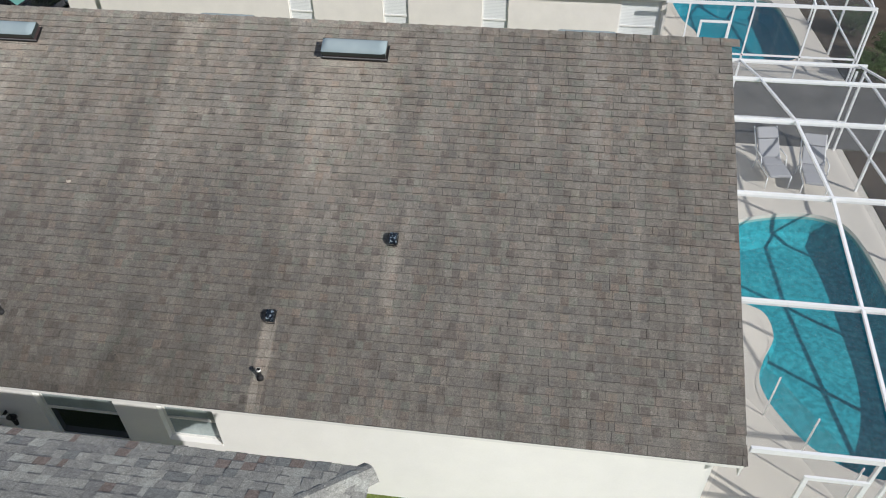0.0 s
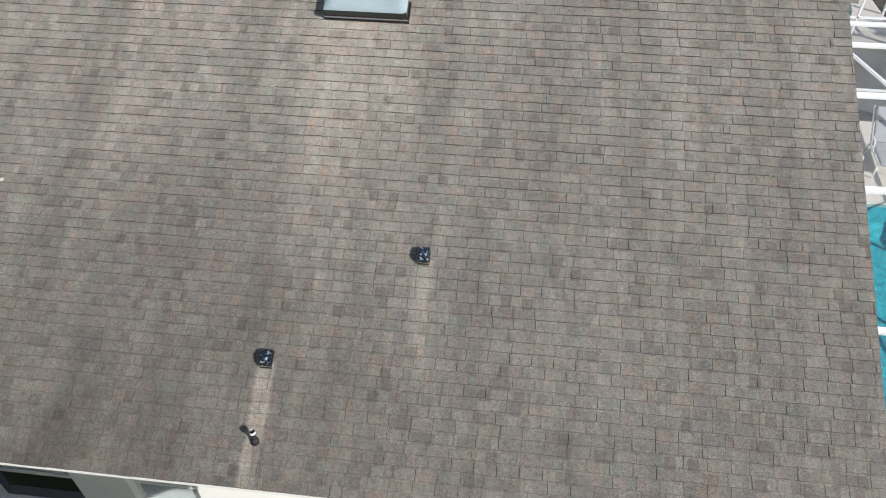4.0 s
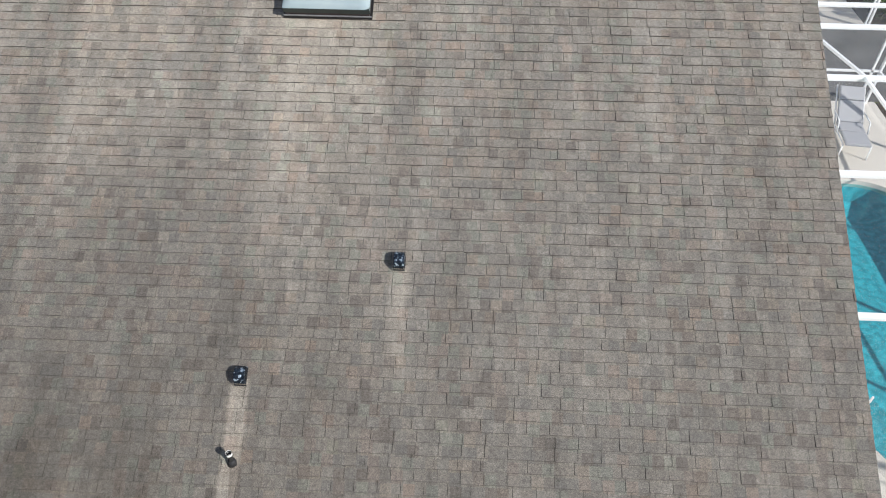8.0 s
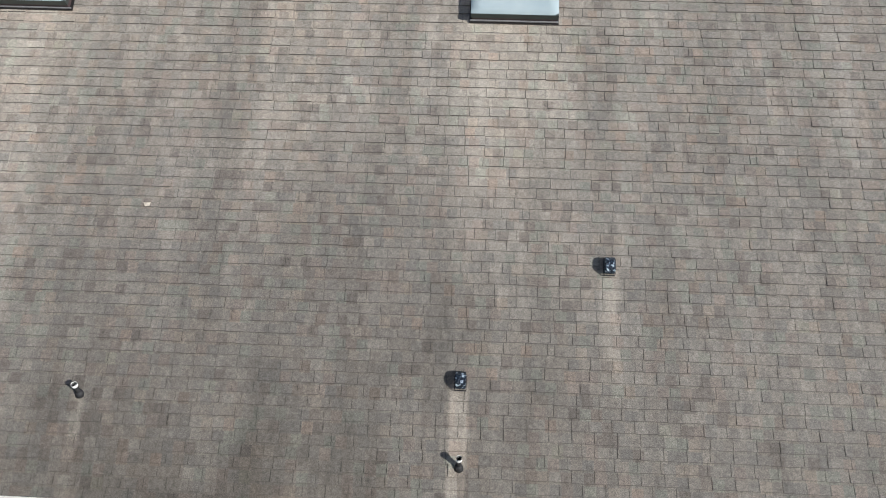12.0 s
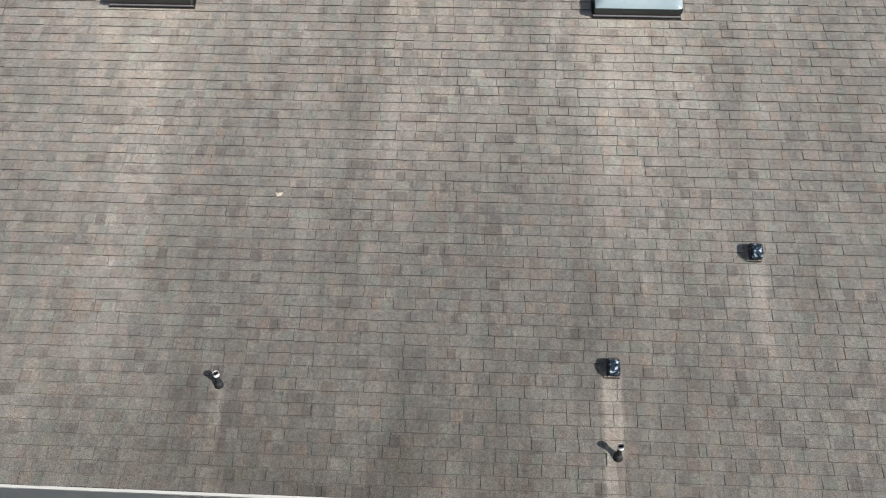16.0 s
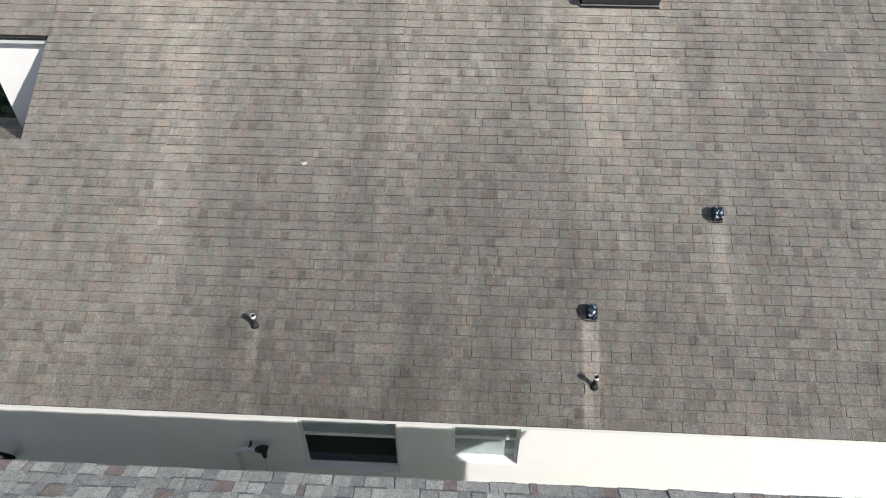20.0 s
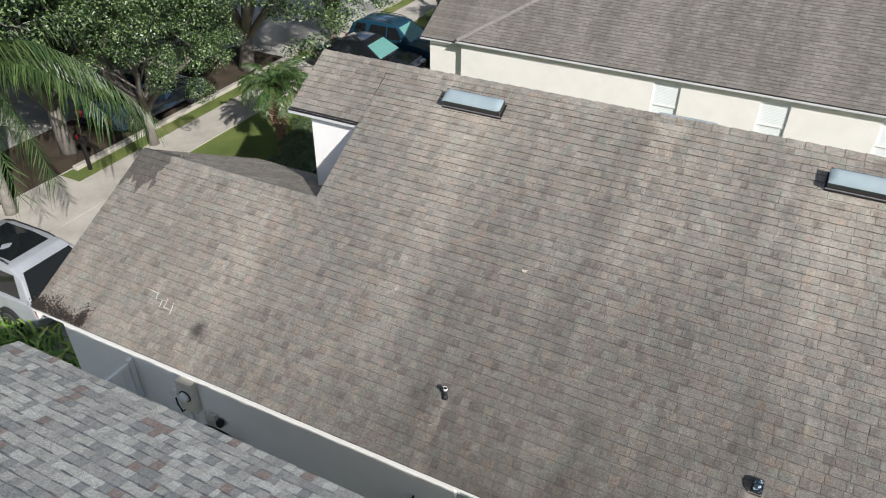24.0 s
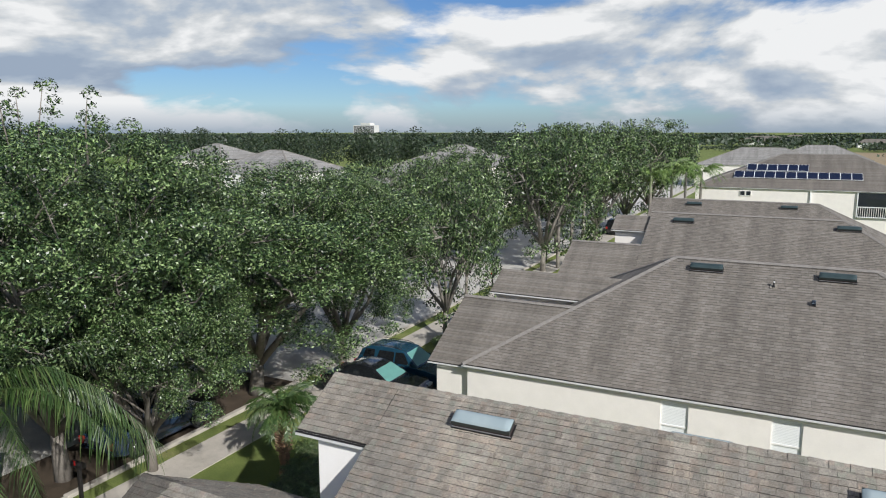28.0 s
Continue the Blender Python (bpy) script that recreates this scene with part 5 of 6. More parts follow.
def cage(x0, x1, xs, profile, label, door=None):
    """A pool cage: beams across, purlins along a domed profile of (y, z), posts and rails of the walls, mesh in every bay."""
    ob = thing("screen_enclosure", label, "screen enclosure")
    for y, z in profile:
        bm = bmesh.new()
        bar(bm, (x0 + (0.34 if y < 6.5 else 0.0), y, z), (x1, y, z), 0.05, 0.10)
        part("beam", bm, M_ALU, ob)
    for x in xs:
        for (ya, za), (yb, zb) in zip(profile, profile[1:]):
            bm = bmesh.new()
            bar(bm, (x, ya + 0.03, za + 0.02), (x, yb - 0.03, zb + 0.02), 0.05, 0.05)
            part("purlin", bm, M_ALU, ob)
    zl = profile[0][1]
    for i, (y, z) in enumerate(profile):
        bm = bmesh.new()
        bar(bm, (x1, y, 0.045), (x1, y, z - 0.05), 0.05, 0.08)
        part("post", bm, M_ALU, ob)
    for (ya, za), (yb, zb) in zip(profile, profile[1:]):
        for f in (0.35, 1.0):
            bm = bmesh.new()
            bar(bm, (x1, ya + 0.03, za * f if f < 1 else zl - 0.1), (x1, yb - 0.03, zb * f if f < 1 else zl - 0.1), 0.05, 0.05)
            part("rail", bm, M_ALU, ob)
    for y in (profile[0][0], profile[-1][0]):
        for x in [x for x in xs if x < x1 - 0.1] + ([door[1]] if door and y == profile[0][0] else []):
            bm = bmesh.new()
            bar(bm, (x, y, 0.045), (x, y, zl - 0.05), 0.05, 0.05)
            part("post", bm, M_ALU, ob)
        bm = bmesh.new()
        bar(bm, (door[1] if door and y == profile[0][0] else x0, y, 0.95), (x1, y, 0.95), 0.05, 0.05)
        part("rail", bm, M_ALU, ob)
    # mesh panels
    edges = [x0, *[x for x in xs if x0 < x < x1], x1]
    for (ya, za), (yb, zb) in zip(profile, profile[1:]):
        for xa, xb in zip(edges, edges[1:]):
            bm = bmesh.new()
            bm.faces.new([bm.verts.new(p) for p in ((xa + 0.02, ya + 0.03, za), (xb - 0.02, ya + 0.03, za), (xb - 0.02, yb - 0.03, zb), (xa + 0.02, yb - 0.03, zb))])
            part("mesh_panel", bm, M_SCREEN, ob)
        bm = bmesh.new()
        bm.faces.new([bm.verts.new(p) for p in ((x1, ya + 0.03, 0.1), (x1, yb - 0.03, 0.1), (x1, yb - 0.03, zb - 0.05), (x1, ya + 0.03, za - 0.05))])
        part("mesh_panel", bm, M_SCREEN, ob)
    for y in (profile[0][0], profile[-1][0]):
        for xa, xb in zip(edges, edges[1:]):
            bm = bmesh.new()
            bm.faces.new([bm.verts.new(p) for p in ((xa + 0.02, y, 0.1), (xb - 0.02, y, 0.1), (xb - 0.02, y, zl - 0.06), (xa + 0.02, y, zl - 0.06))])
            part("mesh_panel", bm, M_SCREEN, ob)
    if door:
        da, db = door
        y = profile[0][0] - 0.03
        d = part("door", cubes((da, y - 0.02, 0.06, da + 0.07, y + 0.02, 2.05), (db - 0.07, y - 0.02, 0.06, db, y + 0.02, 2.05), (da + 0.071, y - 0.02, 1.98, db - 0.071, y + 0.02, 2.05), (da + 0.071, y - 0.02, 0.06, db - 0.071, y + 0.02, 0.26), (da + 0.071, y - 0.02, 0.95, db - 0.071, y + 0.02, 1.02)), M_ALU, ob)
        part("handle", cubes((da + 0.015, y - 0.06, 1.0, da + 0.05, y - 0.021, 1.12), bevel=0.006), M_BLACK, d)
    return ob


cage(3.14, 8.75, (5.5, 8.55), ((6.35, 2.52), (8.8, 3.1), (11.1, 3.6), (13.8, 3.6), (16.7, 3.1), (18.75, 2.62)), "white aluminium screen enclosure over the swimming pool", door=(4.35, 5.25))
cage(4.0, 10.3, (4.75, 6.7, 8.5, 10.2), ((22.85, 2.6), (25.2, 3.2), (28.0, 3.7), (31.0, 3.7), (34.4, 2.7)), "neighbour's white aluminium screen enclosure", door=(5.15, 6.1))

M_SLING = Mat("grey woven cushion", 0.9, 0.0, 0.2)
M_SLING.color(M_SLING.ramp(M_SLING.noise(120.0, 2.0), (0.35, (0.30, 0.305, 0.32)), (0.65, (0.46, 0.465, 0.48)))).bump(M_SLING.noise(150.0), 0.4, 0.004)
M_SLING = M_SLING.mat


def lounger():
    ob = thing("lounge_chair", "white framed reclining chair with grey quilted cushion beside the pool", "lounge chair", Matrix.Translation((6.62, 17.2, 0.046)) @ pose(0, 0, 0, 0, 0, 8), group="pool lounge chairs")
    for x in (-0.31, 0.31):
        bm = bmesh.new()
        tube(bm, [(x, -0.62, 0.0), (x, -0.60, 0.36), (x, 0.30, 0.34), (x, 0.36, 0.0)], 0.018, 8)
        part("leg_frame", bm, M_ALU, ob, smooth=True)
        bm = bmesh.new()
        tube(bm, [(x, 0.20, 0.33), (x, 0.95, 0.98)], 0.018, 8)
        part("back_rail", bm, M_ALU, ob, smooth=True)
        bm = bmesh.new()
        tube(bm, [(x * 1.08, 0.45, 0.58), (x * 1.1, 0.0, 0.60), (x * 1.08, -0.12, 0.36)], 0.016, 8)
        part("armrest", bm, M_ALU, ob, smooth=True)
    part("seat_cushion", cubes((-0.28, -0.14, 0.352, 0.28, 0.28, 0.44), bevel=0.03), M_SLING, ob)
    part("foot_cushion", cubes((-0.28, -0.66, 0.362, 0.28, -0.15, 0.44), bevel=0.03), M_SLING, ob)
    bm = bmesh.new()
    box(bm, -0.28, 0.0, 0.0, 0.28, 0.52, 0.09, bevel=0.03)
    bmesh.ops.transform(bm, matrix=pose(0, 0.26, 0.40, 41), verts=bm.verts[:])
    part("back_cushion", bm, M_SLING, ob)
    bm = bmesh.new()
    box(bm, -0.28, 0.53, 0.0, 0.28, 0.86, 0.10, bevel=0.035)
    bmesh.ops.transform(bm, matrix=pose(0, 0.26, 0.40, 41), verts=bm.verts[:])
    part("head_cushion", bm, M_SLING, ob)
    return ob


chair = lounger()
copy_thing(chair, Matrix.Translation((7.62, 16.95, 0.046)) @ pose(0, 0, 0, 0, 0, -6))


def mesh_fence():
    """The low safety fence that leans across the pool's corner."""
    ob = thing("safety_fence", "low grey mesh safety fence at the pool's edge", "fence")
    pts = [(4.05, 10.1), (4.85, 8.95), (5.3, 8.1), (5.75, 7.2)]
    for x, y in pts:
        bm = bmesh.new()
        tube(bm, [(x, y, 0.045), (x, y, 1.15)], 0.016, 8)
        part("post", bm, M_LEAD, ob, smooth=True)
    for (xa, ya), (xb, yb) in zip(pts, pts[1:]):
        bm = bmesh.new()
        bm.faces.new([bm.verts.new(p) for p in ((xa, ya, 0.06), (xb, yb, 0.06), (xb, yb, 1.1), (xa, ya, 1.1))])
        part("mesh_panel", bm, M_SCREEN, ob)
    return ob


mesh_fence()


def leaf_mat(name, a, b, c, rough=0.5):
    m = Mat(name, rough, 0.0, 0.45)
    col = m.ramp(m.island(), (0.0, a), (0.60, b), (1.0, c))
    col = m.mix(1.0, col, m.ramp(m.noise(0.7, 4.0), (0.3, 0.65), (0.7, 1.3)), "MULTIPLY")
    m.color(col)
    return m.mat


# Near-black to pale leaf by leaf: crown gaps' shade and glints in the colour.
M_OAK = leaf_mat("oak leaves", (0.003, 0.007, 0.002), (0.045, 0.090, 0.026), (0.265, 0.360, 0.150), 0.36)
M_BARK = plain("grey oak bark", (0.24, 0.22, 0.19), 0.95, var=0.35, scale=5.0, bump=0.8)
M_BARKD = plain("dark oak bark", (0.20, 0.18, 0.155), 0.95, var=0.35, scale=5.0, bump=0.8)


def oak_meshes(seed, height, radius, leaves, size=0.05, shoots=0, low=False):
    """Trunk, limbs, boughs and twigs; the leaves sit in small domed sprays at the twigs, each spray lit above and dark below."""
    rng = random.Random(seed)
    nr = np.random.RandomState(seed)
    bm = bmesh.new()
    fork = height * 0.17
    mid, tall = height * (0.54 if low else 0.60), height * (0.43 if low else 0.39)
    tube(bm, [(0, 0, -0.1), (0.05, 0.03, fork * 0.5), (0.1, 0, fork)], [0.24, 0.19, 0.17], 9)

    def skin(v):
        """The crown's uneven outline in a direction."""
        k = 0.93 + 0.26 * noise.noise(v * 1.7 + Vector((seed, 0, 0))) + 0.14 * noise.noise(v * 4.2 + Vector((0, seed, 0)))
        flat_r, full = math.hypot(v.x, v.y) or 1.0, (1 - abs(v.z) ** 2.8) ** (1 / 2.8)
        k *= full / max(flat_r, 0.25) if flat_r > 0.25 else full / 0.25 * 0.25 + 0.0
        return Vector((v.x * radius * k, v.y * radius * k, mid + v.z * tall * max(0.75, min(k, 1.1))))

    def bend(p, q, lift, jit):
        return [p, p.lerp(q, 0.35) + Vector((rng.uniform(-jit, jit), rng.uniform(-jit, jit), lift)), p.lerp(q, 0.7) + Vector((rng.uniform(-jit, jit), rng.uniform(-jit, jit), lift * 0.8)), q]

    clumps = []
    n_limb = 8
    for i in range(n_limb):
        ang = i * 2 * math.pi / n_limb + rng.uniform(-0.3, 0.3)
        up = rng.uniform(-0.25, 0.95) if i % 3 else rng.uniform(0.5, 1.0)
        v = Vector((math.cos(ang), math.sin(ang), up)).normalized()
        tip = skin(v) * 1.0
        p0 = Vector((0.1, 0, fork * rng.uniform(0.75, 1.0)))
        end = p0.lerp(tip, 0.80)
        limb = bend(p0, end, 0.35, 0.35)
        tube(bm, limb, [0.135, 0.10, 0.065, 0.03], 6)
        for j in range(9):
            t = 0.28 + 0.72 * j / 8
            k = min(int(t * 3), 2)
            q0 = limb[k].lerp(limb[k + 1], t * 3 - k)
            w = (v * 0.9 + Vector((rng.uniform(-1, 1), rng.uniform(-1, 1), rng.uniform(-0.55, 0.9)))).normalized()
            q1 = q0.lerp(skin(w), rng.uniform(0.55, 0.93))
            bough = bend(q0, q1, 0.18, 0.22)
            tube(bm, bough, [0.052, 0.038, 0.024, 0.012], 5)
            for m in range(5):
                t2 = 0.35 + 0.65 * m / 4
                k2 = min(int(t2 * 3), 2)
                r0 = bough[k2].lerp(bough[k2 + 1], t2 * 3 - k2)
                r1 = r0 + (Vector((rng.uniform(-1, 1), rng.uniform(-1, 1), rng.uniform(-0.3, 0.9))).normalized() + w * 0.5) * rng.uniform(0.35, 0.95)
                if m > 0:
                    tube(bm, [r0, r0.lerp(r1, 0.5) + Vector((0, 0, 0.05)), r1], [0.018, 0.012, 0.006], 4, caps=False)
                clumps.append((r1, rng.uniform(0.26, 0.55)))
    # sprays that close the outer skin, with gaps where the noise runs low
    while len(clumps) < (560 if low else 500):
        v = Vector((rng.gauss(0, 1), rng.gauss(0, 1), rng.gauss(0.12, 1))).normalized()
        if v.z < (-0.90 if low else -0.62) or noise.noise(v * 3.1 + Vector((seed, seed, 0))) < -0.20:
            continue
        c = skin(v)
        clumps.append((Vector((0, 0, mid)).lerp(c, rng.uniform(0.80, 1.0)), rng.uniform(0.30, 0.66)))
    for i in range(shoots):
        a, r = rng.uniform(0, 6.28), rng.uniform(0.2, 1.6)
        p0 = Vector((math.cos(a) * r, math.sin(a) * r, height * 0.90))
        p1 = p0 + Vector((rng.uniform(-0.5, 0.5), rng.uniform(-0.5, 0.5), height * rng.uniform(0.16, 0.27)))
        tube(bm, [p0, p0.lerp(p1, 0.5) + Vector((0.06, 0, 0)), p1], [0.03, 0.02, 0.008], 5)
        clumps += [(p0.lerp(p1, t / 6) + Vector((rng.uniform(-0.25, 0.25), rng.uniform(-0.25, 0.25), 0)), rng.uniform(0.12, 0.26)) for t in range(7)]
    share = leaves / sum(r * r for _, r in clumps)
    P = []
    for c, r in clumps:
        per = max(8, int(share * r * r))
        pts = nr.normal(size=(per, 3))
        pts /= np.linalg.norm(pts, axis=1)[:, None]
        pts[:, 2] = np.abs(pts[:, 2]) * np.where(nr.rand(per) < 0.80, 1.0, -0.5)
        face = pts * 0.95 + np.array([0, 0, 0.12]) + nr.normal(size=(per, 3)) * 0.45
        face /= np.linalg.norm(face, axis=1)[:, None]
        pts = pts * (nr.rand(per, 1) ** 0.22 + 0.08 * np.abs(nr.normal(size=(per, 1)))) * r
        pts[:, 2] *= 1.05
        pts += np.array(c)
        d = np.cross(face, nr.normal(size=(per, 3)))
        d /= np.linalg.norm(d, axis=1)[:, None]
        sd = np.cross(face, d)
        ln = size * (0.6 + 0.8 * nr.rand(per, 1))
        wd = ln * 0.44
        P.append(np.stack([pts - d * ln, pts + sd * wd, pts + d * ln, pts - sd * wd], 1).reshape(-1, 3))
    P = np.concatenate(P)
    n = len(P) // 4
    crown = bpy.data.meshes.new("crown")
    crown.vertices.add(len(P))
    crown.vertices.foreach_set("co", P.ravel())
    crown.loops.add(len(P))
    crown.loops.foreach_set("vertex_index", np.arange(len(P), dtype=np.int32))
    crown.polygons.add(n)
    crown.polygons.foreach_set("loop_start", np.arange(0, len(P), 4, dtype=np.int32))
    crown.polygons.foreach_set("loop_total", np.full(n, 4, dtype=np.int32))
    crown.update(calc_edges=True)
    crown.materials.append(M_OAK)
    return bm, crown


OAKS = []
for i in range(4):
    t, c = oak_meshes(30 + i, 10.0, 4.6, *((165000, 0.046) if i in (0, 3) else (27000, 0.098)), 6 if i == 3 else 0, i < 2)
    OAKS.append((mesh_of("trunk", t, M_BARKD if i in (0, 3) else M_BARK, True), c))


def oak(x, y, h=10.0, w=1.0, kind=0, turn=0.0, label="leafy street oak with grey forked trunk beside the street"):
    s = h / 10.0
    ob = thing("tree", label, "tree", Matrix.Translation((x, y, 0)) @ pose(0, 0, 0, 0, 0, turn) @ Matrix.Diagonal((s * w, s * w, s, 1)), group="street oaks")
    for nm, me in zip(("trunk", "crown"), OAKS[kind]):
        p = new(nm, me)
        p.parent = ob
    return ob


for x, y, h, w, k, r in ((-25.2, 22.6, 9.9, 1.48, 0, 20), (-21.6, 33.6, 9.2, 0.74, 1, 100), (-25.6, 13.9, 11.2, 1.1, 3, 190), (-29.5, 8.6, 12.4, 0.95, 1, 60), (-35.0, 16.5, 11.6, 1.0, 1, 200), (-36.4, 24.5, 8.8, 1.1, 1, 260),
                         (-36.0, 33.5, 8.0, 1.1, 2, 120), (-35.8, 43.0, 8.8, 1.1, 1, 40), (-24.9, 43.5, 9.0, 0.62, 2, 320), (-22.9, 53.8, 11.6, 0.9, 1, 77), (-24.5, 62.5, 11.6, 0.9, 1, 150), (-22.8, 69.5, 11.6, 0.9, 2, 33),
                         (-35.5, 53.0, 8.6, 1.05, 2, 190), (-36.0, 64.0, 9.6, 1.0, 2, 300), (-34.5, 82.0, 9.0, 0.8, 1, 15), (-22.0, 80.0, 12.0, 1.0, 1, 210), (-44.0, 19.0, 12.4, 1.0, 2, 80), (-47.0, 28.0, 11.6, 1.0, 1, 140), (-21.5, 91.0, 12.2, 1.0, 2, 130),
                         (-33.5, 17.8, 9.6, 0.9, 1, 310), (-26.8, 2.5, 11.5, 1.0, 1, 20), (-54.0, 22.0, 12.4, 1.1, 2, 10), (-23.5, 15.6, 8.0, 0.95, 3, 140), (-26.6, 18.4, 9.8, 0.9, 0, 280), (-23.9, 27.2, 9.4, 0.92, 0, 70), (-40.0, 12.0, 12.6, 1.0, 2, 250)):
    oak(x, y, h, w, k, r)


# ---- palms ----
M_PALM = leaf_mat("palm leaflets", (0.022, 0.050, 0.013), (0.045, 0.085, 0.022), (0.105, 0.145, 0.048))
M_PALMB = leaf_mat("bright palm leaflets", (0.075, 0.140, 0.030), (0.130, 0.215, 0.050), (0.220, 0.290, 0.095))


def palm_gloss(m):
    m.node_tree.nodes["Principled BSDF"].inputs["Roughness"].default_value = 0.42
    return m


M_PALM = palm_gloss(M_PALM)
M_PTRUNK = plain("shaggy palm trunk", (0.21, 0.125, 0.075), 0.95, var=0.4, scale=9.0, bump=0.9)


def frond_mesh(seed, length, droop, leaf, pairs, hang=0.0, leafmat=None, blade=0.014):
    """One feather frond: a curved rib with narrow leaflets on both sides."""
    rng = random.Random(seed)
    bm = bmesh.new()
    pts = []
    for i in range(9):
        t = i / 8
        pts.append(Vector((length * (t - 0.16 * t * t), 0, length * (0.62 * t - droop * t * t))))
    tube(bm, pts, [0.022 * (1 - 0.8 * i / 8) for i in range(9)], 5)
    for i in range(pairs):
        t = 0.10 + 0.89 * i / pairs
        k = min(int(t * 8), 7)
        p = pts[k].lerp(pts[k + 1], t * 8 - k)
        d = (pts[k + 1] - pts[k]).normalized()
        ln = leaf * (0.45 + 1.1 * t * (1.25 - t)) * rng.uniform(0.85, 1.1)
        for s in (-1, 1):
            ln *= rng.uniform(0.8, 1.1)
            out = (Vector((0, s, 0)) * rng.uniform(0.35, 0.95) + d * rng.uniform(0.35, 0.8) + Vector((0, 0, rng.uniform(-0.45, 0.30)))).normalized()
            w = d * blade
            ln *= rng.uniform(0.75, 1.1)
            a, b = p + w, p - w
            m1 = p + out * ln * (0.55 - 0.25 * hang) + Vector((0, 0, -(0.10 + 0.25 * hang) * ln))
            e = p + out * ln * (1.0 - 0.6 * hang) + Vector((0, 0, -(0.52 + 0.45 * hang) * ln))
            q = [bm.verts.new(v) for v in (a, b, m1 - w * 1.2, m1 + w * 1.2, e)]
            bm.faces.new((q[0], q[1], q[2], q[3]))
            bm.faces.new((q[3], q[2], q[4]))
    return mesh_of("frond", bm, leafmat or M_PALM)


def palm(x, y, h, length, droop, n, label, leaf=0.55, rad=0.14, seed=1, pairs=46, shag=0.0, lean=(0, 0), group="", hang=0.0, lift=(-38, 22), leafmat=None):
    rng = random.Random(seed)
    ob = thing("palm", label, "palm tree", Matrix.Translation((x, y, 0)), group=group)
    bm = bmesh.new()
    steps = 9
    pts = [(lean[0] * (i / steps) ** 1.5, lean[1] * (i / steps) ** 1.5, -0.1 + (h + 0.1) * i / steps) for i in range(steps + 1)]
    tube(bm, pts, [rad * (1.15 - 0.3 * i / steps) + (shag if i % 2 else 0) for i in range(steps + 1)], 9)
    part("trunk", bm, M_PTRUNK if shag else M_BARK, ob, smooth=not shag)
    if shag:
        bm = bmesh.new()
        for i in range(120):
            a, z = i * 2.4, h * (0.35 + 0.62 * (i / 120))
            c = Vector((lean[0], lean[1], z)) + Vector((math.cos(a), math.sin(a), 0)) * (rad + shag)
            bar(bm, c - Vector((math.cos(a), math.sin(a), 0)) * 0.05, c + Vector((math.cos(a) * 0.10, math.sin(a) * 0.10, 0.10)), 0.06, 0.025)
        part("leaf_bases", bm, plain("dry frond stubs", (0.32, 0.20, 0.13), 0.95, var=0.4, scale=14.0), ob)
    meshes = [frond_mesh(seed * 7 + k, length, droop * f, leaf, pairs, hang, leafmat, 0.014 if length > 4 else 0.009 + 0.002 * length) for k, f in enumerate((0.75, 1.0, 1.35))]
    for i in range(n):
        f = new("frond", meshes[i % 3])
        f.parent = ob
        f.matrix_local = Matrix.Translation((lean[0], lean[1], h - 0.05)) @ pose(0, 0, 0, 0, rng.uniform(*lift), i * 137.5 + rng.uniform(-12, 12)) @ Matrix.Diagonal((1, 1, 1, 1))
    return ob


palm(-19.3, 17.2, 2.35, 1.40, 0.75, 52, "short date palm with shaggy brown trunk on the front lawn", leaf=0.30, rad=0.13, seed=5, pairs=50, shag=0.05)
palm(-23.9, 10.4, 4.3, 5.5, 0.80, 18, "queen palm with long drooping fronds beside the kerb", leaf=1.15, rad=0.15, seed=6, pairs=84, hang=0.9, lift=(-24, 16))
palm(-31.0, 20.6, 8.6, 2.8, 0.9, 20, "tall queen palm among the trees across the street", leaf=0.7, seed=8, hang=0.5, leafmat=M_PALMB)
palm(-30.2, 22.4, 8.9, 2.8, 0.9, 20, "tall queen palm among the trees across the street", leaf=0.7, seed=9, hang=0.5, leafmat=M_PALMB)


def bush(x, y, r, h, seed):
    """A low round garden shrub of many leaves."""
    ob = thing("shrub", "low leafy green garden shrub in the mulch bed", "shrub", Matrix.Translation((x, y, 0)) @ Matrix.Diagonal((r / 4.6, r / 4.6, h / 10.0, 1)), group="garden shrubs")
    for nm, me in zip(("trunk", "crown"), OAKS[1 + seed % 2]):
        p = new(nm, me)
        p.parent = ob
    return ob


for i, (bx_, by_, br, bh) in enumerate(((11.0, 23.6, 0.7, 0.9), (12.2, 24.6, 0.8, 1.1), (11.6, 27.2, 0.7, 1.0), (-15.3, 14.2, 1.0, 1.8), (-15.0, 16.0, 1.0, 1.9), (-15.3, 18.0, 0.9, 1.5), (-17.4, 15.7, 0.9, 1.3), (-16.6, 16.9, 1.0, 1.4), (-18.2, 17.0, 0.8, 1.0), (-17.6, 18.6, 1.0, 1.2), (-16.4, 14.6, 0.8, 1.5), (-18.9, 18.3, 0.7, 0.9), (-20.4, 31.2, 0.7, 1.0), (-21.0, 38.0, 0.8, 1.0))):
    bush(bx_, by_, br, bh, i)
for px_, py_, ph in ((-22.2, 55.5, 8.0), (-24.0, 65.5, 8.4), (-21.4, 60.0, 7.6), (-18.6, 75.0, 6.6), (-17.0, 78.0, 7.2), (-15.4, 76.5, 6.9), (-14.2, 79.0, 6.8)):
    palm(px_, py_, ph, 2.6, 0.9, 18, "queen palm with pale trunk beside the street", leaf=0.7, seed=int(py_), group="street palms", hang=0.6, leafmat=M_PALMB)


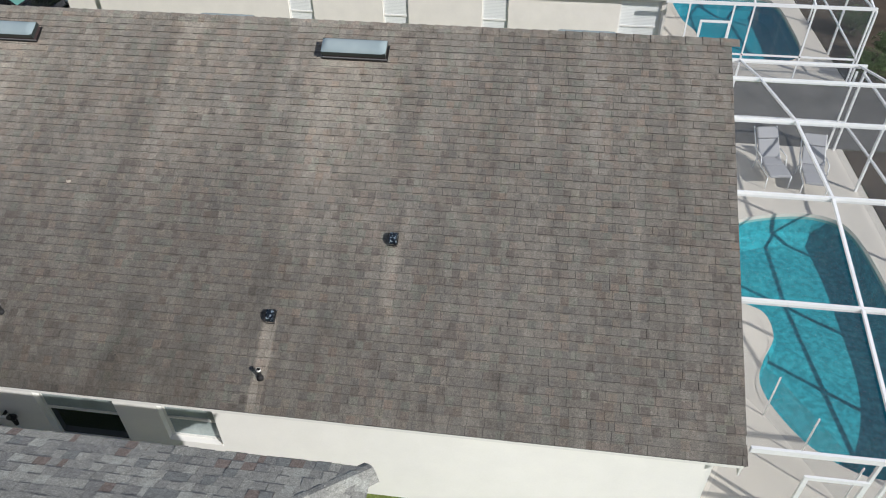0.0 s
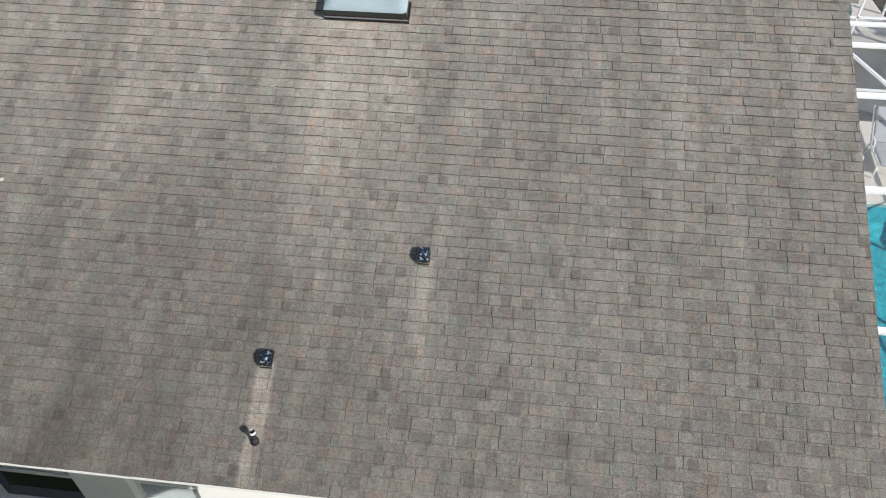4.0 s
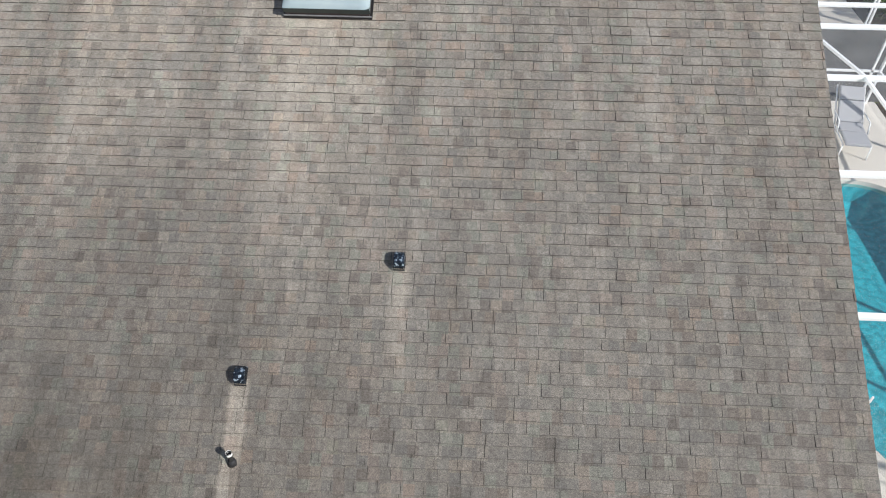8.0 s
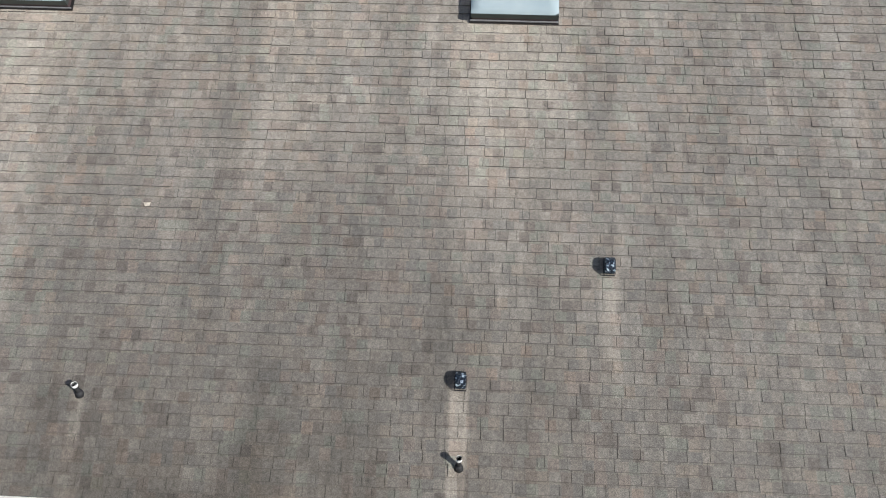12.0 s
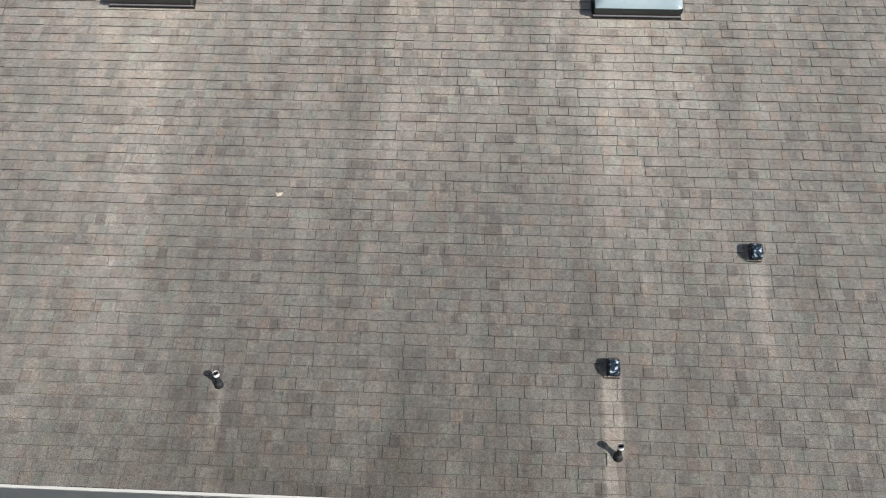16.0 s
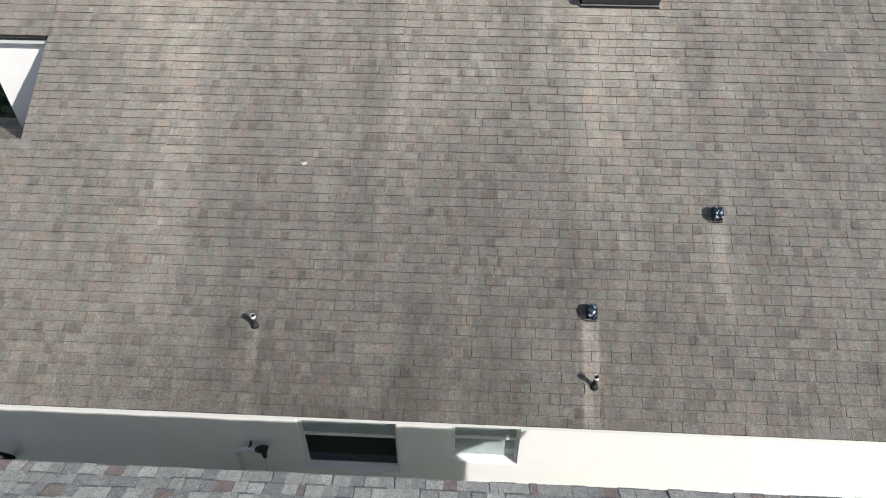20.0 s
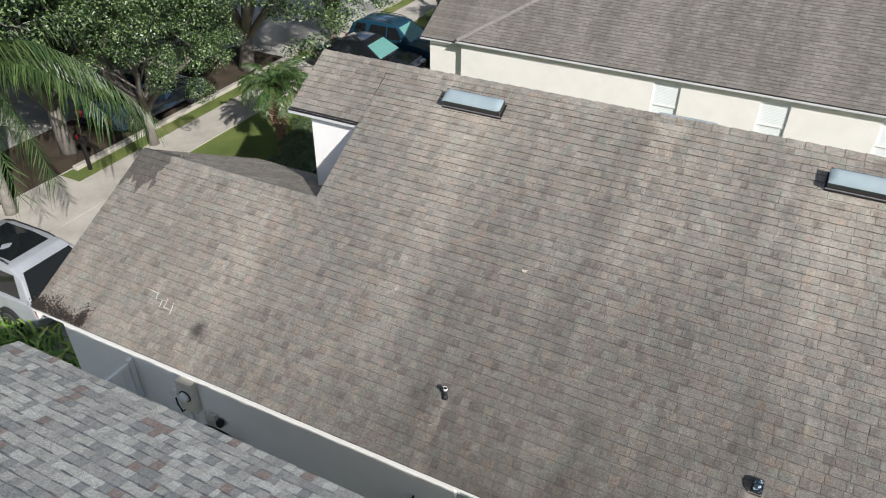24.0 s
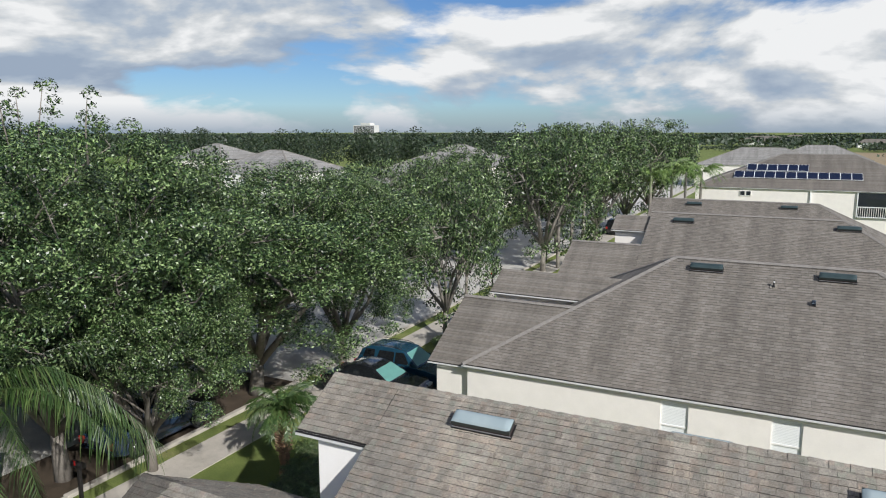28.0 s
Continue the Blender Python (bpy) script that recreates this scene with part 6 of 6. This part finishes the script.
def strap_clump():
    """A dense clump of bright arching strap leaves between the houses."""
    rng = random.Random(12)
    ob = thing("shrub", "clump of bright green strap leaved plants beside the driveway", "shrub", Matrix.Translation((-18.2, 6.5, 0)))
    for i in range(150):
        bm = bmesh.new()
        a, l = rng.uniform(0, 6.28), rng.uniform(0.6, 1.1)
        c = Vector((rng.uniform(-1.5, 1.5), rng.uniform(-0.55, 0.75), 0))
        d = Vector((math.cos(a), math.sin(a), 0))
        s = Vector((-d.y, d.x, 0)) * rng.uniform(0.022, 0.038)
        pts = [c + d * l * 0.9 * t * (0.4 + 0.6 * t) + Vector((0, 0, l * (1.7 * t - 1.25 * t * t))) for t in (0, 0.25, 0.5, 0.75, 1.0)]
        rows = [[bm.verts.new(p + s * w), bm.verts.new(p - Vector((0, 0, 0.012)) * w), bm.verts.new(p - s * w)] for p, w in zip(pts, (0.7, 1.0, 1.0, 0.7, 0.08))]
        for r0, r1 in zip(rows, rows[1:]):
            for k in (0, 1):
                bm.faces.new((r0[k], r0[k + 1], r1[k + 1], r1[k]))
        part("leaf", bm, M_STRAP, ob)
    return ob


M_STRAP = Mat("glossy strap leaf", 0.4, 0.0, 0.5)
M_STRAP.color(M_STRAP.ramp(M_STRAP.objrand(), (0.0, (0.100, 0.220, 0.030)), (0.5, (0.220, 0.360, 0.055)), (1.0, (0.420, 0.500, 0.130))))
M_STRAP = M_STRAP.mat
strap_clump()


# ---- cars ----
def paint(name, c):
    m = Mat(name, 0.25, 0.0, 0.5)
    m.bsdf.inputs["Coat Weight"].default_value = 0.8
    m.bsdf.inputs["Coat Roughness"].default_value = 0.05
    m.color(m.ramp(m.noise(2.0, 4.0), (0.3, tuple(v * 0.9 for v in c)), (0.7, tuple(v * 1.08 for v in c))))
    return m.mat


M_CARGLASS = Mat("tinted car glass", 0.05, 0.0, 0.6).color((0.012, 0.014, 0.016)).mat
M_SHADE = plain("silvery green sun shade behind glass", (0.13, 0.31, 0.28), 0.3, var=0.15, scale=4.0)
M_TYRE = plain("tyre rubber", (0.022, 0.022, 0.023), 0.85, var=0.2)
M_RIM = plain("silver alloy", (0.22, 0.22, 0.23), 0.3, 0.8, var=0.1)
M_TAIL = plain("red lamp glass", (0.35, 0.02, 0.02), 0.2, var=0.1)
M_HEAD = plain("clear lamp glass", (0.70, 0.72, 0.74), 0.12, var=0.08)


def hull(bm, prof, wide):
    """A body from its side outline; wide(z) is the half width at a height."""
    l = [bm.verts.new((x, wide(z, x), z)) for x, z in prof]
    r = [bm.verts.new((x, -wide(z, x), z)) for x, z in prof]
    n = len(prof)
    for i in range(n):
        j = (i + 1) % n
        bm.faces.new((l[i], l[j], r[j], r[i]))
    bm.faces.new(l[::-1])
    bm.faces.new(r)
    bmesh.ops.recalc_face_normals(bm, faces=bm.faces[:])
    return bm


def car(x, y, turn, body, label, suv=True, shade=False, roof_glass=False, z=0.03, scale=1.0):
    """A parked car, its nose towards +x before the turn."""
    ob = thing("car", label, "car", Matrix.Translation((x, y, z)) @ pose(0, 0, 0, 0, 0, turn) @ Matrix.Diagonal((scale, scale, scale, 1)))
    L, W = 4.6, 0.90
    zt, zb = (1.66, 0.98) if suv else (1.43, 0.88)
    low = [(-2.26, 0.36), (-2.30, 0.62), (-2.25, zb - 0.06), (-2.15, zb), (0.95, zb), (2.02, zb - 0.16), (2.24, zb - 0.32), (2.30, 0.55), (2.24, 0.28), (1.85, 0.22), (-1.85, 0.22)]
    bm = hull(bmesh.new(), low, lambda zz, xx: W - 0.10 * max(0, abs(xx) - 1.7) ** 2 - 0.05 * max(0, zz - 0.75))
    bmesh.ops.bevel(bm, geom=bm.edges[:], offset=0.05, segments=3, affect="EDGES", profile=0.6)
    part("body", bm, body, ob, smooth=True)
    top = [(-2.16, zb - 0.01), (-1.95, zt - 0.22), (-1.62, zt - 0.05), (-0.9, zt), (-0.1, zt - 0.02), (0.30, zt - 0.10), (1.08, zb - 0.01)] if suv else \
          [(-1.75, zb - 0.01), (-1.05, zt - 0.09), (-0.65, zt), (0.0, zt - 0.02), (0.28, zt - 0.08), (1.10, zb - 0.01)]
    tw = lambda zz, xx: 0.83 - 0.30 * max(0, zz - zb)
    bm = hull(bmesh.new(), top, tw)
    bmesh.ops.bevel(bm, geom=bm.edges[:], offset=0.045, segments=3, affect="EDGES", profile=0.6)
    part("cabin", bm, body, ob, smooth=True)
    # glass lies just proud of the cabin
    def pane(name, pts, mat, out):
        bm = bmesh.new()
        prism(bm, [Vector(p) + Vector(out) * 0.012 for p in pts], 0.008, out)
        part(name, bm, mat, ob)
    front = (top[-2], top[-1])
    for (xa, za), (xb, zc), nm, mat in ((front[0], front[1], "windscreen", M_SHADE if shade else M_CARGLASS), (top[1], top[0], "rear_window", M_CARGLASS)):
        d = Vector((xb - xa, 0, zc - za))
        nrm = Vector((-d.z, 0, d.x)).normalized()
        if nrm.z < 0:
            nrm = -nrm
        a, b = Vector((xa, 0, za)) + d * (-0.25 if roof_glass and nm != "windscreen" else 0.08), Vector((xa, 0, za)) + d * (0.90 if nm == "windscreen" else (0.97 if roof_glass else 0.72))
        pane(nm, [(a.x, tw(a.z, 0) - 0.09, a.z), (a.x, -tw(a.z, 0) + 0.09, a.z), (b.x, -tw(b.z, 0) + 0.07, b.z), (b.x, tw(b.z, 0) - 0.07, b.z)], mat, nrm)
    sides = ([(-1.88, -1.25), (-1.15, -0.22), (-0.14, 0.62)] if suv else [(-1.0, -0.30), (-0.22, 0.62)])
    for s in (-1, 1):
        for xa, xb in sides:
            z0, z1 = zb + 0.05, zt - 0.16
            slant = 0.34 if xb > 0.5 else 0.0
            back = 0.16 if xa < -0.9 else 0.0
            pts = [(xa, s * tw(z0, 0), z0), (xb, s * tw(z0, 0), z0), (xb - slant, s * tw(z1, 0), z1), (xa + back, s * tw(z1, 0), z1)]
            pane("side_window", pts, M_CARGLASS, (0, s * 0.95, 0.29))
        part("mirror", cubes((0.60, min(s * 0.88, s * 1.03), zb + 0.02, 0.76, max(s * 0.88, s * 1.03), zb + 0.15), bevel=0.03), body, ob)
        part("tail_light", cubes((-2.31, min(s * 0.58, s * 0.84), zb - 0.30, -2.24, max(s * 0.58, s * 0.84), zb - 0.05), bevel=0.015), M_TAIL, ob)
        part("headlight", cubes((2.12, min(s * 0.50, s * 0.80), zb - 0.38, 2.27, max(s * 0.50, s * 0.80), zb - 0.22), bevel=0.02), M_HEAD, ob)
        if suv:
            bm = bmesh.new()
            tube(bm, [(-1.5, s * 0.58, zt + 0.0), (-1.3, s * 0.58, zt + 0.045), (-0.2, s * 0.58, zt + 0.045), (0.1, s * 0.58, zt - 0.03)], 0.018, 6)
            part("roof_rail", bm, M_BLACK, ob, smooth=True)
        for xx in (-1.38, 1.42):
            bm = bmesh.new()
            tube(bm, [(xx, s * 0.72, 0.335), (xx, s * 0.74, 0.335), (xx, s * 0.92, 0.335), (xx, s * 0.935, 0.335)], [0.29, 0.335, 0.335, 0.29], 24)
            wheel = part("wheel", bm, M_TYRE, ob, "black tyre")
            bm = bmesh.new()
            tube(bm, [(xx, s * 0.925, 0.335), (xx, s * 0.945, 0.335)], [0.22, 0.20], 20)
            part("rim", bm, M_RIM, wheel)
    if roof_glass:
        pane("roof_window", [(-1.42, -0.47, zt - 0.028), (-0.9, -0.49, zt), (-0.05, -0.49, zt - 0.02), (-0.05, 0.49, zt - 0.02), (-0.9, 0.49, zt), (-1.42, 0.47, zt - 0.028)], M_CARGLASS, (0, 0, 1))
        part("tailgate", cubes((-2.325, -0.72, 0.62, -2.24, 0.72, zb - 0.02), bevel=0.02), M_CARGLASS, ob, "black tailgate panel")
    return ob


car(-20.25, 26.9, 0, paint("deep blue car paint", (0.012, 0.050, 0.085)), "deep blue sport utility car parked in the driveway", shade=True, scale=0.97)
car(-20.5, 24.8, 0, paint("black car paint", (0.010, 0.011, 0.013)), "black saloon car with sun shade parked in the driveway", suv=False, shade=True)
car(-20.72, 7.95, 180, paint("silver white car paint", (0.34, 0.35, 0.37)), "silver white sport utility car with dark roof glass in the driveway", roof_glass=True, scale=1.06)
car(-25.62, 17.42, 90, paint("dark navy car paint", (0.014, 0.030, 0.060)), "dark blue car parked along the kerb in tree shade", suv=False)
car(-22.5, 78.0, 90, paint("black car paint", (0.010, 0.011, 0.013)), "dark car parked far down the street", suv=True)
car(-18.5, 86.0, 180, paint("red car paint", (0.45, 0.02, 0.02)), "small red car far down the street", suv=False)


def mailbox(x, y):
    ob = thing("mailbox", "black mailbox on a dark post at the kerb", "mailbox", Matrix.Translation((x, y, 0)), group="mailboxes")
    part("post", cubes((-0.05, -0.05, -0.05, 0.05, 0.05, 1.02), bevel=0.006), M_BLACK, ob)
    bm = bmesh.new()
    prof = [(-0.09, 0), (0.09, 0)] + [(0.09 * math.cos(a), 0.10 + 0.09 * math.sin(a)) for a in (math.pi * i / 10 for i in range(11))]
    prism(bm, [(-0.26, yy, 1.02 + zz) for yy, zz in prof], 0.5, (-1, 0, 0))
    part("box", bm, M_BLACK, ob)
    part("flag", cubes((-0.1, -0.10, 1.1, -0.02, -0.092, 1.25)), M_TAIL, ob)
    return ob


for mx, my in ((-24.04, 13.35), (-24.0, 46.0), (-24.0, 58.0)):
    mailbox(mx, my)


def kerb(x0, x1, y0, y1):
    bm = cubes((x0, y0, -0.1, x1, y1, 0.12), bevel=0.03)
    return tagged(part("kerb", bm, M_CONC), "low rounded concrete kerb along the street", "kerb", kind="structure")


for y0, y1 in ((-60, 6.4), (13.1, 25.0), (31.2, 42.0), (47.5, 160)):
    kerb(-24.55, -24.32, y0, y1)
kerb(-34.25, -34.0, -60, 300)
# Leaf litter whose dark sheet also stands in for tree shade on the road.
flat("planting_bed", rect(-27.6, 4.0, -24.6, 24.5), 0.016, 0.01, M_MULCH, "brown leaf litter at the street's edge, darkened for tree shade", category="leaf litter")


# ---- more on the neighbours' roofs ----
def on_slope(y0, ez, slope, x, y):
    return Plane((x, y, ez + (y - y0) * slope), (1, 0, 0), (0, 1, slope)).matrix(0, 0, 0.02)


M_SMOKE = plain("smoked acrylic dome", (0.035, 0.055, 0.058), 0.35, var=0.2, scale=3.0)
sky_dark = skylight(on_slope(23.2, 2.57, 0.54, -8.0, 28.98), label="low skylight with dark smoked dome on brown-grey shingles", dome=M_SMOKE)
for x in (-3.52,):
    copy_thing(sky_dark, on_slope(23.2, 2.57, 0.54, x, 28.98))
for x in (-11.16, -2.34):
    copy_thing(sky_dark, on_slope(39.6, 2.55, 0.54, x, 45.15))
for x in (-12.7, -5.57):
    copy_thing(sky_dark, on_slope(56.5, 1.9, 0.54, x, 62.15))
copy_thing(vent, on_slope(23.2, 2.57, 0.54, -4.25, 27.80))
copy_thing(pipe_tall, on_slope(23.2, 2.57, 0.54, -5.58, 28.48))

M_SOLAR = Mat("dark blue solar cells", 0.12, 0.0, 0.6)
M_SOLAR.color((0.012, 0.016, 0.035))
M_SOLAR = M_SOLAR.mat


def solar_row(x0, y, n):
    p = Plane((x0, y, 4.95 + (y - 84.8) * 0.40 + 0.12), (1, 0, 0), (0, 1, 0.40))
    for i in range(n):
        ob = thing("solar_panel", "dark solar panel with silver frame on the roof", "solar panel", p.matrix(i * 1.06, 0, 0), group="roof solar panels")
        part("cell_plate", cubes((0.03, 0.03, 0.0, 1.01, 1.67, 0.035)), M_SOLAR, ob)
        part("frame", cubes((0, 0, -0.01, 1.04, 0.03, 0.04), (0, 1.67, -0.01, 1.04, 1.70, 0.04), (0, 0.031, -0.01, 0.03, 1.669, 0.04), (1.01, 0.031, -0.01, 1.04, 1.669, 0.04)), M_LEAD, ob)
        part("foot", cubes((0.45, 0.2, -0.13, 0.55, 1.5, -0.011)), M_LEAD, ob)


solar_row(-11.7, 86.9, 12)
solar_row(-10.5, 88.72, 6)


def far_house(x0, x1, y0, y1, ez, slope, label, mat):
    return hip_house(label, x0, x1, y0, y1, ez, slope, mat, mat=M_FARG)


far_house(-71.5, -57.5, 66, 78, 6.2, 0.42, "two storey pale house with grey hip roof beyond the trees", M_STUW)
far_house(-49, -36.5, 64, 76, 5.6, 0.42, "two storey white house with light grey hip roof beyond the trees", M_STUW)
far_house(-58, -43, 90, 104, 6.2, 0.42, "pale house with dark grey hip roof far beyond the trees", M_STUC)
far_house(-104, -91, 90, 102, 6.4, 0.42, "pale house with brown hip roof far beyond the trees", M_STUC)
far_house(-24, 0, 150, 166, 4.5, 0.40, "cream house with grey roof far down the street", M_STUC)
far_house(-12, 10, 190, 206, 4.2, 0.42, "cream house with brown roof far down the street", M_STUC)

def lanai():
    """The screened porch opening at the end of the solar house, with its railing."""
    ob = thing("porch", "dark screened porch with white railing in the cream house", "porch")
    # A dark glass sheet before the wall stands in for the porch's shade.
    part("opening", cubes((0.45, 84.88, 2.2, 8.4, 84.94, 4.75)), M_GLASS, ob)
    for x in (0.45, 4.3, 8.34):
        part("post", cubes((x, 84.78, 2.2, x + 0.10, 84.87, 4.75)), M_ALU, ob)
    part("rail", cubes((0.56, 84.70, 3.28, 8.33, 84.77, 3.36)), M_ALU, ob)
    part("rail", cubes((0.56, 84.70, 2.24, 8.33, 84.77, 2.32)), M_ALU, ob)
    for i in range(38):
        part("baluster", cubes((0.62 + i * 0.2, 84.72, 2.32, 0.66 + i * 0.2, 84.75, 3.28)), M_ALU, ob)
    return ob


lanai()
for x in (-10.75, -10.15):
    w = thing("window", "small dark square window high in the cream wall", "window", group="small windows")
    part("pane", cubes((x, 84.90, 4.1, x + 0.45, 84.938, 4.55)), M_GLASS, w)
    part("frame", panel(bmesh.new(), x - 0.05, 4.05, x + 0.5, 4.6, [(x + 0.002, 4.102, x + 0.448, 4.548)], lambda u, v, k: (u, 84.87 + 0.07 * k, v)), M_TRIM, w)
dp = thing("downspout", "white downspout with box on the cream wall", "downspout")
part("pipe", cubes((-3.9, 84.80, 0, -3.78, 84.945, 4.9)), M_ALU, dp)
part("box", cubes((-4.1, 84.78, 2.6, -3.6, 84.795, 3.3)), M_GREYB, dp)

M_FIELD = concrete_mat("dry brown pasture", (0.36, 0.28, 0.17), 0.65)
flat("field", rect(0, 200, 260, 420), 0.02, 0.015, M_FIELD, "dry brown open field towards the horizon", category="field")


def leaf_litter(label, spots, seed, n):
    """Small dark flecks lying on the shingles."""
    rng = random.Random(seed)
    bm = bmesh.new()
    for x, y, rx, ry in spots:
        for _ in range(n):
            px_, py_ = x + rng.gauss(0, rx), y + abs(rng.gauss(0, ry))
            c = Vector((px_, py_, SLOPE * py_ + ROOF_C + rng.uniform(0.015, 0.05)))
            a, l = rng.uniform(0, 6.28), rng.uniform(0.012, 0.03)
            d = Vector((math.cos(a), math.sin(a), SLOPE * math.sin(a) + rng.uniform(-0.3, 0.3))) * l
            s = Vector((-math.sin(a), math.cos(a), SLOPE * math.cos(a))) * l * 0.5
            bm.faces.new([bm.verts.new(v) for v in (c - d, c + s, c + d, c - s)])
    return tagged(part("leaf_litter", bm, plain("dark matt flecks", (0.028, 0.022, 0.018), 0.95, var=0.4, scale=20.0)), label, "leaf litter", kind="stuff")


leaf_litter("small dark flecks along the garage eave", [(-16.42, EAVE_Y, 0.10, 0.10), (-16.1, EAVE_Y, 0.2, 0.14), (-15.7, EAVE_Y, 0.18, 0.08), (-15.35, EAVE_Y, 0.05, 0.16)], 9, 420)

M_CHALK = plain("white chalk", (0.72, 0.71, 0.68), 0.9, var=0.1)
chalk = thing("chalk_marks", "thin white chalk scratches on the garage shingles", "chalk marks")
for x0, y0, x1, y1 in ((-14.41, 7.11, -14.12, 7.10), (-14.16, 7.13, -14.12, 6.99), (-14.13, 7.01, -13.88, 7.02), (-13.98, 7.02, -13.95, 6.90), (-13.88, 7.07, -13.86, 6.90), (-13.86, 6.92, -13.68, 6.91), (-13.72, 7.04, -13.66, 6.84)):
    bm = bmesh.new()
    bar(bm, (x0, y0, SLOPE * y0 + ROOF_C + 0.018), (x1, y1, SLOPE * y1 + ROOF_C + 0.019), 0.005, 0.003)
    part("scratch", bm, M_CHALK, chalk)

# ---- distance ----
M_WOOD = leaf_mat("distant tree crowns", (0.016, 0.030, 0.015), (0.030, 0.050, 0.023), (0.056, 0.078, 0.038))


def wood_belt(name, label, spots, seed, leaf):
    """A far belt of trees as one body of many small leaf clumps."""
    nr = np.random.RandomState(seed)
    P = []
    for x, y, h, r, n in spots:
        pts = nr.normal(size=(n, 3))
        pts /= np.linalg.norm(pts, axis=1)[:, None]
        pts *= nr.rand(n, 1) ** 0.4
        pts = pts * np.array([r, r, h * 0.42]) + np.array([x, y, h * 0.58])
        d = nr.normal(size=(n, 3))
        d /= np.linalg.norm(d, axis=1)[:, None]
        s = np.cross(d, nr.normal(size=(n, 3)))
        s /= np.linalg.norm(s, axis=1)[:, None]
        ln = leaf * (0.6 + 0.8 * nr.rand(n, 1))
        P.append(np.stack([pts - d * ln, pts + s * ln * 0.6, pts + d * ln, pts - s * ln * 0.6], 1).reshape(-1, 3))
    P = np.concatenate(P)
    n = len(P) // 4
    me = bpy.data.meshes.new(name)
    me.from_pydata(P.tolist(), [], np.arange(len(P)).reshape(-1, 4).tolist())
    me.materials.append(M_WOOD)
    return tagged(new(name, me), label, "woods", kind="stuff")


rr = random.Random(4)
wood_belt("woods", "dark belt of trees behind the houses", [(rr.uniform(-260, -40), rr.uniform(130, 190), rr.uniform(6, 12.4), rr.uniform(2.8, 5.6), 1500) for _ in range(96)], 5, 0.24)
wood_belt("woods", "tall trees standing among the houses across the street", [(rr.uniform(-120, -52), rr.uniform(18, 58), rr.uniform(6.0, 8.6), rr.uniform(3.5, 5.5), 1500) for _ in range(26)], 6, 0.22)
wood_belt("woods", "woods and gardens towards the horizon", [(rr.uniform(-900, 500), rr.uniform(480, 1500), rr.uniform(3, 7), rr.uniform(20, 55), 250) for _ in range(420)], 7, 1.6)

wood_belt("woods", "dark woods behind the gardens", [(rr.uniform(-900, -60), rr.uniform(200, 460), rr.uniform(6.0, 10.5), rr.uniform(9, 22), 300) for _ in range(240)], 11, 1.1)
wood_belt("woods", "low dark woods beyond the open field", [(rr.uniform(-60, 460), rr.uniform(300, 470), rr.uniform(2.5, 5), rr.uniform(8, 18), 330) for _ in range(80)], 8, 0.5)


def tower_block(x, y, w, h):
    ob = thing("hotel_tower", "distant pale hotel tower on the horizon", "tower")
    part("tower", cubes((x - w / 2, y, 0, x + w / 2, y + 20, h)), M_FASC, ob)
    part("tower", cubes((x - w * 0.14, y - 0.5, h, x + w * 0.30, y + 18, h * 1.22)), M_FASC, ob)
    for i in range(9):
        part("window_band", cubes((x - w / 2 + 1, y - 0.25, 3 + i * (h - 4) / 9, x + w / 2 - 1, y - 0.02, 3 + (i + 0.5) * (h - 4) / 9)), M_CARGLASS, ob)
    return ob


tower_block(-862, 1330, 54, 23)
for k in range(26):
    bx, by = rr.uniform(-60, 420), rr.uniform(520, 1100)
    hb = thing("house", "tiny pale distant house near the horizon", "house", group="distant houses")
    part("wall", cubes((bx, by, 0, bx + rr.uniform(10, 22), by + 9, 3.2)), M_STUW, hb)
    bm = bmesh.new()
    prism(bm, [(bx - 0.5, by - 0.5, 3.2), (bx + 22, by - 0.5, 3.2), (bx + 18, by + 4.5, 5.6), (bx + 4, by + 4.5, 5.6)], 0.2, (0, -0.4, 0.9))
    part("roof", bm, M_FAR, hb)
